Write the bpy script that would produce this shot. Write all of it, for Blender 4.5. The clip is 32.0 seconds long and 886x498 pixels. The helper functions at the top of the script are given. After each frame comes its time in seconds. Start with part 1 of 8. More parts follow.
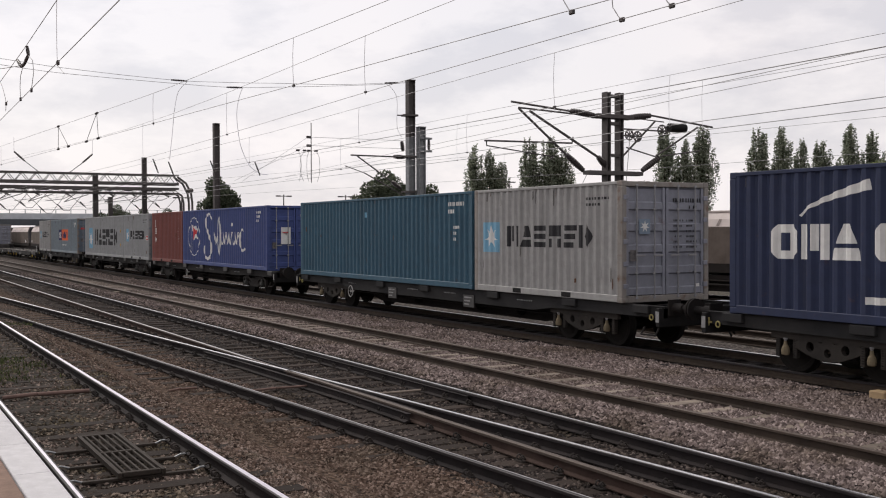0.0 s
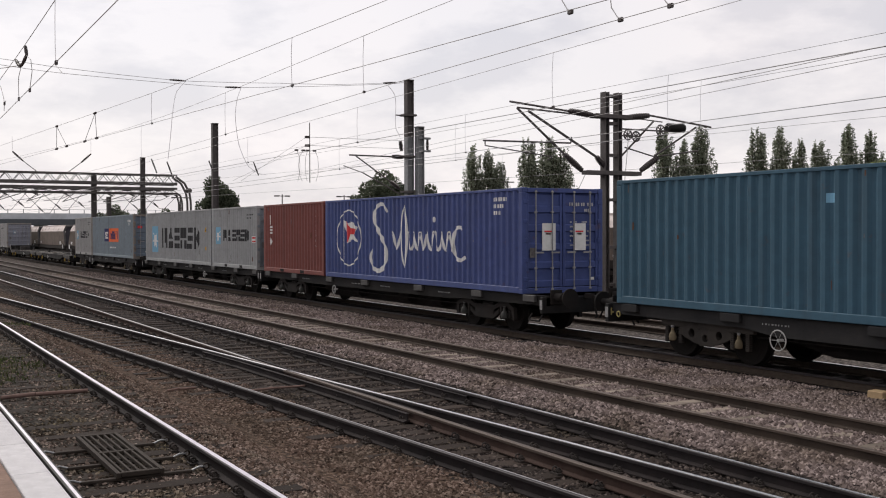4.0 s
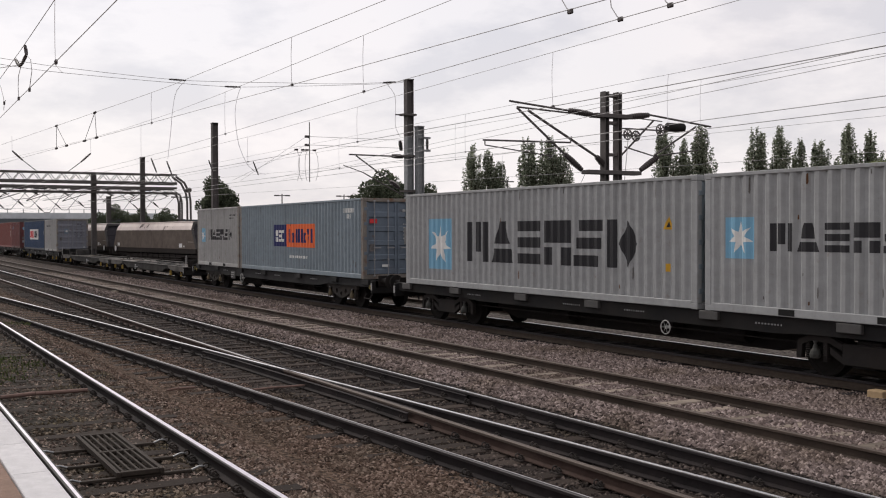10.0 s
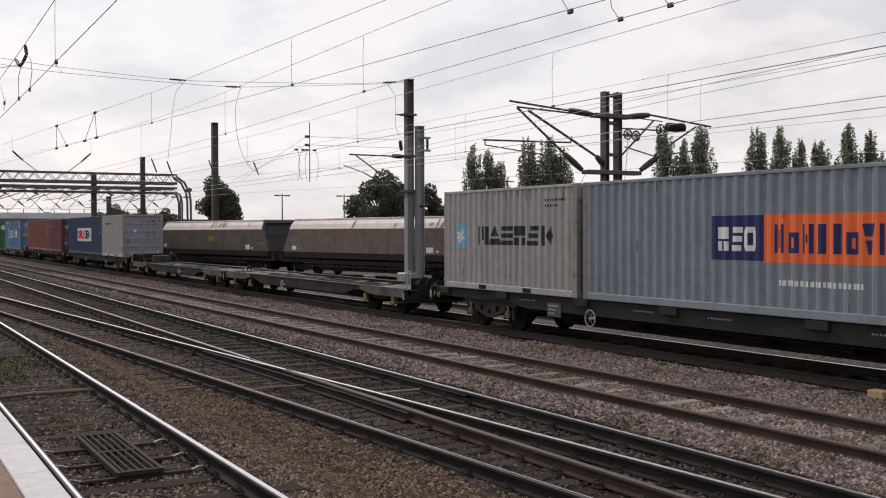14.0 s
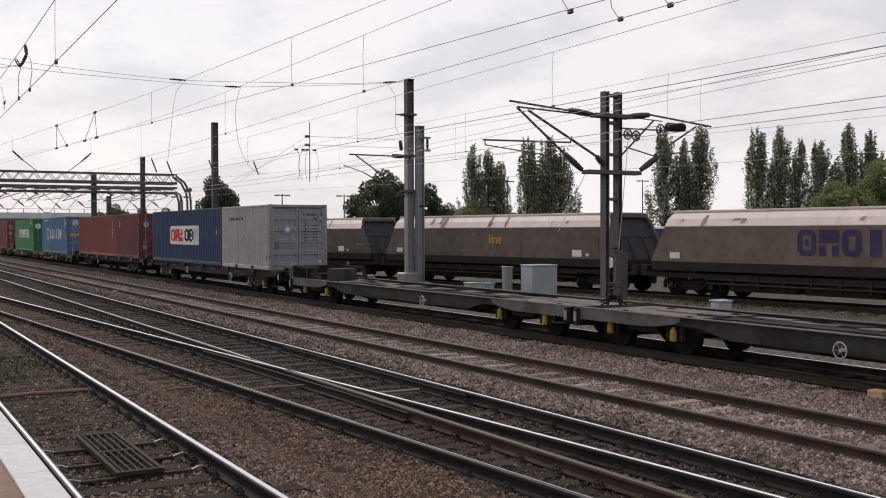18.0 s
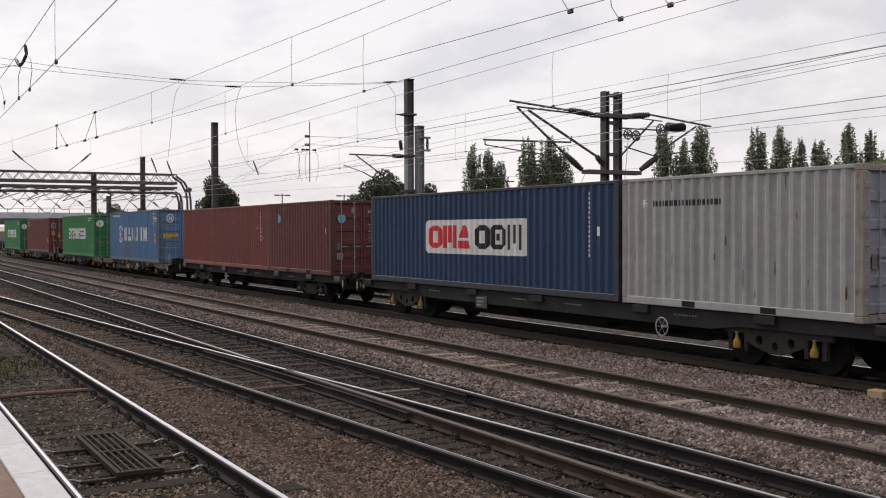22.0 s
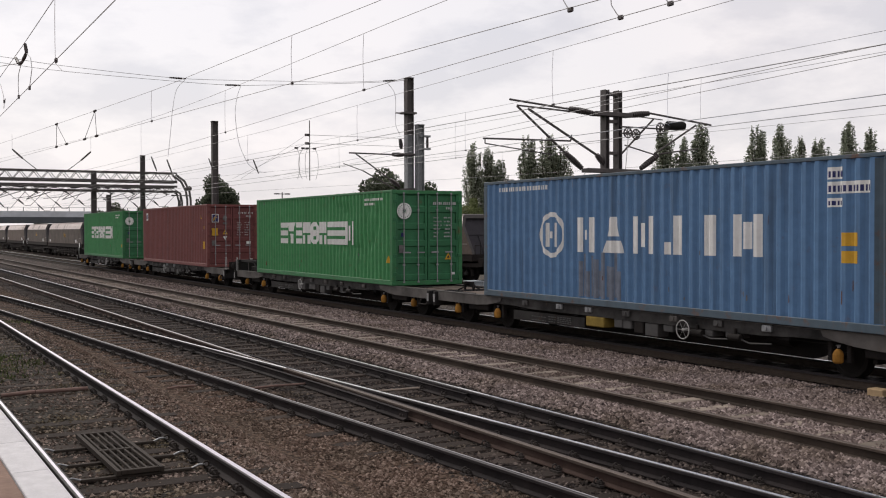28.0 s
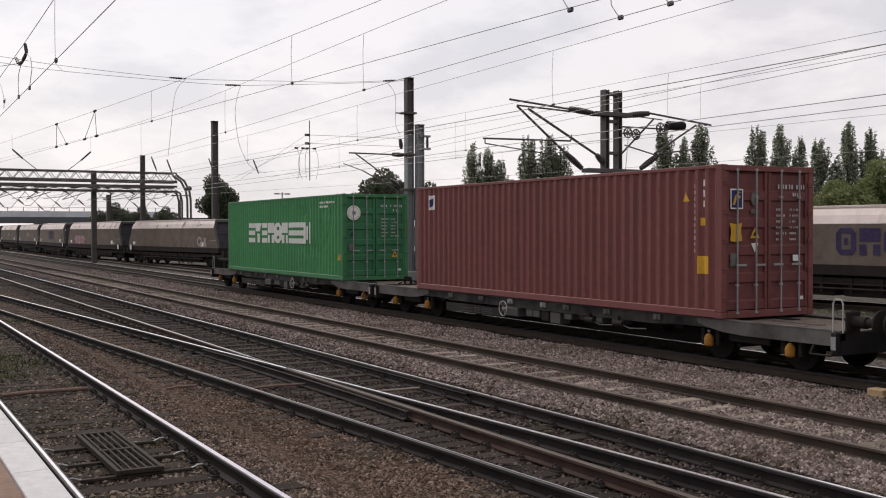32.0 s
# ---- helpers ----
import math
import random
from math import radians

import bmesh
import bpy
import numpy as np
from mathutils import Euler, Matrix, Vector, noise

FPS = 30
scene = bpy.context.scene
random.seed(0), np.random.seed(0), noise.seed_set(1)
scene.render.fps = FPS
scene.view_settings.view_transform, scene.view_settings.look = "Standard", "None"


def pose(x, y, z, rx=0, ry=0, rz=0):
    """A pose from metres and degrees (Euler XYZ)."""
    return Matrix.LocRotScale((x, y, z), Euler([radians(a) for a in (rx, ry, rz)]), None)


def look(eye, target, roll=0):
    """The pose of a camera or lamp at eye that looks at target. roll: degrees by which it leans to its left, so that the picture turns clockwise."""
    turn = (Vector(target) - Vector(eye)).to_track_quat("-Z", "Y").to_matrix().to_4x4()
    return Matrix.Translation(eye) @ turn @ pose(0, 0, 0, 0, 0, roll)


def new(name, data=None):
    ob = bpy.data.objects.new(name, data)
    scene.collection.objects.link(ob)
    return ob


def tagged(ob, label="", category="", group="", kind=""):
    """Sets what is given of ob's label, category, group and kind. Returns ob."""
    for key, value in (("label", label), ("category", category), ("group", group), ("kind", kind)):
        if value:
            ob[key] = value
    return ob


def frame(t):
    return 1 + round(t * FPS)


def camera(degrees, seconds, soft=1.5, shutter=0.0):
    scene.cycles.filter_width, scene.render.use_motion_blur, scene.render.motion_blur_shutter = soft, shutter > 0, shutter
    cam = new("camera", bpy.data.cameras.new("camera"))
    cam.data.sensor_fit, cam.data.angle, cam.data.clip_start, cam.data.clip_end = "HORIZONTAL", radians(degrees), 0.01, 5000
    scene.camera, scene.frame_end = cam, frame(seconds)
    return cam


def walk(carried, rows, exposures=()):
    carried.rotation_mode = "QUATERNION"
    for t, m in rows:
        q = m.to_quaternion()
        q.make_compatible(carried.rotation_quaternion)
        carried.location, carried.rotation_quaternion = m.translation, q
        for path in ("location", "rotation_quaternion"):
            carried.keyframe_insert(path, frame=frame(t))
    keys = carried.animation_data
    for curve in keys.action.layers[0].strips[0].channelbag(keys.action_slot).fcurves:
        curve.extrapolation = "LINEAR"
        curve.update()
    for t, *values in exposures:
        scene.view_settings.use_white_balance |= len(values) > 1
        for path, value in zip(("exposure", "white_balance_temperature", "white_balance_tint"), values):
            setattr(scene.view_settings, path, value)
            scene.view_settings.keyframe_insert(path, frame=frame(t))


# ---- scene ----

# ================= camera and its path =================
EYE = Vector((0.0, 0.0, 2.495))
YAW, PITCH, ROLL = 1.06080, 0.01642, -0.153


def aim(turn, nod):
    """Camera pose with a small turn to the left and nod downwards, in milliradians."""
    a, b = YAW + turn / 1000, PITCH + nod / 1000
    way = Vector((-math.sin(a) * math.cos(b), math.cos(a) * math.cos(b), -math.sin(b)))
    return look(EYE, EYE + way, ROLL)


cam = camera(45.73, 32.0, soft=1.1)
walk(cam, [(0, aim(1.4, -0.4)), (0.6, aim(0.7, -0.4)), (2, aim(0.1, -0.35)), (6, aim(0, -0.25)), (8, aim(-0.2, 0.1)), (14, aim(0, 0.2)),
           (20, aim(0, 0.35)), (22.5, aim(0, 0.45)), (24, aim(0, 1.0)), (25.5, aim(0, 1.2)), (28, aim(0, 1.7)), (32, aim(0, 1.7))],
     exposures=[(0, 0.0), (32, 0.0)])

# ================= sky and sun =================
SUN_EL, SUN_ROT = radians(37), radians(258)
world = bpy.data.worlds.new("sky")
scene.world = world
world.use_nodes = True
wn, wl = world.node_tree.nodes, world.node_tree.links
wn.clear()
w_out = wn.new("ShaderNodeOutputWorld")
w_bg = wn.new("ShaderNodeBackground")
w_sky = wn.new("ShaderNodeTexSky")
w_sky.sky_type, w_sky.sun_disc, w_sky.sun_elevation, w_sky.sun_rotation = "NISHITA", False, SUN_EL, SUN_ROT
w_co = wn.new("ShaderNodeTexCoord")
w_map = wn.new("ShaderNodeMapping")
w_map.inputs["Scale"].default_value = (1.0, 1.0, 2.6)
w_n1 = wn.new("ShaderNodeTexNoise")
w_n1.inputs["Scale"].default_value, w_n1.inputs["Detail"].default_value, w_n1.inputs["Roughness"].default_value = 6.0, 8.0, 0.60
w_n2 = wn.new("ShaderNodeTexNoise")
w_n2.inputs["Scale"].default_value, w_n2.inputs["Detail"].default_value = 1.3, 3.0
w_r1 = wn.new("ShaderNodeValToRGB")
w_r1.color_ramp.elements[0].position, w_r1.color_ramp.elements[0].color = 0.38, (7.95, 7.55, 7.85, 1)
w_r1.color_ramp.elements[1].position, w_r1.color_ramp.elements[1].color = 0.56, (9.75, 9.15, 9.2, 1)
w_r2 = wn.new("ShaderNodeValToRGB")
w_r2.color_ramp.elements[0].position, w_r2.color_ramp.elements[0].color = 0.40, (0.82, 0.82, 0.82, 1)
w_r2.color_ramp.elements[1].position, w_r2.color_ramp.elements[1].color = 0.60, (1, 1, 1, 1)
w_mix = wn.new("ShaderNodeMixRGB")
wl.new(w_co.outputs["Generated"], w_map.inputs["Vector"])
wl.new(w_map.outputs["Vector"], w_n1.inputs["Vector"])
wl.new(w_map.outputs["Vector"], w_n2.inputs["Vector"])
wl.new(w_n1.outputs["Fac"], w_r1.inputs["Fac"])
wl.new(w_n2.outputs["Fac"], w_r2.inputs["Fac"])
wl.new(w_r2.outputs["Color"], w_mix.inputs["Fac"])
wl.new(w_sky.outputs["Color"], w_mix.inputs["Color1"])
wl.new(w_r1.outputs["Color"], w_mix.inputs["Color2"])
w_dir = wn.new("ShaderNodeVectorMath")
w_dir.operation = "DOT_PRODUCT"
w_dir.inputs[1].default_value = (-0.6, 0.0, 1.0)
wl.new(w_co.outputs["Generated"], w_dir.inputs[0])
w_glow = wn.new("ShaderNodeMapRange")
w_glow.inputs["From Min"].default_value, w_glow.inputs["From Max"].default_value = -1.0, 1.0
w_glow.inputs["To Min"].default_value, w_glow.inputs["To Max"].default_value = 0.668, 1.068
wl.new(w_dir.outputs["Value"], w_glow.inputs["Value"])
w_mul = wn.new("ShaderNodeVectorMath")
w_mul.operation = "SCALE"
wl.new(w_mix.outputs["Color"], w_mul.inputs[0])
wl.new(w_glow.outputs["Result"], w_mul.inputs["Scale"])
wl.new(w_mul.outputs["Vector"], w_bg.inputs["Color"])
w_bg.inputs["Strength"].default_value = 0.1025
wl.new(w_bg.outputs["Background"], w_out.inputs["Surface"])

sun_data = bpy.data.lights.new("sun", "SUN")
sun_data.energy, sun_data.angle, sun_data.color = 1.85, radians(18), (1.0, 0.94, 0.87)
sun = new("sun", sun_data)
sun.matrix_world = look((-55, -12, 43), (0, 0, 0))


# ================= materials =================
def material(name, colour, rough=0.7, metal=0.0, grain=0.0, scale=8.0, dark=0.6, streak=0.0, bump=0.0, bump_scale=40.0, rust=0.0, spread=0.0, dust=None):
    """Node material: base colour broken by two noises, vertical streaks, rust patches, relief and a change from piece to piece."""
    m = bpy.data.materials.new(name)
    m.use_nodes = True
    n, l = m.node_tree.nodes, m.node_tree.links
    b = n["Principled BSDF"]
    b.inputs["Roughness"].default_value, b.inputs["Metallic"].default_value = rough, metal
    b.inputs["Specular IOR Level"].default_value = 0.5 if rough < 0.6 else 0.30 if rough < 0.75 else 0.12
    co = n.new("ShaderNodeTexCoord")

    def noise_fac(s, detail, lo, hi, stretch=(1, 1, 1)):
        mp = n.new("ShaderNodeMapping")
        mp.inputs["Scale"].default_value = stretch
        l.new(co.outputs["Object"], mp.inputs["Vector"])
        t = n.new("ShaderNodeTexNoise")
        t.inputs["Scale"].default_value, t.inputs["Detail"].default_value, t.inputs["Roughness"].default_value = s, detail, 0.62
        l.new(mp.outputs["Vector"], t.inputs["Vector"])
        r = n.new("ShaderNodeMapRange")
        r.inputs["From Min"].default_value, r.inputs["From Max"].default_value = lo, hi
        l.new(t.outputs["Fac"], r.inputs["Value"])
        return r.outputs["Result"]

    def mixed(fac, one, two, kind="MIX"):
        mx = n.new("ShaderNodeMixRGB")
        mx.blend_type = kind
        for s, v in (("Fac", fac), ("Color1", one), ("Color2", two)):
            if isinstance(v, (int, float)):
                mx.inputs[s].default_value = v
            elif isinstance(v, tuple):
                mx.inputs[s].default_value = (*v, 1)
            else:
                l.new(v, mx.inputs[s])
        return mx.outputs["Color"]

    c = tuple(colour)
    d = tuple(x * dark for x in colour)
    out = c
    if grain:
        out = mixed(noise_fac(scale, 6, 0.35, 0.7), d, c)
        out = mixed(grain, c, out)
        out = mixed(noise_fac(scale * 0.17, 4, 0.42, 0.72), out, mixed(0.5, out, d))
    if streak:
        f = noise_fac(2.6, 4, 0.52, 0.75, (1, 1, 0.10))
        mul = n.new("ShaderNodeMath")
        mul.operation = "MULTIPLY"
        mul.inputs[1].default_value = streak
        l.new(f, mul.inputs[0])
        out = mixed(mul.outputs[0], out, tuple(0.35 * x + 0.02 for x in colour))
    if rust:
        f = noise_fac(3.3, 8, 0.66 - 0.1 * rust, 0.74)
        mul = n.new("ShaderNodeMath")
        mul.operation = "MULTIPLY"
        mul.inputs[1].default_value = min(1.0, rust)
        l.new(f, mul.inputs[0])
        out = mixed(mul.outputs[0], out, (0.13, 0.06, 0.03))
    if dust:
        out = mixed(noise_fac(1.1, 6, 0.40, 0.68), out, mixed(0.6, out, dust))
    if spread:
        info = n.new("ShaderNodeObjectInfo")
        hs = n.new("ShaderNodeHueSaturation")
        r = n.new("ShaderNodeMapRange")
        r.inputs["To Min"].default_value, r.inputs["To Max"].default_value = 1 - spread, 1 + spread
        l.new(info.outputs["Random"], r.inputs["Value"])
        l.new(r.outputs["Result"], hs.inputs["Value"])
        l.new(out, hs.inputs["Color"]) if not isinstance(out, tuple) else None
        if isinstance(out, tuple):
            hs.inputs["Color"].default_value = (*out, 1)
        out = hs.outputs["Color"]
    if isinstance(out, tuple):
        b.inputs["Base Color"].default_value = (*out, 1)
    else:
        l.new(out, b.inputs["Base Color"])
    if bump:
        t = n.new("ShaderNodeTexNoise")
        t.inputs["Scale"].default_value, t.inputs["Detail"].default_value = bump_scale, 5
        l.new(co.outputs["Object"], t.inputs["Vector"])
        bp = n.new("ShaderNodeBump")
        bp.inputs["Strength"].default_value, bp.inputs["Distance"].default_value = min(1.0, bump), 0.02
        l.new(t.outputs["Fac"], bp.inputs["Height"])
        l.new(bp.outputs["Normal"], b.inputs["Normal"])
    return m


def island_material(name, colours, rough=0.95, leaf=0.0, stain=None):
    """Every loose piece of one mesh takes its own shade between the given colours; leaf: share of light let through; stain: tint of broad dirty or mossy patches."""
    m = bpy.data.materials.new(name)
    m.use_nodes = True
    n, l = m.node_tree.nodes, m.node_tree.links
    b = n["Principled BSDF"]
    b.inputs["Roughness"].default_value = rough
    b.inputs["Specular IOR Level"].default_value = 0.12
    g = n.new("ShaderNodeNewGeometry")
    r = n.new("ShaderNodeValToRGB")
    el = r.color_ramp.elements
    while len(el) < len(colours):
        el.new(0.5)
    for i, c in enumerate(colours):
        el[i].position, el[i].color = i / (len(colours) - 1), (*c, 1)
    l.new(g.outputs["Random Per Island"], r.inputs["Fac"])
    l.new(r.outputs["Color"], b.inputs["Base Color"])
    if stain:
        co, t, mr, mul = n.new("ShaderNodeTexCoord"), n.new("ShaderNodeTexNoise"), n.new("ShaderNodeMapRange"), n.new("ShaderNodeMixRGB")
        t.inputs["Scale"].default_value, t.inputs["Detail"].default_value, t.inputs["Roughness"].default_value = 0.75, 5, 0.65
        mr.inputs["From Min"].default_value, mr.inputs["From Max"].default_value = 0.47, 0.62
        mul.blend_type = "MULTIPLY"
        mul.inputs["Color2"].default_value = (*stain, 1)
        l.new(co.outputs["Object"], t.inputs["Vector"])
        l.new(t.outputs["Fac"], mr.inputs["Value"])
        l.new(mr.outputs["Result"], mul.inputs["Fac"])
        l.new(r.outputs["Color"], mul.inputs["Color1"])
        l.new(mul.outputs["Color"], b.inputs["Base Color"])
    if leaf:
        tr, mx = n.new("ShaderNodeBsdfTranslucent"), n.new("ShaderNodeMixShader")
        l.new(r.outputs["Color"], tr.inputs["Color"])
        mx.inputs["Fac"].default_value = leaf
        l.new(b.outputs["BSDF"], mx.inputs[1])
        l.new(tr.outputs["BSDF"], mx.inputs[2])
        l.new(mx.outputs["Shader"], n["Material Output"].inputs["Surface"])
    return m


def paint(name, colour, **k):
    a = dict(rough=0.62, grain=0.55, scale=5.0, dark=0.65, streak=0.5, rust=0.4, bump=0.25, bump_scale=5)
    a.update(k)
    return material(name, colour, **a)


M_NAVY = paint("navy paint", (0.022, 0.032, 0.078))
M_GREY = paint("pale grey paint", (0.3312, 0.3408, 0.3456), streak=0.35)
M_GREY_B = paint("warm pale grey paint", (0.36, 0.358, 0.352), streak=0.6, rust=0.25)
M_BLUEPOST = paint("rusty blue grey paint", (0.20, 0.18, 0.16), streak=0.8, rust=1.5)
M_RUSTPOST = paint("rusty grey paint", (0.28, 0.26, 0.24), streak=0.8, rust=1.3)
M_BLUEWORN = paint("worn dark blue paint", (0.082, 0.118, 0.150), streak=0.8, rust=1.1)
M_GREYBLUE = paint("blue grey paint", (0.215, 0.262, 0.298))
# Door greys, darker and bluer than the side greys.
M_DOORGREY = paint("door blue grey", (0.20, 0.225, 0.26))
M_DOORPALE = paint("pale door blue grey", (0.264, 0.2745, 0.3213))
M_TEAL = paint("teal paint", (0.042, 0.107, 0.160))
M_BLUE = paint("royal blue paint", (0.0567, 0.0824, 0.2333))
M_RED = paint("rust red paint", (0.205, 0.062, 0.053))
M_REDHC = paint("dull brick red paint", (0.182, 0.059, 0.055))
M_GRIMERAIL = paint("grimy dark rail paint", (0.036, 0.042, 0.056), rust=0.7)
M_MAROONRAIL = paint("grimy maroon rail paint", (0.105, 0.042, 0.041), rust=0.7)
# Dimmed copy of the blue grey: shade of the door end in the colour.
M_DOORBLUE = paint("shaded blue grey door paint", (0.135, 0.168, 0.212), rust=0.6)
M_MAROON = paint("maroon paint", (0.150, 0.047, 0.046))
M_DEEPBLUE = paint("dark blue paint", (0.022, 0.051, 0.116))
M_SKYBLUE = paint("mid blue paint", (0.100, 0.205, 0.370), streak=0.9)
M_GREEN = paint("bright green paint", (0.056, 0.252, 0.090), streak=0.3)
M_MIDGREEN = paint("dull green rail paint", (0.043, 0.185, 0.072), rust=0.6)
# Bright green darkened by the shade that falls on the door end.
M_GREENSHADE = paint("shaded green paint", (0.034, 0.158, 0.068))
P_WHITE = material("white lettering paint", (0.74, 0.74, 0.72), 0.6, grain=0.4, scale=9, dark=0.7)
P_BLACK = material("black lettering paint", (0.022, 0.022, 0.026), 0.6, grain=0.3, scale=9)
P_SKY = material("pale blue logo paint", (0.19, 0.40, 0.56), 0.6, grain=0.3, scale=9, dark=0.8)
P_ORANGE = material("orange logo paint", (0.80, 0.16, 0.05), 0.6, grain=0.3, scale=9, dark=0.8)
P_NAVY = material("navy logo paint", (0.02, 0.025, 0.11), 0.6)
P_RED = material("red logo paint", (0.60, 0.045, 0.05), 0.6, grain=0.3, scale=9, dark=0.8)
P_YELLOW = material("yellow sticker", (0.60, 0.34, 0.03), 0.65, grain=0.4, scale=9)
P_VIOLET = material("violet logo paint", (0.034, 0.027, 0.062), 0.75, grain=0.7, scale=7, dark=2.0)
P_PINK = material("pink spray paint", (0.36, 0.21, 0.245), 0.75, grain=0.5, scale=5)
P_PINKPALE = material("chalky pink spray paint", (0.40, 0.30, 0.32), 0.8, grain=0.7, scale=5, dark=0.7)
P_MINT = material("mint spray paint", (0.20, 0.33, 0.31), 0.75, grain=0.5, scale=5)
P_PALEDUST = material("chalky spray paint", (0.36, 0.34, 0.31), 0.8, grain=0.5, scale=5)
P_SALMON = material("salmon spray paint", (0.42, 0.19, 0.14), 0.7, grain=0.5, scale=5)
P_OCHRE = material("ochre spray paint", (0.20, 0.16, 0.10), 0.8, grain=0.5, scale=5)
P_PRINT = material("white door print", (0.56, 0.56, 0.55), 0.7, grain=0.7, scale=14, dark=0.5)
P_CODE = material("faded code paint", (0.34, 0.34, 0.34), 0.7, grain=0.7, scale=14, dark=0.4)
P_GRIME = material("grey-brown grime", (0.105, 0.120, 0.150), 0.9, grain=0.8, scale=4, dark=1.8)
P_CANSTAIN = material("sooty stain", (0.36, 0.31, 0.29), 0.85, grain=0.9, scale=5, dark=0.55)
P_RUST = material("rust run", (0.15, 0.075, 0.04), 0.9, grain=0.7, scale=9, dark=0.5)
P_SCUFF = material("dark scuff", (0.075, 0.07, 0.066), 0.9, grain=0.7, scale=9, dark=1.9)
P_PALE = material("pale scuff", (0.20, 0.19, 0.19), 0.9, grain=0.8, scale=11, dark=0.4)
P_FAINT = material("faded lettering", (0.085, 0.070, 0.074), 0.9, grain=0.6, scale=9)
P_DUSTBLUE = material("faded blue patch", (0.20, 0.26, 0.33), 0.7)
M_SHOE = material("worn grey shoe", (0.078, 0.076, 0.075), 0.7, grain=0.6, scale=8)
M_STEEL = material("galvanised steel", (0.34, 0.35, 0.36), 0.5, 0.6, grain=0.5, scale=12, bump=0.1)
M_ROD = material("grey rod steel", (0.30, 0.30, 0.31), 0.6, 0.1, grain=0.4, scale=12)
M_FRAME = material("wagon frame paint", (0.019, 0.019, 0.020), 0.8, grain=0.6, scale=4, rust=0.2, bump=0.25, dust=(0.030, 0.027, 0.024))
# Worn deck, lightened by a sky reflection put into the colour.
M_DECK = material("worn sky-lit wagon deck", (0.088, 0.077, 0.070), 0.6, grain=0.8, scale=2.2, dark=0.4, rust=0.6, bump=0.3, dust=(0.16, 0.138, 0.118))
M_BOGIE = material("bogie grime", (0.019, 0.0175, 0.0175), 0.85, grain=0.6, scale=7, bump=0.3, dust=(0.031, 0.026, 0.023))
M_WHEEL = material("wheel steel", (0.015, 0.0135, 0.0125), 0.9, 0.0, grain=0.5, scale=9)
M_AXLEBOX = material("ochre axle box", (0.32, 0.225, 0.055), 0.8, grain=0.6, scale=9, dark=0.45, spread=0.3)
M_AXLEORANGE = material("orange-ochre axle box", (0.36, 0.175, 0.035), 0.8, grain=0.7, scale=9, dark=0.45, spread=0.3)
M_AXLETAN = material("dull tan axle box", (0.185, 0.152, 0.100), 0.8, grain=0.6, scale=9, dark=0.45, spread=0.3)
M_HOOK = material("pale yellow hook paint", (0.36, 0.31, 0.13), 0.75, grain=0.5, scale=9)
M_CAST = material("cast bogie frame", (0.0322, 0.0301, 0.0287), 0.85, grain=0.6, scale=7, bump=0.3, dust=(0.060, 0.052, 0.045))
M_FRAMEGREY = material("grey wagon frame paint", (0.0288, 0.0288, 0.0304), 0.8, grain=0.6, scale=4, rust=0.3, bump=0.25, dust=(0.040, 0.039, 0.038))
M_FASCIA = material("scuffed end fascia", (0.095, 0.088, 0.084), 0.75, grain=0.8, scale=3, dark=0.45, rust=0.4, bump=0.2, dust=(0.17, 0.16, 0.15))
M_DAMPER = material("grey-green damper", (0.042, 0.043, 0.039), 0.7, grain=0.5, scale=9)
M_LOWSIDE = material("worn low wagon side", (0.022, 0.021, 0.021), 0.8, grain=0.7, scale=2.5, dark=0.45, bump=0.25, rust=0.4, dust=(0.062, 0.059, 0.056))
M_MIDSIDE = material("dirty wagon side", (0.034, 0.033, 0.033), 0.8, grain=0.95, scale=2.6, dark=0.3, bump=0.25, rust=0.4, dust=(0.10, 0.096, 0.092))
M_DECKPALE = material("pale worn deck boards", (0.21, 0.17, 0.14), 0.85, grain=0.8, scale=3, dark=0.45, rust=0.4, bump=0.3)
M_LOWFLANGE = material("worn pale flange", (0.15, 0.142, 0.135), 0.8, grain=0.8, scale=3.5, dark=0.3, rust=0.5)
M_WHITE = material("white enamel", (0.70, 0.70, 0.70), 0.5, grain=0.3, scale=6, dark=0.8)
M_CODERAIL = material("worn white rail", (0.42, 0.42, 0.41), 0.6, grain=0.5, scale=9)
M_RUBBER = material("black rubber", (0.015, 0.015, 0.015), 0.8)
M_HOP = material("dusty hopper side", (0.150, 0.122, 0.104), 0.85, grain=0.7, scale=2.2, dark=0.75, streak=0.4, bump=0.15, dust=(0.195, 0.160, 0.140), spread=0.10)
M_HOPGREY = material("dusty grey hopper side", (0.115, 0.098, 0.086), 0.75, grain=0.7, scale=2.2, dark=0.75, streak=0.4, bump=0.15, dust=(0.165, 0.142, 0.124), spread=0.10)
# Dusty canopy; the light on its slopes is put into this paler colour.
M_HOPTOP = material("dusty sky-bright hopper canopy", (0.64, 0.555, 0.52), 0.55, grain=0.6, scale=2.0, dark=0.75, streak=0.3, bump=0.15, spread=0.1)
M_HOPEND = material("dark hopper end", (0.050, 0.048, 0.055), 0.85, grain=0.6, scale=3, bump=0.2)
M_HOPRIM = material("dull grey hopper end frame", (0.090, 0.085, 0.084), 0.85, grain=0.6, scale=3, bump=0.2)
M_HOPFRAME = material("hopper underframe", (0.034, 0.029, 0.027), 0.9, grain=0.6, scale=4, bump=0.2)
M_RAILTOP = material("polished rail head", (0.66, 0.63, 0.68), 0.46, 1.0, grain=0.3, scale=30, dark=0.75)
M_RAILWHITE = material("bright worn rail head", (0.95, 0.94, 0.95), 0.30, 1.0, grain=0.2, scale=30, dark=0.8)
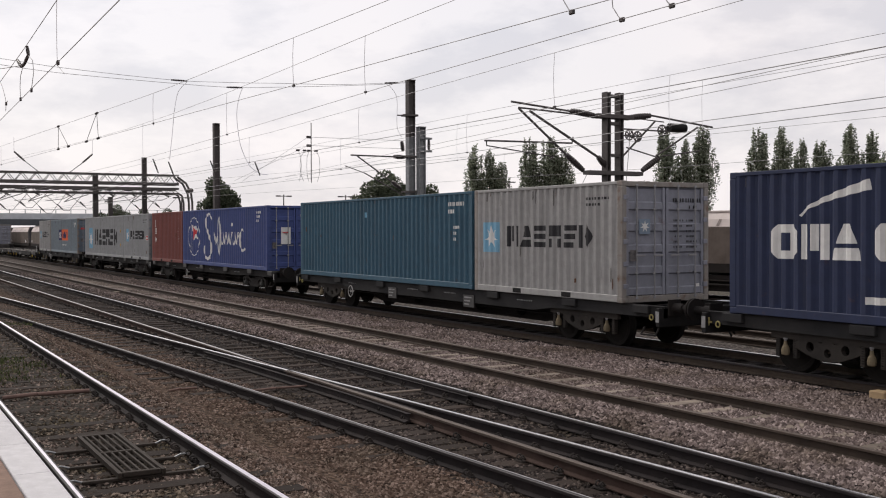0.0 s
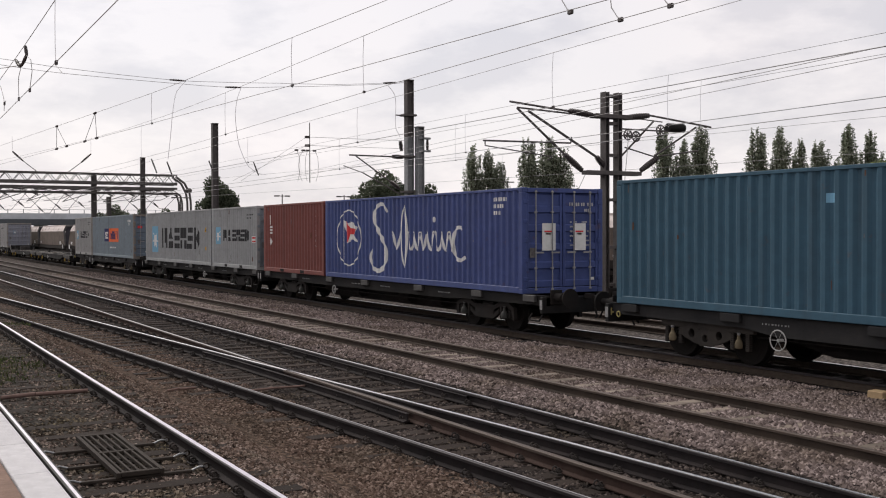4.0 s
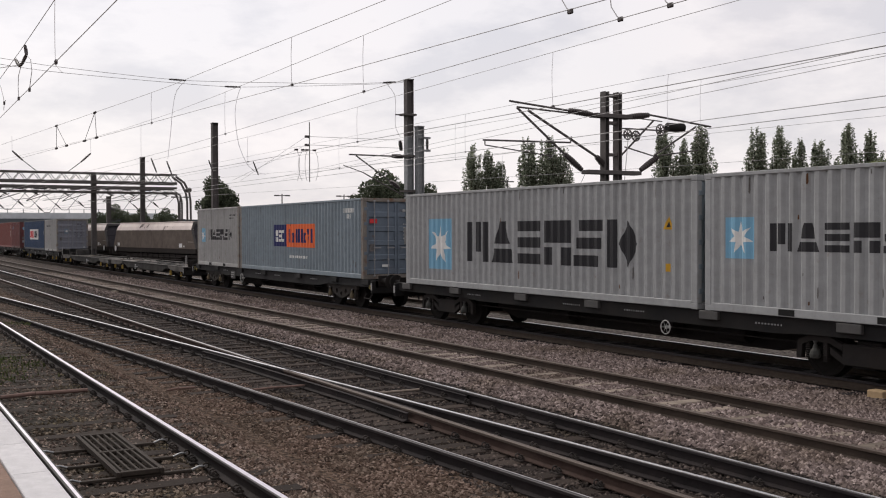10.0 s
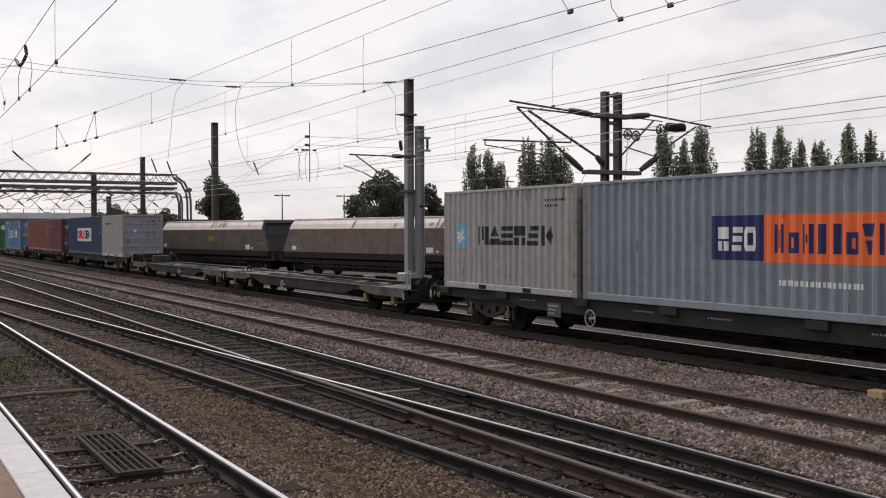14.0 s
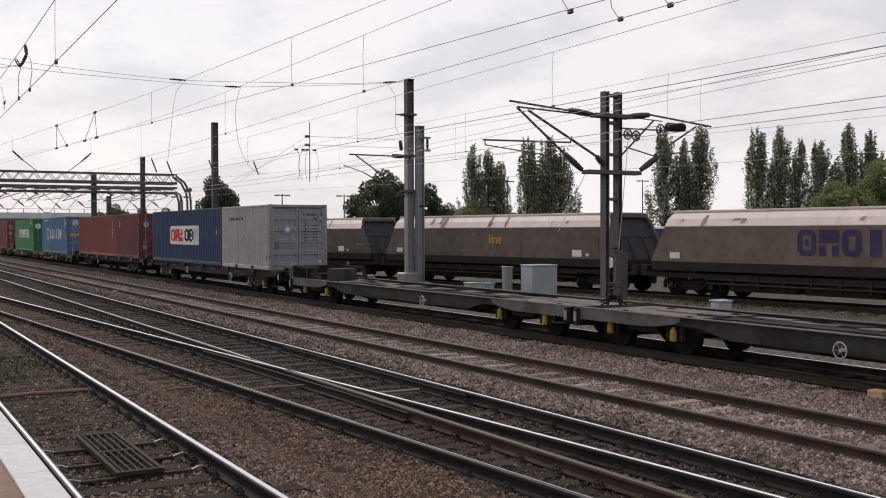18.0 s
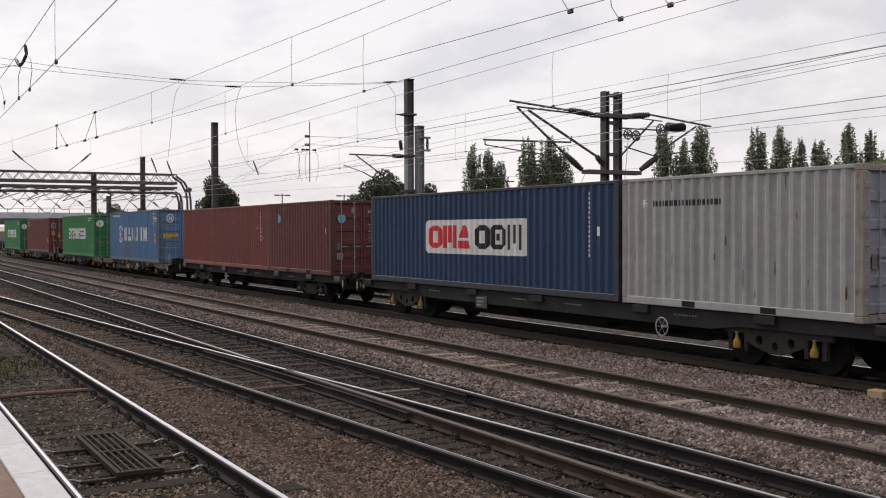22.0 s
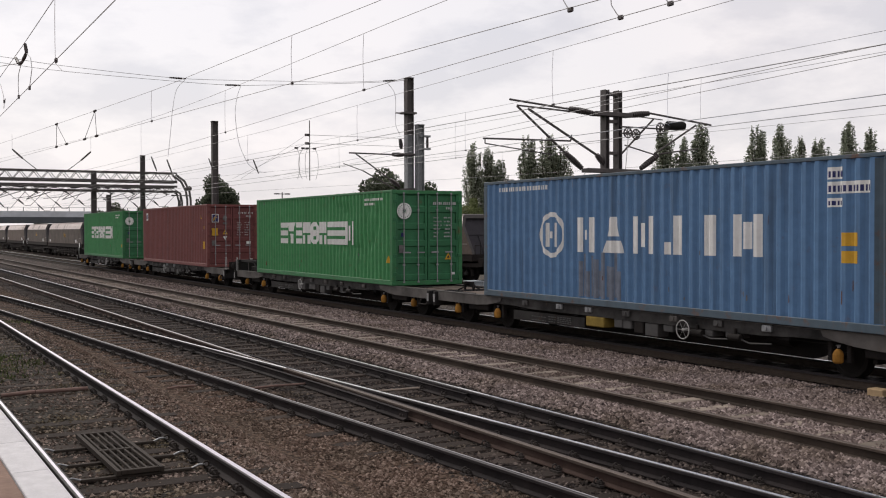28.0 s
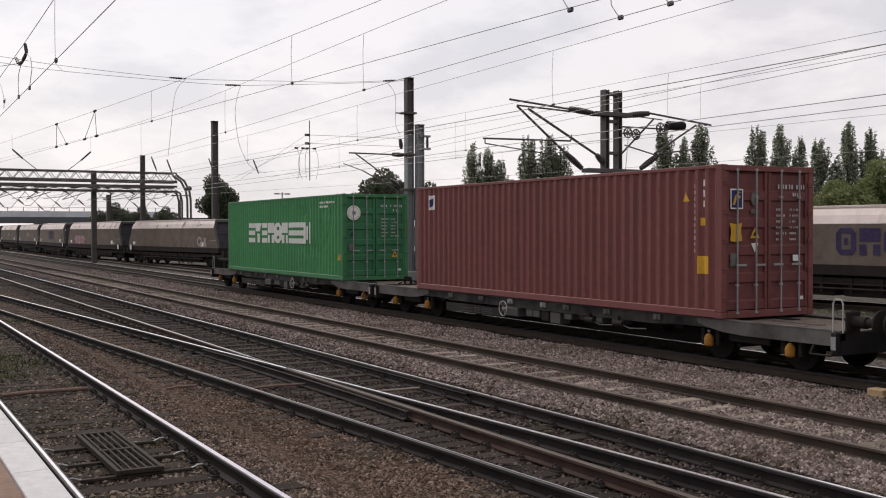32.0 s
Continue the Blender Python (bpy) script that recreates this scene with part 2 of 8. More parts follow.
M_RAILRUST = material("red-brown rusty rail web", (0.052, 0.033, 0.028), 0.9, grain=0.7, scale=10, bump=0.3, dust=(0.085, 0.060, 0.050))
M_RAILMID = material("half-polished rail head", (0.56, 0.54, 0.54), 0.38, 1.0, grain=0.5, scale=20)
M_RAILDULL = material("dull rail head", (0.100, 0.076, 0.063), 0.6, 0.3, grain=0.6, scale=14)
M_RAILHEAD = material("dark rail head flank", (0.030, 0.025, 0.027), 0.6, 0.0, grain=0.6, scale=14)
M_RAILSIDE = material("rusty rail web", (0.044, 0.034, 0.028), 0.9, grain=0.7, scale=10, bump=0.3, dust=(0.076, 0.058, 0.047))
M_RAILBLACK = material("oily rail web", (0.021, 0.018, 0.019), 0.85, grain=0.7, scale=10, bump=0.3, dust=(0.042, 0.034, 0.033))
M_RAILDARK = material("shaded rusty rail", (0.066, 0.052, 0.042), 0.9, grain=0.7, scale=10, bump=0.3)
M_CHAIR = material("oily clip iron", (0.044, 0.039, 0.037), 0.75, grain=0.7, scale=12, dust=(0.085, 0.070, 0.062))
M_IRON = material("dark old iron", (0.055, 0.045, 0.038), 0.8, grain=0.7, scale=10, bump=0.3)
M_TIMBER = material("oiled timber sleeper", (0.040, 0.030, 0.025), 0.9, grain=0.8, scale=6, bump=0.5, bump_scale=25, spread=0.35)
M_CONCRETE = material("concrete sleeper", (0.245, 0.205, 0.170), 0.9, grain=0.9, scale=4, bump=0.3, spread=0.35)
M_PLAT = material("platform paving", (0.26, 0.178, 0.140), 0.9, grain=0.7, scale=14, bump=0.4)
M_PLATEDGE = material("white platform edge", (0.60, 0.59, 0.60), 0.8, grain=0.6, scale=11, dark=0.72, bump=0.3, bump_scale=60, spread=0.03)
M_PLATWALL = material("platform face brick", (0.14, 0.10, 0.085), 0.95, grain=0.7, scale=5, bump=0.4)
M_MAST = material("weathered steel mast", (0.125, 0.114, 0.112), 0.75, 0.0, grain=0.7, scale=7, bump=0.2, rust=0.3)
M_GANTRY = material("weathered gantry steel", (0.125, 0.115, 0.112), 0.8, grain=0.7, scale=5, rust=0.5)
M_MASTGREY = material("galvanised mast", (0.30, 0.31, 0.32), 0.6, 0.3, grain=0.6, scale=7)
M_WIRE = material("overhead wire", (0.40, 0.395, 0.395), 0.6, 0.1)
M_DROPPER = material("pale dropper cable", (0.78, 0.78, 0.80), 0.6)
M_INSUL = material("brown insulator", (0.045, 0.036, 0.036), 0.5)
M_CABINET = material("pale grey cabinet", (0.33, 0.36, 0.395), 0.6, grain=0.4, scale=4, dark=0.8, streak=0.3)
# Distance haze and glints are lightened into these leaf greens.
M_LEAF = island_material("hazed poplar leaves", [(0.085, 0.104, 0.076), (0.235, 0.262, 0.192), (0.43, 0.455, 0.35)], leaf=0.5)
M_LEAF2 = island_material("broad tree leaves", [(0.045, 0.056, 0.040), (0.088, 0.103, 0.070), (0.148, 0.165, 0.115)], leaf=0.5)
M_LEAF3 = island_material("light green leaves", [(0.10, 0.13, 0.052), (0.19, 0.225, 0.10), (0.28, 0.30, 0.15)], leaf=0.4)
M_WEED = island_material("weed leaves", [(0.05, 0.068, 0.026), (0.085, 0.105, 0.042), (0.13, 0.135, 0.06)])
M_BARK = material("bark", (0.07, 0.055, 0.045), 0.95, grain=0.6, scale=4, bump=0.5)
M_STONE = island_material("ballast stones", [(0.046, 0.036, 0.035), (0.15, 0.117, 0.107), (0.396, 0.327, 0.305), (0.086, 0.066, 0.06), (0.233, 0.186, 0.172), (0.125, 0.098, 0.09)], stain=(0.68, 0.66, 0.60))
M_STONE_BROWN = island_material("brown ballast stones", [(0.036, 0.025, 0.019), (0.125, 0.085, 0.066), (0.296, 0.222, 0.182), (0.075, 0.049, 0.036), (0.157, 0.111, 0.088)], stain=(0.72, 0.76, 0.74))
M_STONE_DARK = island_material("oily ballast stones", [(0.033, 0.026, 0.021), (0.114, 0.086, 0.072), (0.356, 0.282, 0.239), (0.059, 0.044, 0.037), (0.172, 0.129, 0.107)], stain=(0.7, 0.74, 0.6))
M_STONE_OIL = island_material("oil-dark ballast stones", [(0.017, 0.014, 0.014), (0.048, 0.039, 0.035), (0.176, 0.143, 0.127), (0.026, 0.022, 0.02), (0.073, 0.057, 0.051)], stain=(0.85, 0.85, 0.75))
M_BRIDGE = material("pale bridge concrete", (0.62, 0.64, 0.67), 0.9, grain=0.5, scale=0.6, bump=0.1)
M_BRIDGE_D = material("dark bridge girder", (0.10, 0.11, 0.12), 0.8, grain=0.5, scale=0.8)
M_ROOF = material("shed roof", (0.06, 0.06, 0.065), 0.8, grain=0.4, scale=1)
M_WALL = material("shed wall", (0.33, 0.27, 0.23), 0.9, grain=0.4, scale=1)
M_CARGLASS = material("car glass", (0.02, 0.025, 0.03), 0.08)
M_CARBODY = material("car body paint", (0.10, 0.11, 0.13), 0.3, 0.2, spread=0.6)
M_CARPALE = material("pale car paint", (0.5, 0.52, 0.55), 0.3, 0.1, spread=0.1)
M_CABIN = paint("dark blue cabin paint", (0.030, 0.036, 0.085))
M_TYRE = material("tyre rubber", (0.02, 0.02, 0.02), 0.85)
M_WOOD = material("pale timber block", (0.44, 0.32, 0.19), 0.85, grain=0.6, scale=9, bump=0.3)
M_PIPE = material("faded red conduit", (0.21, 0.140, 0.120), 0.8, grain=0.5, scale=9)
M_LAMPGLASS = material("lamp lens", (0.5, 0.5, 0.5), 0.2)


# ================= mesh building =================
class Solid:
    """Collects simple closed forms and links them as one mesh."""

    def __init__(self):
        self.v, self.f, self.smooth = [], [], []

    def add(self, verts, faces, smooth=False, m=None):
        k = len(self.v)
        self.v += [tuple(m @ Vector(p)) if m else tuple(p) for p in verts]
        self.f += [tuple(i + k for i in q) for q in faces]
        self.smooth += [smooth] * len(faces)
        return self

    def box(self, x0, x1, y0, y1, z0, z1, c=0.0, m=None):
        if c <= 0:
            vs = [(x, y, z) for x in (x0, x1) for y in (y0, y1) for z in (z0, z1)]
            return self.add(vs, [(0, 1, 3, 2), (4, 6, 7, 5), (0, 4, 5, 1), (2, 3, 7, 6), (0, 2, 6, 4), (1, 5, 7, 3)], m=m)
        vs, ix = [], {}
        for i, x in enumerate((x0, x1)):
            for j, y in enumerate((y0, y1)):
                for k, z in enumerate((z0, z1)):
                    dx, dy, dz = c * (1 - 2 * i), c * (1 - 2 * j), c * (1 - 2 * k)
                    ix[i, j, k] = len(vs)
                    vs += [(x, y + dy, z + dz), (x + dx, y, z + dz), (x + dx, y + dy, z)]
        g = lambda i, j, k, a: ix[i, j, k] + a
        fs = [(g(0, 0, 0, 0), g(0, 0, 1, 0), g(0, 1, 1, 0), g(0, 1, 0, 0)), (g(1, 0, 0, 0), g(1, 1, 0, 0), g(1, 1, 1, 0), g(1, 0, 1, 0)),
              (g(0, 0, 0, 1), g(1, 0, 0, 1), g(1, 0, 1, 1), g(0, 0, 1, 1)), (g(0, 1, 0, 1), g(0, 1, 1, 1), g(1, 1, 1, 1), g(1, 1, 0, 1)),
              (g(0, 0, 0, 2), g(0, 1, 0, 2), g(1, 1, 0, 2), g(1, 0, 0, 2)), (g(0, 0, 1, 2), g(1, 0, 1, 2), g(1, 1, 1, 2), g(0, 1, 1, 2))]
        for a in (0, 1):
            for b in (0, 1):
                fs += [(g(a, b, 0, 0), g(a, b, 1, 0), g(a, b, 1, 1), g(a, b, 0, 1)), (g(a, 0, b, 0), g(a, 1, b, 0), g(a, 1, b, 2), g(a, 0, b, 2)),
                       (g(0, a, b, 1), g(1, a, b, 1), g(1, a, b, 2), g(0, a, b, 2))]
                for d in (0, 1):
                    fs.append((g(a, b, d, 0), g(a, b, d, 1), g(a, b, d, 2)))
        return self.add(vs, fs, m=m)

    def cyl(self, a, b, r, n=10, r2=None, caps=True):
        a, b = Vector(a), Vector(b)
        w = (b - a).normalized()
        u = w.orthogonal().normalized()
        v = w.cross(u)
        r2 = r if r2 is None else r2
        vs = []
        for q, rad in ((a, r), (b, r2)):
            vs += [tuple(q + (u * math.cos(t) + v * math.sin(t)) * rad) for t in (2 * math.pi * i / n for i in range(n))]
        self.add(vs, [(i, (i + 1) % n, n + (i + 1) % n, n + i) for i in range(n)], True)
        if caps:
            self.add(vs, [tuple(range(n))[::-1], tuple(range(n, 2 * n))])
        return self

    def tube(self, pts, r, n=6):
        for a, b in zip(pts[:-1], pts[1:]):
            if (Vector(b) - Vector(a)).length > 1e-6:
                self.cyl(a, b, r, n)
        return self

    def lathe(self, a, b, profile, n=12):
        """One closed turned form from a to b; profile: (share of the way, radius)."""
        a, b = Vector(a), Vector(b)
        w = (b - a).normalized()
        u = w.orthogonal().normalized()
        v = w.cross(u)
        vs = [tuple(a.lerp(b, q) + (u * math.cos(t) + v * math.sin(t)) * r) for q, r in profile for t in (2 * math.pi * i / n for i in range(n))]
        k = len(profile)
        self.add(vs, [(j * n + i, j * n + (i + 1) % n, (j + 1) * n + (i + 1) % n, (j + 1) * n + i) for j in range(k - 1) for i in range(n)] + [tuple(range(n))[::-1], tuple(range((k - 1) * n, k * n))])
        return self

    def ring(self, centre, axis, r, t, n=18, k=6):
        w = Vector(axis).normalized()
        u = w.orthogonal().normalized()
        v = w.cross(u)
        c = Vector(centre)
        vs = []
        for i in range(n):
            a = 2 * math.pi * i / n
            e = u * math.cos(a) + v * math.sin(a)
            for j in range(k):
                b = 2 * math.pi * j / k
                vs.append(tuple(c + e * (r + t * math.cos(b)) + w * t * math.sin(b)))
        fs = [(i * k + j, ((i + 1) % n) * k + j, ((i + 1) % n) * k + (j + 1) % k, i * k + (j + 1) % k) for i in range(n) for j in range(k)]
        return self.add(vs, fs, True)

    def prism(self, outline, axis, a, b):
        """outline: points of the plane across the axis, from a to b along it."""
        put = {"x": lambda s, p: (s, p[0], p[1]), "y": lambda s, p: (p[0], s, p[1]), "z": lambda s, p: (p[0], p[1], s)}[axis]
        n = len(outline)
        vs = [put(a, p) for p in outline] + [put(b, p) for p in outline]
        return self.add(vs, [(i, (i + 1) % n, n + (i + 1) % n, n + i) for i in range(n)] + [tuple(range(n))[::-1], tuple(range(n, 2 * n))])

    def mesh(self, name, mat, tidy=True):
        me = bpy.data.meshes.new(name)
        me.from_pydata(self.v, [], self.f)
        me.polygons.foreach_set("use_smooth", self.smooth)
        me.materials.append(mat)
        if tidy:
            bm = bmesh.new()
            bm.from_mesh(me)
            bmesh.ops.recalc_face_normals(bm, faces=bm.faces)
            bm.to_mesh(me)
            bm.free()
        me.update()
        return me


def part(name, solid, mat, parent=None, label="", tidy=True, at=None):
    """Links a Solid, or a mesh made before, as one object under its thing."""
    me = solid if isinstance(solid, bpy.types.Mesh) else solid.mesh(name, mat, tidy)
    ob = new(name, me)
    if parent:
        ob.parent = parent
    if at is not None:
        ob.matrix_basis = at
    if label:
        ob["label"] = label
    return ob


def thing(name, label, category, group="", kind="", at=None):
    ob = new(name)
    ob.empty_display_size = 0.3
    if at is not None:
        ob.matrix_basis = at
    return tagged(ob, label, category, group, kind)

# ================= ground, ballast, tracks, platform =================
def spline(pts, x):
    """Smooth curve through (x, y) points."""
    if x <= pts[0][0]:
        return pts[0][1] + (pts[1][1] - pts[0][1]) / (pts[1][0] - pts[0][0]) * (x - pts[0][0])
    if x >= pts[-1][0]:
        return pts[-1][1] + (pts[-1][1] - pts[-2][1]) / (pts[-1][0] - pts[-2][0]) * (x - pts[-1][0])
    for i in range(len(pts) - 1):
        (x0, y0), (x1, y1) = pts[i], pts[i + 1]
        if x <= x1:
            xa, ya = pts[i - 1] if i else (2 * x0 - x1, 2 * y0 - y1)
            xb, yb = pts[i + 2] if i + 2 < len(pts) else (2 * x1 - x0, 2 * y1 - y0)
            m0, m1 = (y1 - ya) / (x1 - xa), (yb - y0) / (xb - x0)
            h = x1 - x0
            t = (x - x0) / h
            return (2 * t**3 - 3 * t**2 + 1) * y0 + (t**3 - 2 * t**2 + t) * h * m0 + (3 * t**2 - 2 * t**3) * y1 + (t**3 - t**2) * h * m1


CROSS = [(-75, 2.42), (-60, 3.05), (-40, 4.45), (-25, 5.54), (-13, 6.40), (-8, 6.72), (4, 7.32), (20, 7.55)]
COAL = [(-400, 18.9), (-160, 18.9), (-130, 18.9), (-100, 18.74), (-70, 21.88), (-50, 25.61), (-34, 28.12), (-20, 29.54), (0, 31.45), (60, 37.15)]
T1_Z = 0.25
Y_TRAIN = 15.30


def coal_y(x):
    return spline(COAL, x)


def bed(x, y):
    """Height of the ballast bed."""
    edge = 3.75 if x > -28 else min(3.75, max(3.3, spline(CROSS, x) - 1.45))
    if y < edge:
        z = 0.072
    elif y < edge + 0.7:
        z = 0.075 - 0.262 * (y - edge) / 0.7
    elif y < 34:
        z = -0.187
    else:
        z = -0.187 - min(0.25, (y - 34) * 0.03)
    for c in (10.85, 18.9):
        z += 0.055 * max(0.0, 1 - max(0.0, abs(abs(y - c) - 1.25) - 0.22) / 0.25)
    return z + 0.025 * noise.noise(Vector((x * 0.6, y * 0.6, 0))) + 0.012 * noise.noise(Vector((x * 2.3, y * 2.3, 3)))


xs = [-3000, -1200, -600, -350, -220, -160, -120] + [-100 + 1.0 * i for i in range(40)] + [-60 + 0.4 * i for i in range(160)] + [5, 12, 25, 60, 150, 400, 1200, 3000]
ys = [-3000, -900, -200, -40, -8, 0.5] + [1.0 + 0.28 * i for i in range(56)] + [17, 18, 19, 20, 21.5, 23, 25, 27, 30, 34, 38, 45, 60, 90, 150, 300, 700, 1500, 3000]
ground = Solid()
nx, ny = len(xs), len(ys)
ground.add([(x, y, bed(x, y) if abs(x) < 200 and 0 < y < 100 else (-0.44 if y > 0 else -0.2)) for x in xs for y in ys],
           [(i * ny + j, (i + 1) * ny + j, (i + 1) * ny + j + 1, i * ny + j + 1) for i in range(nx - 1) for j in range(ny - 1)], True)


def ground_material():
    """Ballast by lane: brown cess, oily bed of the near lines, grey-pink stone beyond, oil and painted train shade
    under the container line, weedy grit in the yard.
    """
    m = bpy.data.materials.new("ballast ground")
    m.use_nodes = True
    n, l = m.node_tree.nodes, m.node_tree.links
    b = n["Principled BSDF"]
    b.inputs["Roughness"].default_value = 0.95
    b.inputs["Specular IOR Level"].default_value = 0.08
    co = n.new("ShaderNodeTexCoord")
    wob = n.new("ShaderNodeTexNoise")
    wob.inputs["Scale"].default_value, wob.inputs["Detail"].default_value = 1.4, 4
    l.new(co.outputs["Object"], wob.inputs["Vector"])
    sep = n.new("ShaderNodeSeparateXYZ")
    l.new(co.outputs["Object"], sep.inputs["Vector"])
    add = n.new("ShaderNodeMath")
    add.operation = "MULTIPLY_ADD"
    add.inputs[1].default_value = 0.9
    l.new(wob.outputs["Fac"], add.inputs[0])
    l.new(sep.outputs["Y"], add.inputs[2])
    div = n.new("ShaderNodeMath")
    div.operation = "DIVIDE"
    div.inputs[1].default_value = 60.0
    l.new(add.outputs[0], div.inputs[0])
    ramp = n.new("ShaderNodeValToRGB")
    el = ramp.color_ramp.elements
    # Lane 14.5 to 16.1 is black with oil and the train's painted shade.
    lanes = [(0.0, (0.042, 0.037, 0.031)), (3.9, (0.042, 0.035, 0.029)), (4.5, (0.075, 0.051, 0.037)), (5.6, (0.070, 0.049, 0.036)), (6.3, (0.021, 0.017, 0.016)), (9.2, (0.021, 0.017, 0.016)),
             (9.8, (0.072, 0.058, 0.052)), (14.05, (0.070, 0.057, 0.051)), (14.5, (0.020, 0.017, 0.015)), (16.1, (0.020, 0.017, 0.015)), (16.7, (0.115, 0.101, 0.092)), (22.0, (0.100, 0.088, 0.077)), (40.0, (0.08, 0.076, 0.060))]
    while len(el) < len(lanes):
        el.new(0.5)
    for i, (y, c) in enumerate(lanes):
        el[i].position, el[i].color = (y + 0.45) / 60.0, (*c, 1)
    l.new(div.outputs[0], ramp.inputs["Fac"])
    st = n.new("ShaderNodeTexVoronoi")
    st.inputs["Scale"].default_value = 17
    l.new(co.outputs["Object"], st.inputs["Vector"])
    # Cells darken to their edges: painted shade in the gaps between stones.
    mp = n.new("ShaderNodeMapRange")
    mp.inputs["From Max"].default_value, mp.inputs["To Min"].default_value, mp.inputs["To Max"].default_value = 0.8, 1.25, 0.45
    l.new(st.outputs["Distance"], mp.inputs["Value"])
    hs = n.new("ShaderNodeMixRGB")
    hs.blend_type = "MULTIPLY"
    hs.inputs["Fac"].default_value = 1
    l.new(ramp.outputs["Color"], hs.inputs["Color1"])
    sc = n.new("ShaderNodeSeparateColor")
    l.new(st.outputs["Color"], sc.inputs["Color"])
    each = n.new("ShaderNodeMapRange")
    each.inputs["To Min"].default_value, each.inputs["To Max"].default_value = 0.45, 2.1
    l.new(sc.outputs["Red"], each.inputs["Value"])
    tint = n.new("ShaderNodeMixRGB")
    tint.blend_type = "MULTIPLY"
    tint.inputs["Fac"].default_value = 1.0
    l.new(mp.outputs["Result"], tint.inputs["Color1"])
    l.new(each.outputs["Result"], tint.inputs["Color2"])
    l.new(tint.outputs["Color"], hs.inputs["Color2"])
    l.new(hs.outputs["Color"], b.inputs["Base Color"])
    bp = n.new("ShaderNodeBump")
    bp.invert = True
    bp.inputs["Strength"].default_value, bp.inputs["Distance"].default_value = 0.9, 0.04
    l.new(st.outputs["Distance"], bp.inputs["Height"])
    l.new(bp.outputs["Normal"], b.inputs["Normal"])
    return m


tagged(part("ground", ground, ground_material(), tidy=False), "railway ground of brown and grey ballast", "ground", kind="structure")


PITCH_S = 0.745   # sleeper spacing
SLEEPERS = []      # (centre line, first sleeper, half length kept clear, share kept clear)


def stones(name, label, mat, count, y0, y1, size, seed, x_far=-75.0, far=84.0):
    """Loose crushed stones strewn over one lane of the bed."""
    rng = np.random.default_rng(seed)
    base = np.array([(1, 0, 0), (-1, 0, 0), (0, 1, 0), (0, -1, 0), (0, 0, 1), (0, 0, -1)], float)
    tri = np.array([(0, 2, 4), (2, 1, 4), (1, 3, 4), (3, 0, 4), (2, 0, 5), (1, 2, 5), (3, 1, 5), (0, 3, 5)])
    y = rng.uniform(y0, y1, count)
    side = rng.uniform(0, 1, count) < 0.11
    x = -y * np.tan(np.radians(np.where(side, rng.uniform(-40.0, 34.0, count), rng.uniform(32.0, far, count))))
    ok = (x > x_far)
    for line, s0, half, clear in SLEEPERS:
        c = np.array([line(a) for a in x])
        on = (np.abs(y - c) < half) & (np.abs((x - s0 + PITCH_S / 2) % PITCH_S - PITCH_S / 2) < 0.115)
        ok &= ~(on & (rng.uniform(0, 1, count) < clear))
    x, y, side = x[ok], y[ok], side[ok]
    k = len(x)
    z = np.array([bed(a, b) for a, b in zip(x, y)])
    v = base[None] * rng.uniform(0.72, 1.22, (k, 6, 1)) + rng.normal(0, 0.20, (k, 6, 3))
    v *= (size * rng.uniform(0.55, 1.4, k) * np.where(side, 1.7, 1.0))[:, None, None]
    v[:, :, 2] *= 0.75
    a = rng.uniform(0, 6.283, k)
    c, s = np.cos(a)[:, None], np.sin(a)[:, None]
    px_, py_ = v[:, :, 0] * c - v[:, :, 1] * s, v[:, :, 0] * s + v[:, :, 1] * c
    v = np.stack([px_ + x[:, None], py_ + y[:, None], v[:, :, 2] + z[:, None] + size * 0.25], -1).reshape(-1, 3)
    f = (tri[None] + (np.arange(k) * 6)[:, None, None]).reshape(-1, 3)
    me = bpy.data.meshes.new(name)
    me.from_pydata(v.tolist(), [], f.tolist())
    me.materials.append(mat)
    tagged(new(name, me), label, "gravel", kind="stuff")


SLEEPERS += [(lambda x: 2.39, -60, 1.28, 0.78), (lambda x: spline(CROSS, x), -62, 1.25, 0.78), (lambda x: 7.55, -75, 1.2, 0.70), (lambda x: 10.85, -75, 0.62, 0.9)]
stones("ballast", "dark dirty ballast between the platform line rails", M_STONE_DARK, 66000, 1.5, 3.9, 0.021, 1, -60.0, 86.8)
stones("ballast", "brown loose ballast in the strip between lines", M_STONE_BROWN, 68000, 3.3, 6.0, 0.021, 2, -60.0, 85.5)
stones("ballast", "oil-dark ballast round the points", M_STONE_OIL, 46000, 5.6, 9.45, 0.023, 3)
stones("ballast", "grey-pink crushed stone ballast", M_STONE, 92000, 9.05, 14.35, 0.035, 4)

HEAD = [(-0.035, -0.035), (-0.035, -0.006), (-0.028, 0.0), (0.028, 0.0), (0.035, -0.006), (0.035, -0.035)]
SHINE = [(-0.027, -0.002), (-0.027, 0.0015), (0.027, 0.0015), (0.027, -0.002)]
WEB = [(-0.07, -0.158), (-0.07, -0.146), (-0.012, -0.128), (-0.010, -0.045), (-0.034, -0.036), (0.034, -0.036), (0.010, -0.045), (0.012, -0.128), (0.07, -0.146), (0.07, -0.158)]


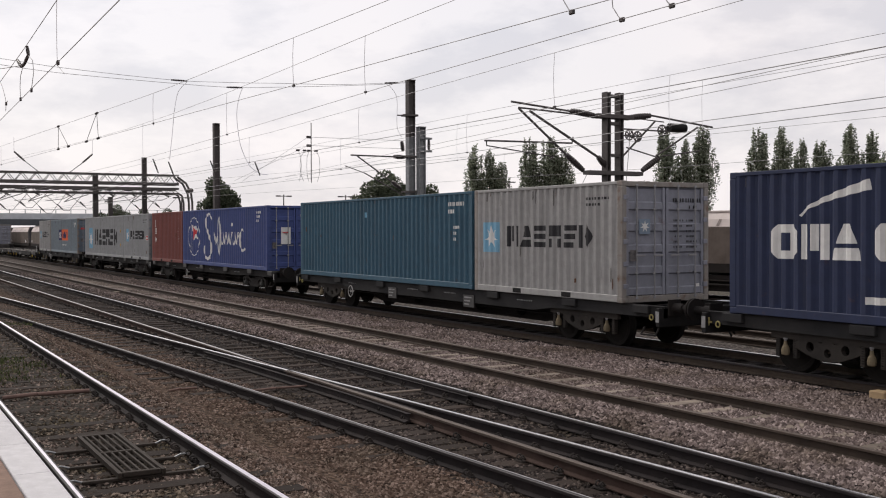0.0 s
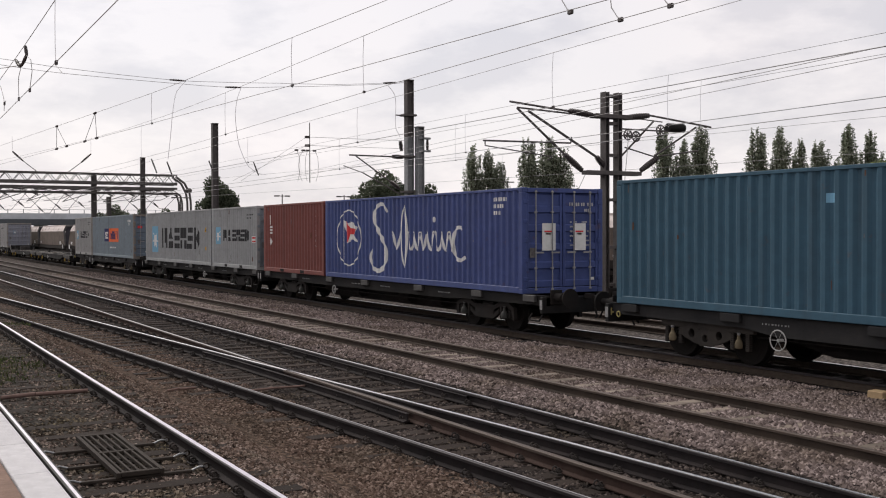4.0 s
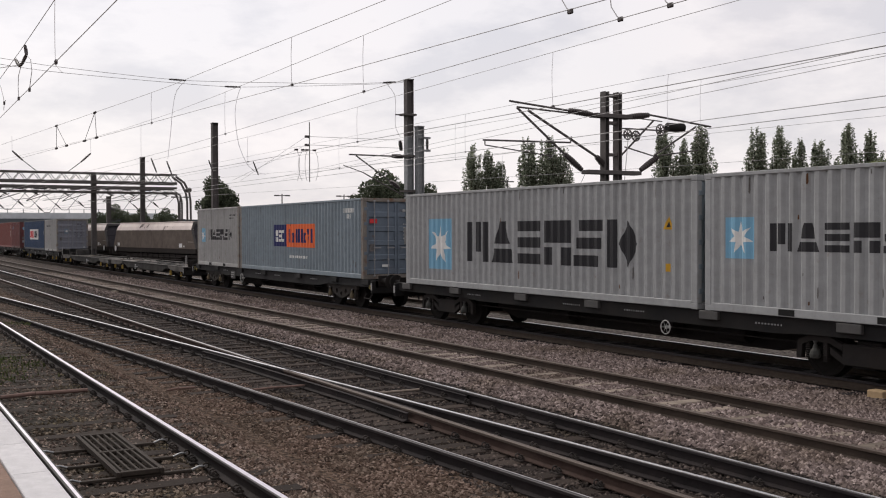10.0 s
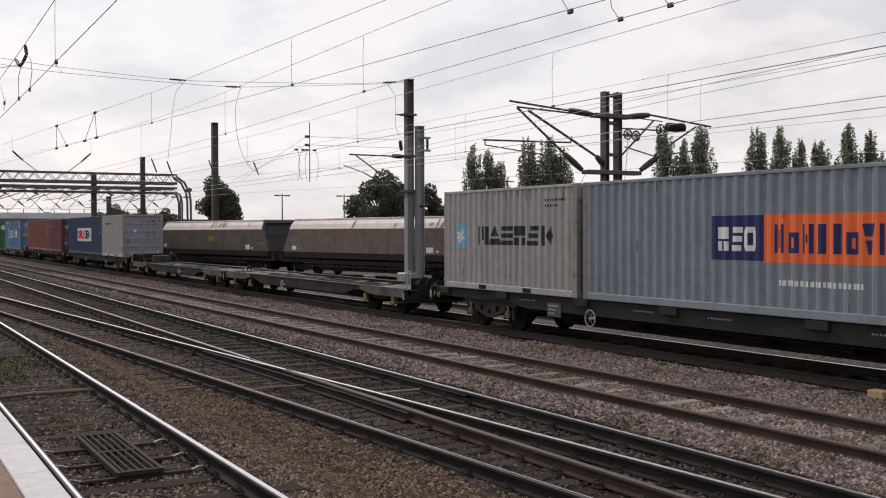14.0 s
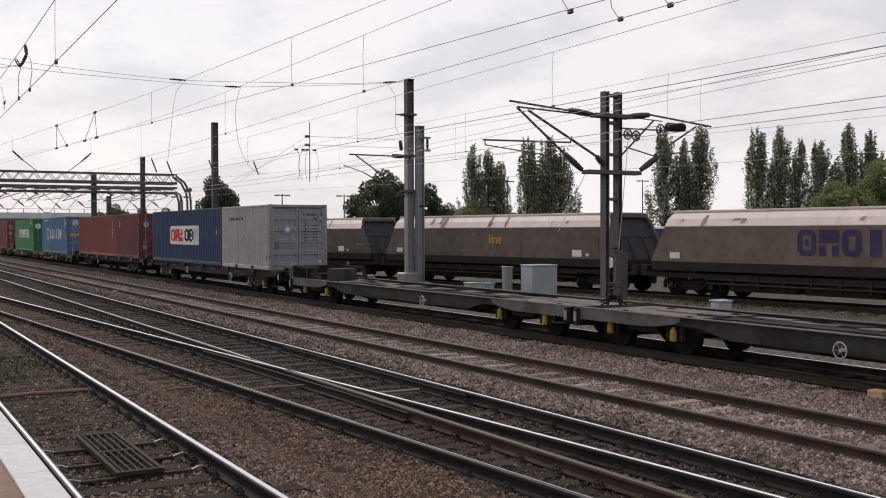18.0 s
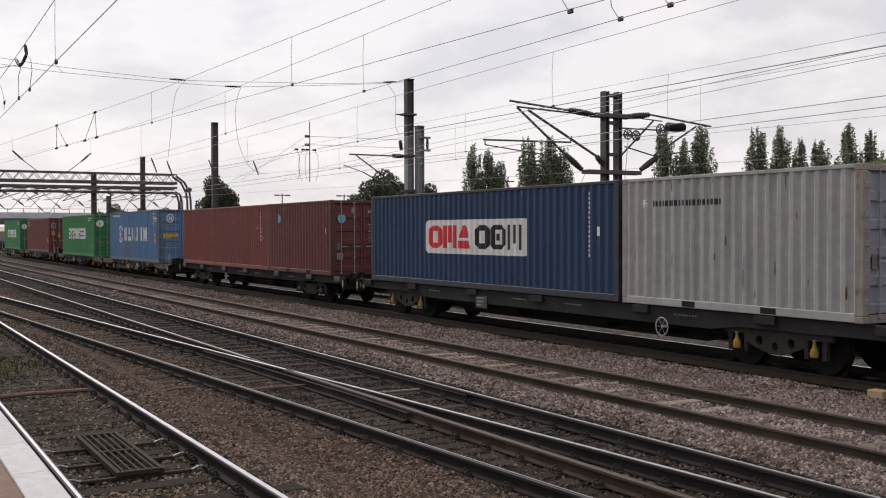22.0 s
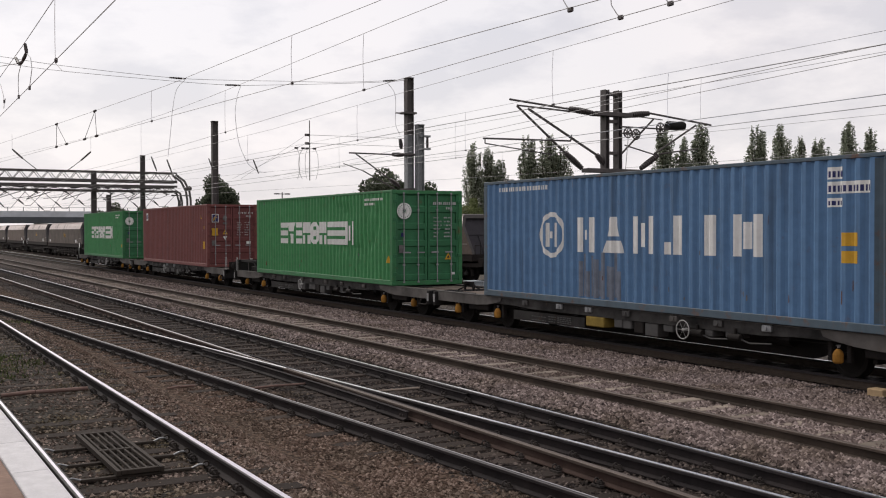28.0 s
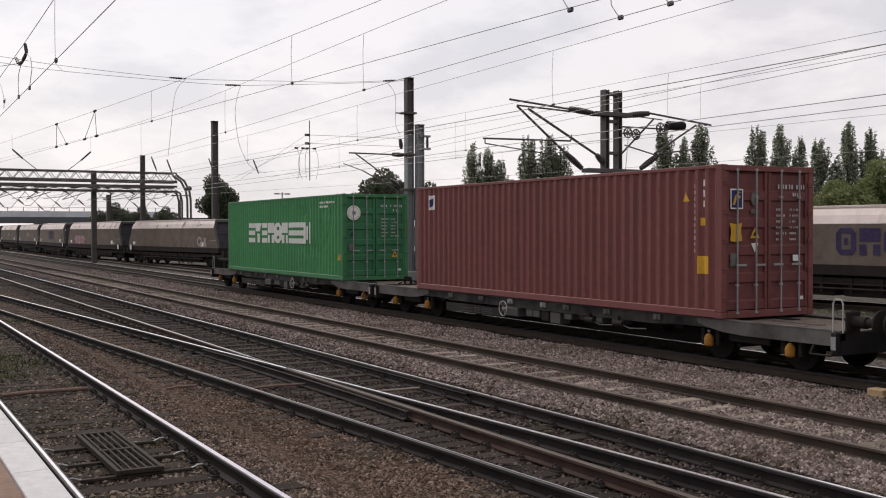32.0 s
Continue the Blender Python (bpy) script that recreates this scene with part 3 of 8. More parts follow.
def sweep(outline, line):
    """outline (across, up) drawn along a list of (x, y, z)."""
    s, n = Solid(), len(outline)
    vs, fs = [], []
    for i, p in enumerate(line):
        a, b = line[max(0, i - 1)], line[min(len(line) - 1, i + 1)]
        t = Vector((b[0] - a[0], b[1] - a[1], 0)).normalized()
        vs += [(p[0] - t.y * u, p[1] + t.x * u, p[2] + w) for u, w in outline]
    for i in range(len(line) - 1):
        fs += [(i * n + j, i * n + (j + 1) % n, (i + 1) * n + (j + 1) % n, (i + 1) * n + j) for j in range(n)]
    fs += [tuple(range(n)), tuple(range((len(line) - 1) * n, len(line) * n))[::-1]]
    return s.add(vs, fs)


def sleeper_mesh(name, mat, half, top):
    s = Solid().box(-0.13, 0.13, -half, half, top - 0.13, top, 0.012)
    return s.mesh(name, mat)


ME_TIMBER = sleeper_mesh("timber sleeper", M_TIMBER, 1.30, -0.162)
# Black from oil and from the train's shade, both in the colour.
ME_OILSHADE = sleeper_mesh("oil and shade black sleeper", M_RAILBLACK, 1.30, -0.162)
ME_CONC = sleeper_mesh("concrete sleeper", M_CONCRETE, 1.25, -0.160)


def chair_solid(x, y, z, s):
    """Baseplate with a curled spring clip on either side of the rail."""
    s.box(x - 0.075, x + 0.075, y - 0.135, y + 0.135, z - 0.168, z - 0.150)
    for e in (-1, 1):
        s.ring((x - 0.028, y + e * 0.098, z - 0.118), (1, 0, 0), 0.030, 0.011, 8, 4)
        s.ring((x + 0.034, y + e * 0.092, z - 0.122), (1, 0, 0), 0.026, 0.010, 8, 4)
        s.box(x - 0.05, x + 0.05, y + e * 0.066 - 0.016, y + e * 0.066 + 0.016, z - 0.148, z - 0.122)


def track(label, centre, x0, x1, heads, web, sleeper, s0, s1, chairs=None, lift=0.0, lower=0.0):
    """One line: two rails with running surface, sleepers, chairs."""
    t = thing("track", label, "railway track", "railway lines", "structure")
    step = 2.0
    pts = [x0 + step * i for i in range(int((x1 - x0) / step) + 1)]
    webs = web if isinstance(web, tuple) else (web, web)
    for side, head, web in ((-0.7525, heads[0], webs[0]), (0.7525, heads[1], webs[1])):
        line = []
        for x in pts:
            sl = (centre(x + 0.5) - centre(x - 0.5))
            line.append((x - sl * side, centre(x) + side, lift(x) if callable(lift) else lift))
        r = part("rail", sweep(WEB, line), web, t)
        part("rail_head", sweep(HEAD, line), M_RAILDULL if web in (M_RAILSIDE, M_RAILRUST) else M_RAILHEAD, r)
        for mat, share, off, a, b in head:
            band = [p for p in line if a <= p[0] <= b]
            part("running_surface", sweep([(off + u * share, w) for u, w in SHINE], band), mat, r)
    i, x = 0, s0
    ch = Solid()
    rng = random.Random(int(abs(s0) * 7 + centre(0) * 11))
    while x < s1:
        sl = centre(x + 0.5) - centre(x - 0.5)
        z = (lift(x) if callable(lift) else lift)
        o = new("sleeper", sleeper)
        o.parent = t
        o.matrix_basis = pose(x, centre(x), z - lower - rng.uniform(0, 0.012), 0, 0, math.degrees(math.atan(sl)) + rng.uniform(-1, 1))
        if chairs and chairs[0] < x < chairs[1]:
            for e in (-0.7525, 0.7525):
                chair_solid(x - sl * e, centre(x) + e, z, ch)
        x += PITCH_S
        i += 1
    if ch.v:
        tagged(part("rail_chair", ch, M_CHAIR, t, tidy=False), kind="stuff")
    return t


def BRIGHT(share, off=0.0, a=-1000, b=1000, mat=None):
    """Worn band on a rail head: material, share of the head's width, offset, and stretch of x."""
    return (mat or M_RAILTOP, share, off, a, b)


cross_lift = lambda x: 0.0 if x > -48 else min(0.25, (-48 - x) * 0.01)
track("platform line with one polished rail on dark timber sleepers", lambda x: 2.39, -180, 6, ((BRIGHT(0.55),), (BRIGHT(0.92, 0.004),)), M_RAILBLACK, ME_TIMBER, -60, 0, (-45, 0), T1_Z, 0.003)
track("curved crossover line with polished rails on oily timbers", lambda x: spline(CROSS, x), -74, 6, ((BRIGHT(0.32, 0.014, mat=M_RAILMID),), (BRIGHT(1.0, mat=M_RAILWHITE),)), M_RAILBLACK, ME_TIMBER, -62, -3, (-50, 0), cross_lift, 0.010)
track("straight main line with polished rails on oily timbers", lambda x: 7.55, -260, 6, ((BRIGHT(0.8, b=-19, mat=M_RAILMID), BRIGHT(1.0, a=-19, mat=M_RAILDULL)), (BRIGHT(0.75, 0.006, mat=M_RAILWHITE),)), (M_RAILRUST, M_RAILBLACK), ME_TIMBER, -75, -3, (-55, 0), 0.0, 0.006)
track("dull rusty line on pale concrete sleepers", lambda x: 10.85, -260, 6, ((), ()), M_RAILSIDE, ME_CONC, -75, -3)
track("line under the container train on timber sleepers", lambda x: Y_TRAIN, -320, 20, ((), (BRIGHT(1.3, mat=M_RAILWHITE),)), M_RAILDARK, ME_OILSHADE, -75, -5)
track("empty line with dull rails on concrete sleepers", lambda x: 18.9, -320, 20, ((), ()), M_RAILSIDE, ME_CONC, -75, -8, None, 0.0, 0.02)
track("loop line under the coal train", coal_y, -128, 30, ((), (BRIGHT(1.0),)), M_RAILSIDE, ME_CONC, -75, -15)

# frog and check rails of the points
frog = thing("point_frog", "worn steel crossing nose where two rails meet", "rail crossing", "", "structure")
for y0, y1 in ((7.02, 6.93), (6.56, 6.70)):
    fr = sweep(WEB, [(-22, y0 - 0.12, 0.0), (-20, y0, 0.0), (-15, y1, 0.0), (-13, y1, 0.0)])
    r = part("wing_rail", fr, M_RAILBLACK, frog)
for y0 in (8.24, ):
    part("check_rail", sweep(WEB, [(-22, y0, -0.01), (-14, y0, -0.01)]), M_RAILBLACK, frog)

# platform
plat = thing("platform", "station platform with white edge line and brown paving", "platform", "", "structure")
part("deck", Solid().box(-90, 30, -7.0, 0.73, 0.2, 1.150), M_PLAT, plat)
part("face_wall", Solid().box(-90, 30, 0.2, 0.84, -0.3, 1.03), M_PLATWALL, plat)
me_cope = Solid().box(-0.448, 0.448, 0.735, 0.935, 1.03, 1.165, 0.004).mesh("coping", M_PLATEDGE)
for i in range(66):
    part("coping_slab", me_cope, None, plat, at=pose(-30 + 0.899 * i, 0, 0))
part("coping_run", Solid().box(-90, -30.46, 0.735, 0.935, 1.03, 1.165), M_PLATEDGE, plat)

# grating between the rails and its rods, cross pipe
grate = thing("rail_grating", "rusty iron grating lying between platform line rails", "grating")
GR_X, GR_Y = -11.45, 2.41
part("grating_frame", Solid().box(GR_X - 1.08, GR_X + 1.08, GR_Y - 0.23, GR_Y - 0.19, 0.12, 0.17).box(GR_X - 1.08, GR_X + 1.08, GR_Y + 0.19, GR_Y + 0.23, 0.12, 0.17), M_IRON, grate)
for i in range(5):
    y = GR_Y - 0.15 + 0.075 * i
    part("bar", Solid().box(GR_X - 1.06, GR_X + 1.06, y - 0.012, y + 0.012, 0.135, 0.168, 0.004), M_IRON, grate)
for x in (-1.05, 0.0, 1.05):
    part("cross_bar", Solid().box(GR_X + x - 0.03, GR_X + x + 0.03, GR_Y - 0.185, GR_Y + 0.185, 0.124, 0.172, 0.006), M_IRON, grate)
for x in (-11.97, -11.13, -10.42):
    rod = thing("gauge_tie_rod", "rusty tie bar with silvery ends between the rails", "tie rod", "tie rods")
    part("rod", Solid().box(x - 0.028, x + 0.028, 1.85, 2.93, 0.088, 0.118, 0.006), M_IRON, rod)
    part("clip", Solid().tube([(x, 1.67, 0.135), (x, 1.78, 0.135), (x, 1.87, 0.105)], 0.011, 6), M_STEEL, rod)
    part("clip", Solid().tube([(x, 2.92, 0.105), (x, 3.00, 0.135), (x, 3.06, 0.135)], 0.011, 6), M_STEEL, rod)
    part("eye", Solid().ring((x, 3.075, 0.135), (1, 0, 0), 0.028, 0.010, 12, 5), M_IRON, rod)
for x, y0, y1, z in ((-16.25, 1.80, 3.02, 0.13), (-17.45, 4.5, 5.0, -0.13), (-16.6, 5.5, 7.0, -0.11), (-15.2, 6.9, 8.1, -0.11)):
    part("conduit", Solid().tube([(x, y0, z), (x - 0.01, y0 * 0.62 + y1 * 0.38, z + 0.018), (x - 0.07, y0 * 0.5 + y1 * 0.5, z + 0.004), (x - 0.1, y1, z)], 0.030 if y0 < 2 else 0.019, 8), M_PIPE if y0 < 6 else M_CONCRETE)
    tagged(bpy.context.scene.collection.objects[-1], "faded red conduit pipe lying across the ballast", "pipe", "conduits")
blk = part("timber_block", Solid().box(-11.33, -11.03, 14.10, 14.32, -0.20, -0.05, 0.015), M_WOOD)
tagged(blk, "pale timber block lying on the ballast", "block")
for x, y in ((-47.5, 10.0),):
    o = part("marker_slab", Solid().box(x - 0.3, x + 0.3, y - 0.1, y + 0.1, -0.2, -0.08, 0.02), M_CONCRETE)
    tagged(o, "small pale concrete marker on the ballast", "marker", "markers")


# ================= overhead line =================
def hsection(s, x, y, z0, z1, w, d, t=0.02):
    s.box(x - w / 2, x + w / 2, y - d / 2, y - d / 2 + t, z0, z1)
    s.box(x - w / 2, x + w / 2, y + d / 2 - t, y + d / 2, z0, z1)
    s.box(x - t / 2, x + t / 2, y - d / 2 + t, y + d / 2 - t, z0, z1)


def insulator(s, a, b, r=0.07):
    a, b = Vector(a), Vector(b)
    n, prof = 10, [(0, r * 0.4)]
    for i in range(n):
        k = r * (0.75 + 0.25 * math.sin(math.pi * (i + 0.5) / n))
        prof += [((i + 0.15) / n, k * 0.72), ((i + 0.25) / n, k), ((i + 0.65) / n, k), ((i + 0.8) / n, k * 0.72)]
    s.lathe(a, b, prof + [(1, r * 0.4)], 8)


def plain_mast(x, y, top, w, label, mat=M_MAST, split=0.0):
    t = thing("overhead_mast", label, "mast", "overhead line masts", at=pose(x, y, -0.2))
    s = Solid()
    hsection(s, 0, 0, max(0.3, split), top + 0.2, w, w)
    part("column", s, mat, t)
    if split:
        s = Solid()
        hsection(s, 0, 0, 0.3, split, w, w)
        part("lower_column", s, M_MASTGREY, t)
        part("pedestal", Solid().box(-0.45, 0.45, -0.45, 0.45, 0.3, 0.75, 0.05), M_MASTGREY, t)
    part("cap", Solid().box(-w * 0.55, w * 0.55, -w * 0.55, w * 0.55, top + 0.2, top + 0.24), mat, t)
    part("footing", Solid().box(-0.4, 0.4, -0.4, 0.4, -0.1, 0.3, 0.03), M_CONCRETE, t)
    return t


# two-leg mast with an arm to either side
XC = -29.1
mc = thing("overhead_mast", "twin-channel steel mast with arms on both sides", "mast", "overhead line masts", at=pose(XC, 0, 0))
for y in (22.72, 23.28):
    s = Solid()
    hsection(s, 0, y, -0.2, 7.33, 0.30, 0.17)
    part("leg", s, M_MAST, mc)
for z in (7.15, 6.2, 5.1, 3.55, 1.9, 0.6):
    part("batten", Solid().box(-0.11, 0.11, 22.81, 23.19, z, z + 0.10), M_MAST, mc)
part("footing", Solid().box(-0.7, 0.7, 22.4, 23.6, -0.35, -0.02, 0.03), M_CONCRETE, mc)
part("ladder_guard", Solid().box(-0.06, 0.06, 23.40, 23.68, -0.1, 1.75, 0.01), M_MAST, mc)
part("head_bracket", Solid().box(-0.2, 0.2, 22.2, 23.8, 6.42, 6.56, 0.01), M_MAST, mc)
part("low_bracket", Solid().box(-0.2, 0.2, 21.86, 24.2, 4.46, 4.60, 0.01), M_MAST, mc)
for pts, r in (([(18.8, 6.78), (21.3, 6.58)], 0.035), ([(19.09, 6.60), (22.2, 6.47)], 0.03), ([(19.09, 6.58), (21.0, 5.12)], 0.04), ([(19.53, 6.51), (22.4, 5.05)], 0.045), ([(17.78, 5.46), (21.26, 5.51)], 0.03),
               ([(21.26, 5.51), (21.30, 5.72)], 0.025), ([(17.85, 5.30), (20.5, 5.02)], 0.02), ([(17.85, 5.30), (17.85, 5.48)], 0.02), ([(20.5, 5.02), (20.3, 4.90)], 0.02),
               ([(24.6, 6.64), (27.63, 6.34)], 0.035), ([(23.33, 5.04), (24.91, 6.44)], 0.035), ([(23.8, 6.50), (25.3, 6.42)], 0.02), ([(24.95, 5.20), (26.9, 6.30)], 0.035), ([(23.6, 5.45), (25.0, 5.15)], 0.025), ([(25.2, 5.2), (27.0, 5.45)], 0.025)):
    part("arm_tube", Solid().tube([(0, y, z) for y, z in pts], r, 8), M_MAST, mc)
for a, b in (((21.2, 6.60), (22.2, 6.50)), ((21.0, 5.12), (21.75, 4.58)), ((22.35, 5.08), (22.75, 4.72)), ((23.7, 6.50), (24.7, 6.62)), ((24.3, 4.65), (25.1, 5.15))):
    s = Solid()
    insulator(s, (0, a[0], a[1]), (0, b[0], b[1]), 0.115)
    part("insulator", s, M_INSUL, mc)
for y, z, r in ((23.65, 5.88, 0.17), (24.02, 5.84, 0.17), (25.14, 6.10, 0.19)):
    s = Solid().ring((0.1, y, z), (1, 0, 0), r, 0.03, 16, 6)
    for k in range(4):
        a = math.pi * k / 4
        s.cyl((0.1, y - r * math.cos(a), z - r * math.sin(a)), (0.1, y + r * math.cos(a), z + r * math.sin(a)), 0.02, 6)
    part("pulley", s, M_MAST, mc)
part("pulley_axle", Solid().box(0.04, 0.16, 23.3, 25.9, 6.06, 6.10).box(0.04, 0.16, 23.3, 24.1, 5.83, 5.87), M_MAST, mc)
s = Solid().cyl((0.1, 25.46, 6.22), (0.1, 26.2, 6.22), 0.16, 12)
part("balance_drum", s, M_RUBBER, mc)
s = Solid()
for k in range(12):
    s.cyl((0.28, 23.1, 0.3 + 0.13 * k), (0.28, 23.1, 0.41 + 0.13 * k), 0.12, 10)
part("balance_weights", s, M_MAST, mc)
part("weight_rope", Solid().cyl((0.28, 23.1, 1.8), (0.12, 23.65, 5.7), 0.012, 5), M_WIRE, mc)
part("guy_rope", Solid().cyl((0, 21.9, 4.5), (-0.2, 20.9, 2.5), 0.012, 5), M_WIRE, mc)

# tall mast with a shorter one beside it
XB = -44.4
mb = plain_mast(XB, 23.0, 9.68, 0.35, "tall weathered steel mast carrying a span wire", M_MAST, 7.2)
for y, z in ((22.75, 8.02), (22.78, 6.06), (22.75, 4.4)):
    part("collar", Solid().box(-0.25, 0.25, y - 23.0 - 0.12, 0.30, z + 0.17, z + 0.26), M_MAST, mb)
for pts, r in (([(19.9, 6.06), (22.8, 6.05)], 0.035), ([(20.24, 6.02), (22.5, 4.55)], 0.035), ([(19.6, 5.56), (20.6, 5.25)], 0.02), ([(20.6, 5.25), (22.8, 4.15)], 0.03), ([(22.29, 8.02), (22.8, 8.02)], 0.03)):
    part("arm_tube", Solid().tube([(0, y - 23.0, z + 0.2) for y, z in pts], r, 8), M_MAST, mb)
for a, b in (((22.1, 6.06), (22.7, 6.05)), ((22.0, 4.88), (22.5, 4.55)), ((22.53, 6.80), (22.6, 6.32))):
    s = Solid()
    insulator(s, (0, a[0] - 23.0, a[1] + 0.2), (0, b[0] - 23.0, b[1] + 0.2), 0.11)
    part("insulator", s, M_INSUL, mb)
mb2 = plain_mast(-44.05, 23.38, 7.45, 0.34, "shorter galvanised mast beside the tall one", M_MASTGREY)
for z in (7.1, 6.5):
    part("side_bracket", Solid().box(-0.1, 0.1, -0.1, 0.55, z, z + 0.09), M_MASTGREY, mb2)
s = Solid()
insulator(s, (0, 0.42, 7.1), (0, 0.42, 6.6), 0.08)
part("insulator", s, M_INSUL, mb2)
s = Solid().ring((0, 0.75, 3.9), (1, 0, 0), 0.2, 0.05, 14, 6).cyl((-0.08, 0.75, 3.9), (0.08, 0.75, 3.9), 0.17, 12).cyl((0, 0.0, 3.9), (0, 0.75, 3.9), 0.06, 6)
part("pulley", s, M_RUBBER, mb2)
plain_mast(-72.0, 22.0, 10.1, 0.40, "plain dark steel mast beside a tree")
plain_mast(-85.3, 20.15, 8.5, 0.34, "dark steel mast by the lattice gantry")
plain_mast(-44.4, -3.4, 10.3, 0.42, "tall steel mast standing on the platform")
plain_mast(-118.0, 24.2, 6.4, 0.45, "short far steel mast")

# lattice gantry
XG = -85.0
ga = thing("signal_gantry", "steel lattice gantry spanning the lines", "gantry", at=pose(XG, 0, 0))
for x in (-0.5, 0.5):
    for z, r in ((7.12, 0.065), (6.42, 0.11), (6.04, 0.085), (5.64, 0.08)):
        part("chord", Solid().box(x - r * 0.7, x + r * 0.7, -4.0, 22.7, z - r, z + r), M_GANTRY, ga)
    for z0, z1, n in ((6.45, 7.1, 26), (5.66, 6.06, 30)):
        for i in range(n):
            y = -4 + 26.7 * i / n
            step = 26.7 / n
            part("lattice_bar", Solid().tube([(x, y, z0), (x, y + step / 2, z1), (x, y + step, z0)], 0.026, 5), M_GANTRY, ga)
for y in (16.3,):
    s = Solid()
    hsection(s, 0, y, -0.2, 7.2, 0.35, 0.38)
    part("leg", s, M_GANTRY, ga)
for x in (-0.5, 0.5):
    part("leg", Solid().tube([(x, 22.6, 7.0), (x, 23.3, 6.5), (x, 23.7, 5.7), (x, 23.8, 5.0), (x, 23.85, -0.2)], 0.09, 8), M_GANTRY, ga)
    part("leg", Solid().tube([(x, 22.6, 5.7), (x, 22.95, 5.5), (x, 23.1, 4.9), (x, 23.1, -0.2)], 0.08, 8), M_GANTRY, ga)
    part("leg", Solid().box(x - 0.12, x + 0.12, -4.0, -3.7, 1.16, 7.2), M_GANTRY, ga)
for y, z in ((23.6, 5.9),):
    s = Solid().cyl((0.3, y, z), (0.9, y, z), 0.2, 10)
    part("floodlight", s, M_GANTRY, ga)
for y in (5.2, 8.6, 10.0, 12.2, 14.8, 17.8, 19.8):
    part("drop_tube", Solid().tube([(0.5, y, 5.6), (0.4, y - 0.9, 4.9), (0.4, y + 0.9, 5.5)], 0.03, 5), M_GANTRY, ga)
for i, y in enumerate((5.0, 8.4, 9.8, 11.2, 12.5, 14.2, 16.6, 18.4, 20.0)):
    low = 4.05 + 0.2 * (i % 3)
    part("drop_tube", Solid().tube([(-0.4, y, 5.6), (-0.4, y + 1.5, low), (-0.4, y + 1.9, low), (-0.4, y + 3.0, 5.6)], 0.02, 5), M_GANTRY, ga)
    q = Solid()
    insulator(q, (-0.4, y + 1.0, low + 0.5), (-0.4, y + 1.4, low + 0.1), 0.06)
    part("insulator", q, M_INSUL, ga)
for i in range(19):
    y = -2.6 + 1.31 * i
    part("cable_box", Solid().box(0.5, 0.66, y, y + 0.35 + 0.3 * (i * 7 % 3), 5.78, 5.98 + 0.05 * (i % 3), 0.01), M_GANTRY, ga)
part("cable_tray", Solid().box(0.58, 0.76, -4.0, 22.4, 5.86, 5.94), M_GANTRY, ga)
for y, e in ((12.1, 1), (14.3, -1), (5.0, 1), (7.2, -1)):
    part("strut", Solid().cyl((0.3, y, 7.15), (0.3, y - e * 1.0, 7.95), 0.03, 5), M_GANTRY, ga)
    q = Solid()
    insulator(q, (0.3, y - e * 1.0, 7.95), (0.3, y - e * 1.75, 8.65), 0.085)
    part("insulator", q, M_INSUL, ga)
    part("hanger", Solid().cyl((0.3, y - e * 1.75, 8.65), (0.3, y - e * 1.75, 9.75), 0.014, 5), M_DROPPER, ga)


for y in (1.2, 3.6, 6.8, 9.2, 11.4, 13.6, 16.9, 18.6, 21.2):
    part("register_arm", Solid().tube([(0.45, y - 1.1, 4.95), (0.45, y + 0.2, 5.12), (0.45, y + 0.9, 5.45)], 0.022, 5), M_GANTRY, ga)
    part("dropper", Solid().cyl((0.45, y - 0.3, 5.05), (0.45, y - 0.25, 5.64), 0.014, 5), M_DROPPER, ga)
    part("dropper", Solid().cyl((0.45, y + 0.9, 5.45), (0.45, y + 1.2, 6.42), 0.014, 5), M_DROPPER, ga)
    q = Solid()
    insulator(q, (0.45, y + 0.3, 5.6), (0.45, y + 0.75, 5.38), 0.07)
    part("insulator", q, M_INSUL, ga)


def overhead(label, ypath, z_contact, z_cat, x0, x1, drops, r=0.010, twin=0.0, rc=0.0):
    """Contact wire, catenary above it and their droppers."""
    t = thing("overhead_wire", label, "overhead wire", "overhead wires")
    pts = [x0 + (x1 - x0) * i / 40 for i in range(41)]
    part("contact_wire", Solid().tube([(x, ypath(x), z_contact) for x in pts], rc or r, 5), M_WIRE, t)
    part("catenary_wire", Solid().tube([(x, ypath(x), z_cat(x)) for x in pts], r, 5), M_WIRE, t)
    if twin:
        part("feeder_wire", Solid().tube([(x, ypath(x), z_cat(x) + twin) for x in pts], r, 5), M_WIRE, t)
    for x in drops:
        part("dropper", Solid().tube([(x, ypath(x), z_contact - 0.04), (x - 0.03, ypath(x), z_contact * 0.7 + z_cat(x) * 0.3), (x - 0.035, ypath(x), z_contact * 0.35 + z_cat(x) * 0.65), (x, ypath(x), z_cat(x))], 0.005, 5), M_DROPPER, t)
        part("dropper_clip", Solid().box(x - 0.03, x + 0.03, ypath(x) - 0.014, ypath(x) + 0.014, z_contact - 0.02, z_contact + 0.015), M_INSUL, t)
    return t


STAGGER = [(-201, 7.28), (-90, 7.5), (-58, 7.3), (-34, 7.76), (-23, 7.57), (-15, 7.3), (6.5, 7.28)]
overhead("contact and catenary wire over the platform line", lambda x: 2.31 + 0.0225 * (-10.8 - x) if x > -40 else 2.97, 4.82, lambda x: 5.60 + 0.014 * max(0.0, x + 20), -150, 4, (-15.1, -24.5), 0.006)
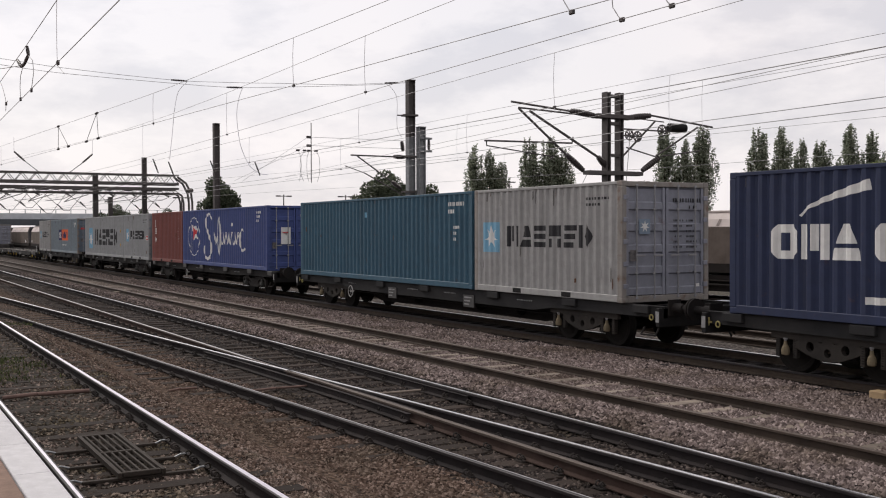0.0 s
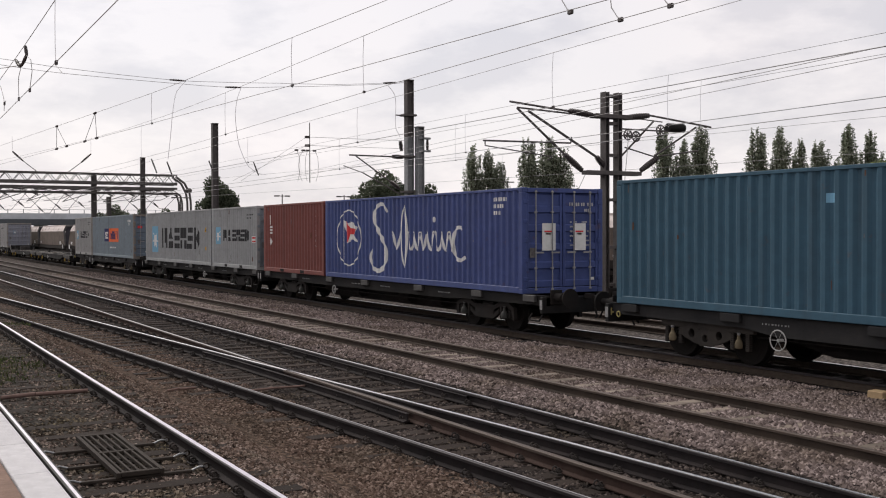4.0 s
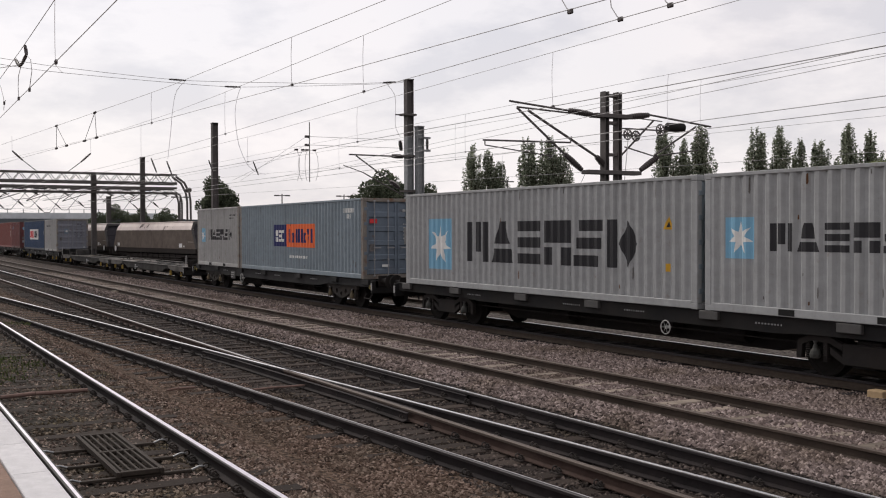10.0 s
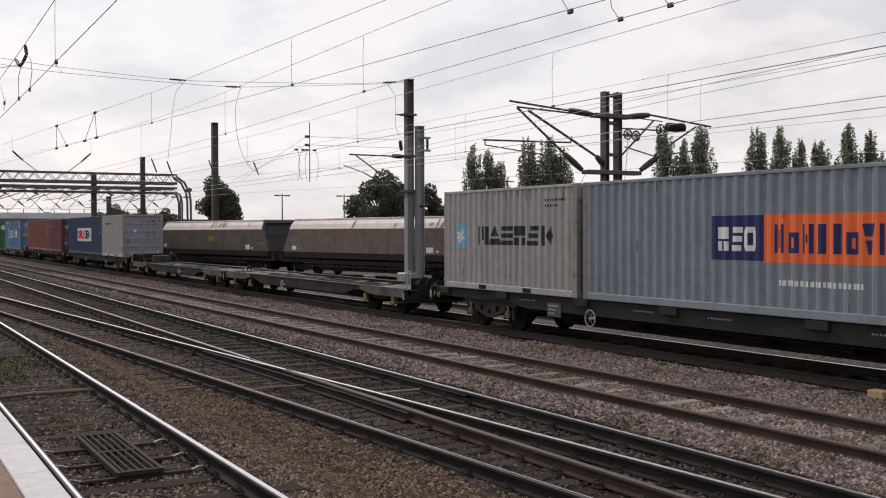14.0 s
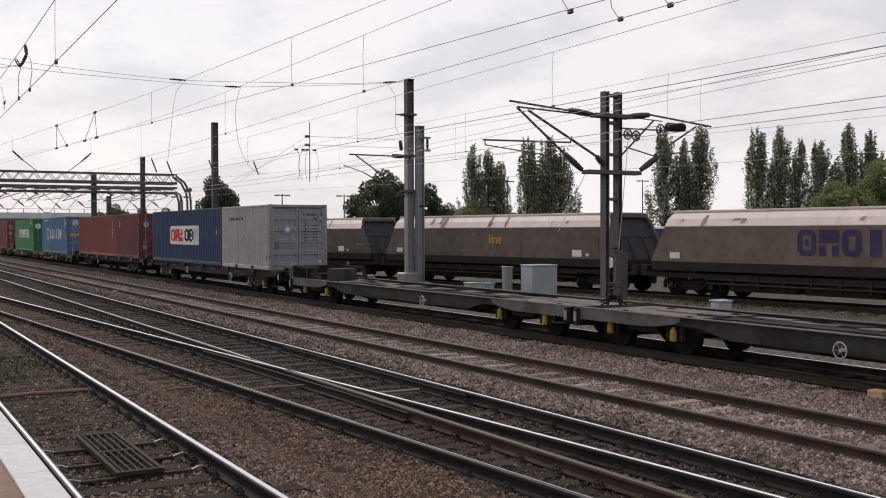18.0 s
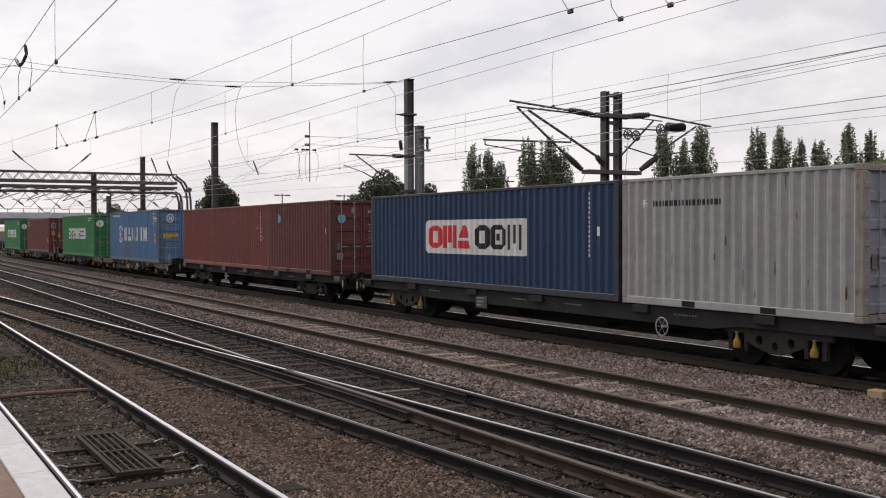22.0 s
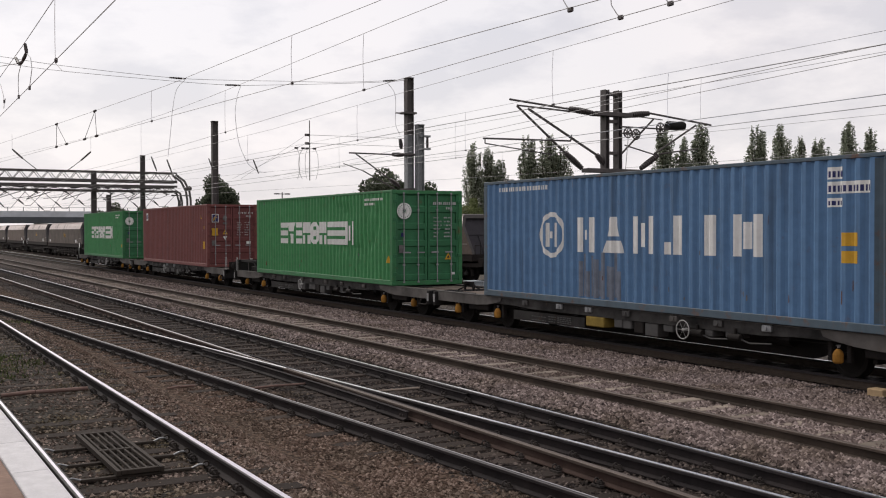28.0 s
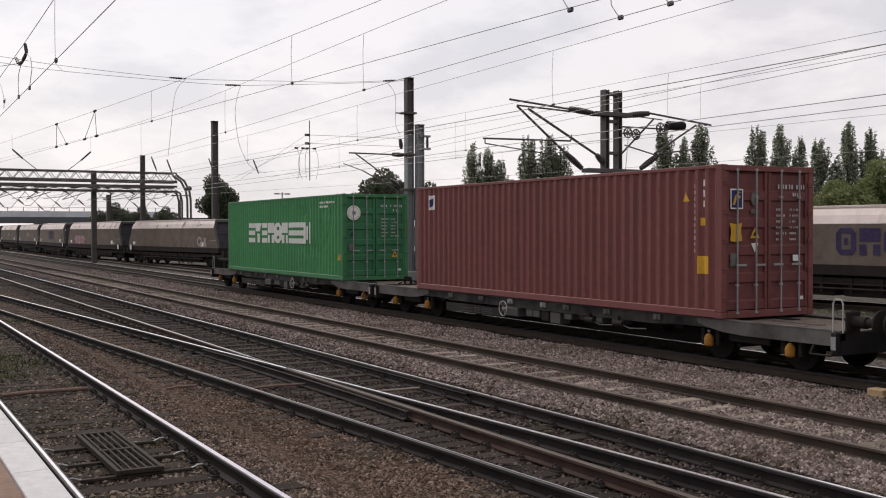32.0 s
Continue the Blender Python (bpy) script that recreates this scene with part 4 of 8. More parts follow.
overhead("contact and catenary wire over the curved crossover", lambda x: 6.47 + 0.078 * (x + 8.2), 4.77, lambda x: spline([(-70, 5.38), (-22, 5.39), (-18, 5.46), (-12, 5.56), (6, 5.9)], x), -62, 4, (-15.33, -22.0, -37.5), 0.005)
overhead("contact and catenary wire over the main line", lambda x: spline(STAGGER, x), 4.80, lambda x: 5.72 + 0.35 * ((x + 12) / 32.4) ** 2, -200, 6, (-15.71, -24.0, -33.0), 0.005)
overhead("contact and catenary wire over the rusty line", lambda x: 10.85, 4.72, lambda x: 5.62 + 0.012 * (x + 20) if x > -30 else 5.5, -200, 6, (-15.37, -23.7, -32.0), 0.005)
overhead("contact and catenary wire over the container line", lambda x: 15.3, 4.78, lambda x: 5.86, -220, 10, (-17.4, -26.0, -35.0), 0.005, 0.0, 0.0085)
overhead("contact and catenary wire over the empty line", lambda x: 19.0, 5.1, lambda x: 6.38, -220, 10, (-20.36, -33.0), 0.006, -0.15, 0.010)
overhead("contact and catenary wire over the coal loop", lambda x: coal_y(x) - 0.2, 5.05, lambda x: 6.2, -125, 30, (-30.0, -42.0), 0.007)

t = thing("overhead_wire", "two slanting wires over the crossover beyond", "overhead wire", "overhead wires")
for dy in (0.0, 0.58):
    part("contact_wire", Solid().tube([(x, 11.42 + dy - 0.130 * (x + 12.9), 4.72) for x in (-42, -30, -20, -10, 0, 6)], 0.005, 5), M_WIRE, t)

hs = thing("head_span", "span wires crossing the lines between two masts", "span wire")
HS = [(-3.4, 10.1), (5.0, 9.33), (7.1, 9.15), (11.8, 8.95), (14.1, 9.01), (16.7, 9.14), (19.4, 9.27), (22.3, 9.55), (22.9, 9.64)]
HL = [(-3.4, 9.9), (5.0, 9.09), (7.1, 8.93), (12.1, 8.81), (14.4, 8.81), (16.7, 8.98), (19.4, 9.21), (22.3, 9.50), (22.9, 9.60)]
for curve in (HS, HL):
    part("span_wire", Solid().tube([(XB, y, spline(curve, y)) for y in [-3.4 + 26.2 * i / 36 for i in range(37)]], 0.010, 5), M_WIRE, hs)
for y, curve in ((11.98, HS), (14.39, HL), (22.0, HS), (4.2, HS)):
    s = Solid()
    insulator(s, (XB, y - 0.35, spline(curve, y - 0.35)), (XB, y + 0.35, spline(curve, y + 0.35)), 0.045)
    part("insulator", s, M_INSUL, hs)
for pts in ([(12.3, 8.9), (11.95, 8.51), (11.75, 7.54), (11.70, 6.95), (11.55, 5.6)], [(14.75, 8.8), (14.6, 8.4), (14.49, 7.69), (14.55, 6.9), (14.68, 6.22), (15.09, 5.37), (15.35, 5.18)], [(21.86, 9.42), (22.21, 9.03), (22.3, 8.63), (22.3, 7.44), (22.53, 6.99)]):
    part("jumper_cable", Solid().tube([(XB, spline([(b, a) for a, b in pts][::-1], z), z) for z in [pts[0][1] + (pts[-1][1] - pts[0][1]) * i / 16 for i in range(17)]], 0.013, 5), M_DROPPER, hs)
part("jumper_cable", Solid().tube([(XB, 15.35, 5.18), (XB, 15.6, 5.08), (XB, 15.9, 5.05)], 0.010, 5), M_DROPPER, hs)
for y, z in ((11.5, 5.2), (10.85, 5.3), (13.3, 5.3), (15.3, 5.3)):
    s = Solid()
    insulator(s, (XB, y, z + 0.3), (XB + 0.1, y + 0.2, z - 0.3), 0.038)
    part("insulator", s, M_INSUL, hs)

# small registration gear on the near wires
o = thing("wire_clamp", "dark insulator clamp with jumper loops on the wire", "wire clamp", "wire clamps")
for a, b in (((-18.76, 5.62), (-18.6, 5.44)), ((-18.62, 5.45), (-19.1, 5.37)), ((-19.1, 5.37), (-19.5, 5.38)), ((-19.55, 5.40), (-19.95, 5.56))):
    q = Solid()
    insulator(q, (a[0], 2.51, a[1]), (b[0], 2.51, b[1]), 0.030)
    part("clamp", q, M_INSUL, o)
for pts in ([(-19.25, 5.36), (-19.6, 5.22), (-19.66, 5.05), (-19.6, 4.84)], [(-18.6, 5.44), (-18.15, 5.30), (-18.02, 5.1), (-18.3, 4.84)], [(-22.7, 5.58), (-22.1, 5.32), (-21.75, 5.1), (-21.62, 4.97), (-21.4, 5.0)], [(-21.62, 4.97), (-21.7, 4.84)]):
    part("loop", Solid().tube([(x, 2.51, z) for x, z in pts], 0.006, 5), M_WIRE, o)
for x, z in ((-19.6, 4.83), (-18.3, 4.83), (-21.62, 4.97), (-15.1, 4.82)):
    part("clip", Solid().box(x - 0.04, x + 0.04, 2.40 if x > -16 else 2.495, 2.43 if x > -16 else 2.525, z - 0.03, z + 0.03), M_INSUL, o)
part("tie_wire", Solid().tube([(-19.5, 2.51, 5.40), (-22.9, 2.58, 5.82), (-44.2, -3.2, 8.4)], 0.008, 5), M_WIRE, o)
part("tail", Solid().cyl((-15.11, 2.41, 4.78), (-14.5, 2.39, 4.60), 0.005, 5), M_WIRE, o)
cross_wire = lambda x: 6.47 + 0.078 * (x + 8.2)
for top, feet in ((-29.9, (-29.93, -28.86)), (-26.2, (-27.12, -26.07))):
    o = thing("section_insulator", "spread droppers joining two near wires", "wire gear", "wire clamps")
    for x in feet:
        part("dropper", Solid().cyl((top, cross_wire(top), 5.38), (x, cross_wire(x), 4.77), 0.007, 5), M_INSUL, o)
    for x, z in ((top, 5.38), (feet[0], 4.77), (feet[1], 4.77)):
        s = Solid()
        insulator(s, (x - 0.14, cross_wire(x), z), (x + 0.14, cross_wire(x), z), 0.03)
        part("clamp", s, M_INSUL, o)
for x, y, z in ((-8.79, 6.42, 4.75), (-9.05, 7.28, 4.80), (-8.25, 7.28, 4.80)):
    o = thing("wire_clamp", "small dark clamp with a curled jumper on the contact wire", "wire clamp", "wire clamps")
    part("clamp", Solid().box(x - 0.038, x + 0.038, y - 0.018, y + 0.018, z - 0.028, z + 0.022, 0.008), M_INSUL, o)
    part("jumper", Solid().tube([(x, y, z), (x - 0.06, y, z + 0.04), (x - 0.16, y, z + 0.16), (x - 0.2, y, z + 0.45), (x - 0.2, y, z + 0.75)], 0.006, 5), M_WIRE, o)
pole = thing("feeder_pole", "slim dark pole with looped jumpers on the wires", "pole", at=pose(-44.4, 17.95, 0))
part("rod", Solid().cyl((0, 0, 4.75), (0, 0, 7.45), 0.022, 8), M_MAST, pole)
for dy, w in ((-0.62, 0.12), (-0.3, -0.2), (-0.1, -0.1), (0.25, 0.14)):
    part("loop", Solid().tube([(0, dy, 6.2), (0, dy + w, 5.9), (0, dy + w * 1.2, 5.5), (0, dy + w, 5.1), (0, dy + 0.3 * w, 4.8)], 0.010, 5), M_WIRE, pole)
    part("loop_clamp", Solid().box(-0.04, 0.04, dy - 0.10, dy + 0.06, 6.15, 6.23, 0.01), M_INSUL, pole)
for z in (6.80, 6.42):
    part("arm", Solid().cyl((0, -0.15, z), (0, 4.9, z + 0.03), 0.010, 5), M_WIRE, pole)
    part("arm_clamp", Solid().box(-0.05, 0.05, -0.22, 0.0, z - 0.06, z + 0.05, 0.01), M_INSUL, pole)
    part("slant_wire", Solid().cyl((0, -0.15, z), (0, -3.6 + (z - 6.42), 4.75), 0.007, 5), M_WIRE, pole)

# ================= yard furniture =================
def cabinet(x, y, w, d, h, name, label, cat, mat=M_CABINET):
    t = thing(name, label, cat, "lineside cabinets", at=pose(x, y, -0.22))
    part("body", Solid().box(-w / 2, w / 2, -d / 2, d / 2, 0.08, h - 0.05, 0.012), mat, t)
    part("lid", Solid().box(-w / 2 - 0.03, w / 2 + 0.03, -d / 2 - 0.03, d / 2 + 0.03, h - 0.05, h, 0.012), mat, t)
    part("door", Solid().box(-w / 2 + 0.05, w / 2 - 0.05, -d / 2 - 0.015, -d / 2, 0.14, h - 0.10, 0.005), mat, t)
    part("plinth", Solid().box(-w / 2 - 0.05, w / 2 + 0.05, -d / 2 - 0.05, d / 2 + 0.05, 0.0, 0.08), M_CONCRETE, t)
    return t


cabinet(-33.72, 23.12, 0.85, 1.12, 1.42, "relay_cabinet", "large pale grey relay cabinet beside the lines", "cabinet")
cabinet(-34.9, 20.85, 0.55, 0.5, 0.75, "lineside_box", "small pale grey lineside box", "cabinet")
cabinet(-35.0, 21.6, 0.35, 0.35, 0.70, "lineside_box", "small pale grey lineside box", "cabinet")
cabinet(-34.4, 22.1, 0.30, 0.30, 1.35, "lineside_post_box", "slim dark grey post box", "cabinet", M_MASTGREY)
cabinet(-21.6, 20.9, 0.42, 0.4, 0.80, "lineside_box", "small pale lineside box on the ballast", "cabinet")
cabinet(-46.5, 21.9, 0.4, 0.4, 0.60, "lineside_box", "small pale grey lineside box", "cabinet")

for x, y, h in ((-126.4, 81.3, 9.8), (-117.0, 98.1, 9.8), (-123.1, 46.1, 7.2), (-119.4, 52.8, 7.1), (-119.3, 32.4, 6.7)):
    t = thing("yard_lamp", "slim yard lamp post with short arms", "lamp post", "yard lamps", at=pose(x, y, -0.4))
    part("pole", Solid().cyl((0, 0, 0), (0, 0, h + 0.4), 0.11, 8, 0.07), M_MAST, t)
    part("arm", Solid().tube([(0, -0.7, h + 0.2), (0, 0.7, h + 0.2)], 0.05, 6), M_MAST, t)
    for e in (-0.7, 0.7):
        part("lamp_head", Solid().box(-0.2, 0.2, e - 0.3, e + 0.3, h + 0.13, h + 0.28, 0.03), M_MAST, t)

# far overbridge and yard buildings
br = thing("road_bridge", "pale road bridge over the railway far off", "bridge", kind="structure")
part("parapet", Solid().box(-331, -330, -60, 88, 6.5, 8.4), M_BRIDGE, br)
part("girder", Solid().box(-331, -318, -60, 88, 4.8, 6.5), M_BRIDGE_D, br)
for y in (-14, 46, 84):
    part("pier", Solid().box(-330, -320, y, y + 2.5, -0.5, 4.8), M_BRIDGE, br)
part("abutment", Solid().box(-331, -318, 88, 96, -0.5, 6.4), M_BRIDGE_D, br)
for i in range(35):
    part("railing_post", Solid().box(-330.6, -330.4, -60 + 4.3 * i, -59.8 + 4.3 * i, 8.4, 9.6), M_MASTGREY, br)
part("railing", Solid().box(-330.55, -330.45, -60, 88, 9.5, 9.6), M_MASTGREY, br)
t = thing("shed", "low brick shed with a dark pitched roof", "shed", at=pose(-178, 100, -0.44, 0, 0, 20))
part("wall", Solid().box(-11, 11, -4.5, 4.5, 0, 5.2), M_WALL, t)
part("roof", Solid().prism([(-4.9, 5.204), (4.9, 5.204), (0, 7.2)], "x", -11.4, 11.4), M_ROOF, t)
part("door", Solid().box(2, 4.5, -4.56, -4.5, 0, 3.2), M_BRIDGE_D, t)


def vehicle(x, y, turn, tall, paint_mat, label, cat):
    """Parked car or van, four wheels on the yard."""
    t = thing("parked_van" if tall else "parked_car", label, cat, "parked vehicles", at=pose(x, y, -0.45, 0, 0, turn))
    L = 2.5 if tall else 2.1
    body = [(-L, 0.35), (L, 0.35), (L, 0.85), (L - 0.9, 1.05), (L - 1.5, 2.1 if tall else 1.42), (-L + (0.05 if tall else 0.9), 2.15 if tall else 1.44), (-L, 1.9 if tall else 0.95)]
    part("body", Solid().prism(body, "y", -0.88, 0.88), paint_mat, t)
    top = 1.9 if tall else 1.36
    for e in (-0.886, 0.886):
        part("side_window", Solid().prism([(L - 2.6, 1.05), (L - 1.25, 1.05), (L - 1.62, top), (L - 2.6, top)], "y", e - 0.006, e + 0.006), M_CARGLASS, t)
        if not tall:
            part("side_window", Solid().prism([(-L + 0.7, 1.05), (L - 2.7, 1.05), (L - 2.7, top), (-L + 1.05, top)], "y", e - 0.006, e + 0.006), M_CARGLASS, t)
    a, b = Vector((L - 0.93, 0, 1.08)), Vector((L - 1.48, 0, top + 0.02))
    part("windscreen", Solid().add([(a.x + 0.02, -0.78, a.z), (a.x + 0.02, 0.78, a.z), (b.x + 0.03, 0.72, b.z), (b.x + 0.03, -0.72, b.z)], [(0, 1, 2, 3)]), M_CARGLASS, t, tidy=False)
    for wx in (-L + 0.85, L - 0.85):
        for wy in (-0.9, 0.72):
            w = part("wheel", Solid().cyl((wx, wy, 0.32), (wx, wy + 0.18, 0.32), 0.32, 16), M_TYRE, t)
            part("rim", Solid().cyl((wx, wy - 0.005, 0.32), (wx, wy + 0.185, 0.32), 0.19, 12), M_STEEL, w)
    for e in (-0.65, 0.65):
        part("headlight", Solid().box(L - 0.03, L + 0.02, e - 0.16, e + 0.16, 0.62, 0.8, 0.02), M_LAMPGLASS, t)
    part("bumper", Solid().box(L - 0.02, L + 0.08, -0.85, 0.85, 0.36, 0.55, 0.03), M_RUBBER, t)


vehicle(-41.0, 52.0, 25, True, M_CARBODY, "dark parked van in the yard beyond", "van")
vehicle(-36.5, 50.5, 200, False, M_CARPALE, "pale parked car in the yard beyond", "car")
vehicle(-33.0, 53.5, 20, False, M_CARBODY, "dark parked car in the yard beyond", "car")
vehicle(-45.5, 55.5, 205, False, M_CARPALE, "pale parked car in the yard beyond", "car")


cabin = thing("site_cabin", "long dark blue site cabin with a pale roof edge", "cabin", at=pose(-50.2, 49.2, -0.45))
part("body", Solid().box(-6.3, 6.3, -1.4, 1.4, 0.25, 3.08, 0.03), M_CABIN, cabin)
part("roof_edge", Solid().box(-6.34, 6.34, -1.44, 1.44, 3.08, 3.23, 0.02), M_WHITE, cabin)
for k in range(12):
    part("wall_rib", Solid().box(-6.2 + 1.1 * k, -6.1 + 1.1 * k, -1.43, -1.405, 0.3, 3.05), M_CABIN, cabin)
for k in range(4):
    part("footing", Solid().box(-5.9 + 3.7 * k, -5.5 + 3.7 * k, -1.2, 1.2, 0.0, 0.25), M_CONCRETE, cabin)


# ================= trees =================
def leaf_cloud(pts, size, rng, name, mat):
    """A crown mesh: one bent leaf clump, of two triangles, at every point."""
    k = len(pts)
    p = np.asarray(pts)
    a = rng.normal(0, 1, (k, 3))
    a /= np.linalg.norm(a, axis=1)[:, None]
    b = np.cross(a, rng.normal(0, 1, (k, 3)))
    b /= np.linalg.norm(b, axis=1)[:, None] + 1e-9
    s = (size * rng.uniform(0.5, 1.5, k))[:, None]
    c = np.cross(a, b) * s * 0.35
    v = np.stack([p - a * s, p + b * s * 0.6 + c, p + a * s, p - b * s * 0.6 + c], 1).reshape(-1, 3)
    f = (np.array([(0, 1, 2), (0, 2, 3)])[None] + (np.arange(k) * 4)[:, None, None]).reshape(-1, 3)
    me = bpy.data.meshes.new(name)
    me.from_pydata(v.tolist(), [], f.tolist())
    me.materials.append(mat)
    return me


def poplar(seed):
    """Tall narrow poplar, ten metres high before scaling: trunk, steep limbs that end in spires, ragged crown with gaps."""
    rng = np.random.default_rng(seed)
    tr = Solid().cyl((0, 0, 0), (0, 0, 9.6), 0.16, 8, 0.02)
    pts = []

    def spray(a, b, w0, w1, n):
        for j in range(n):
            t = rng.uniform(0.0, 1.0)
            q = a.lerp(b, t)
            w = w0 + (w1 - w0) * t
            pts.append((q.x + w * max(-1.6, min(1.6, rng.normal())), q.y + w * max(-1.6, min(1.6, rng.normal())), q.z + rng.uniform(-0.25, 0.25)))

    spray(Vector((0, 0, 1.5)), Vector((0, 0, 9.9)), 0.28, 0.06, 700)
    for i in range(46):
        z = 0.4 + 6.9 * (i / 46) ** 0.95
        ang = rng.uniform(0, 6.283)
        top = min(z + rng.uniform(1.8, 3.4), rng.uniform(9.2, 9.95))
        u = top / 10
        reach = (0.85 + 0.9 * u if u < 0.38 else max(0.20, 1.22 - 1.46 * (u - 0.38))) * rng.uniform(0.55, 1.25)
        foot, tip = Vector((0, 0, z * 0.95)), Vector((math.cos(ang) * reach, math.sin(ang) * reach, top))
        knee = Vector((tip.x * 0.85, tip.y * 0.85, z + (top - z) * 0.36))
        tr.cyl(foot, knee, 0.045, 5, 0.025)
        tr.cyl(knee, tip, 0.025, 5, 0.008)
        k = 1.15 - 0.62 * u
        spray(foot.lerp(knee, 0.4), knee, 0.18 * k, 0.24 * k, 54)
        spray(knee, tip + Vector((0, 0, 0.2)), 0.27 * k, 0.07 * k, 110)
    return tr.mesh("trunk", M_BARK), leaf_cloud(pts, 0.077, rng, "crown", M_LEAF)


def broad(seed, mat, lean=1.0):
    """Round-headed tree, ten metres high and about ten wide before scaling."""
    rng = np.random.default_rng(seed)
    tr = Solid().cyl((0, 0, 0), (0, 0, 5.0), 0.32, 8, 0.18)
    pts = []
    for i in range(24):
        ang, el = rng.uniform(0, 6.283), rng.uniform(-0.15, 1.35)
        R = rng.uniform(2.6, 4.6)
        tip = Vector((math.cos(ang) * math.cos(el) * R * lean, math.sin(ang) * math.cos(el) * R * lean, 4.4 + math.sin(el) * R * 1.15))
        tr.cyl((0, 0, rng.uniform(2.5, 4.8)), tip, 0.12, 5, 0.03)
        for j in range(330):
            d = rng.normal(0, 1, 3)
            d = d / np.linalg.norm(d) * rng.uniform(0.3, 1.0) ** 0.5 * 1.35
            pts.append((tip.x + d[0], tip.y + d[1], tip.z + d[2] * 0.8))
    return tr.mesh("trunk", M_BARK), leaf_cloud(pts, 0.18, rng, "crown", mat)


POP = [poplar(11), poplar(12), poplar(13), poplar(14)]
BRO = [broad(21, M_LEAF2), broad(22, M_LEAF3), broad(23, M_LEAF2, 0.55)]


def plant(name, model, label, x, y, h, wide, turn, group):
    t = thing(name, label, "tree", group, at=Matrix.LocRotScale((x, y, -0.45), Euler((0, 0, turn)), (wide, wide, h / 10)))
    part("trunk", model[0], None, t)
    part("crown", model[1], None, t)


for i, (x, y, h, w) in enumerate(((-154.5, 92.4, 17.1, 1.7), (-153.2, 94.6, 16.5, 1.6), (-152.3, 96.4, 14.5, 1.5), (-149.9, 100.6, 18.4, 1.7), (-148.3, 103.6, 18.6, 2.1), (-147.2, 105.4, 16.7, 1.8),
                                  (-138.4, 121.2, 20.2, 2.1), (-136.9, 123.8, 18.2, 1.3), (-135.5, 126.4, 20.3, 2.1), (-130.8, 134.8, 19.9, 1.9), (-128.9, 138.2, 20.0, 1.9), (-127.4, 141.2, 18.2, 1.5),
                                  (-125.4, 144.5, 17.9, 2.2), (-123.2, 148.3, 20.6, 1.9), (-121.3, 151.7, 19.5, 2.0), (-118.5, 156.8, 19.2, 2.0))):
    plant("poplar_tree", POP[(i * 3 + i // 4) % 4], "tall narrow dark green poplar", x, y, h * 1.03, w * 1.40, 2.1 * i, "row of poplars")
plant("broad_tree", BRO[1], "large light green willow-like tree", -82.0, 102.5, 10.6, 1.2, 0.4, "trees")
plant("broad_tree", BRO[1], "large light green willow-like tree", -76.5, 106.5, 13.0, 1.4, 1.7, "trees")
plant("broad_tree", BRO[1], "large light green willow-like tree", -70.0, 108.0, 12.6, 1.4, 3.1, "trees")
plant("broad_tree", BRO[0], "round dark green tree behind the mast", -135.3, 65.7, 11.7, 1.2, 0.4, "trees")
plant("broad_tree", BRO[0], "round dark green tree behind the mast", -133.9, 68.2, 10.8, 1.05, 2.4, "trees")
plant("broad_tree", BRO[0], "round dark green tree behind the mast", -132.2, 70.9, 9.6, 0.80, 4.4, "trees")
plant("broad_tree", BRO[2], "dense upright dark green tree by the plain mast", -112.2, 34.7, 9.2, 0.80, 0.9, "trees")
plant("broad_tree", BRO[2], "dense upright dark green tree by the plain mast", -114.0, 35.8, 7.8, 0.66, 2.6, "trees")
for x, y, h, w in ((-225.4, 47.6, 8.8, 0.85), (-228.0, 53.0, 8.0, 0.8), (-232.0, 59.5, 8.2, 0.8), (-222.0, 43.5, 7.0, 0.7)):
    plant("broad_tree", BRO[0], "distant round green tree", x, y, h, w, x, "trees")
plant("broad_tree", BRO[1], "low light green bush among the poplars", -137.8, 101.8, 6.4, 0.42, 2.9, "trees")
plant("broad_tree", BRO[1], "low light green bush among the poplars", -151.0, 91.0, 8.0, 0.62, 4.1, "trees")
plant("broad_tree", BRO[1], "low light green bush among the poplars", -149.0, 96.5, 7.2, 0.55, 5.1, "trees")


# ================= weeds =================
def weeds(name, label, spots, count, spread, height, seed):
    rng = np.random.default_rng(seed)
    s = Solid()
    for k in range(count):
        cx, cy, cz = spots[k % len(spots)]
        x, y = cx + rng.normal(0, spread), cy + rng.normal(0, spread)
        h = height * rng.uniform(0.4, 1.2)
        a = rng.uniform(0, 6.283)
        w, lean = 0.012 + 0.012 * rng.random(), h * 0.35
        dx, dy = math.cos(a), math.sin(a)
        s.add([(x - dy * w, y + dx * w, cz), (x + dy * w, y - dx * w, cz), (x + dx * lean * 0.4, y + dy * lean * 0.4, cz + h * 0.6), (x + dx * lean, y + dy * lean, cz + h)], [(0, 1, 2), (0, 2, 3), (1, 3, 2)])
    tagged(part(name, s, M_WEED, tidy=False), label, "weeds", kind="stuff")


weeds("weeds", "green weeds sprouting in the dirty ballast", [(-19.5, 2.2, 0.07), (-18.6, 1.9, 0.07), (-21.5, 2.3, 0.07), (-20.4, 2.7, 0.07), (-30.0, 3.5, 0.05)], 900, 0.30, 0.07, 31)
weeds("weeds", "dry weeds growing beside the mast footing", [(-27.6, 22.3, -0.2), (-26.8, 22.6, -0.2), (-25.4, 22.4, -0.2), (-24.0, 22.6, -0.2)], 160, 0.35, 0.45, 32)
weeds("weeds", "low grass fringe along the loop line", [(-60 + 2.2 * i, coal_y(-60 + 2.2 * i) - 2.0, -0.2) for i in range(20)], 1500, 0.5, 0.16, 33)

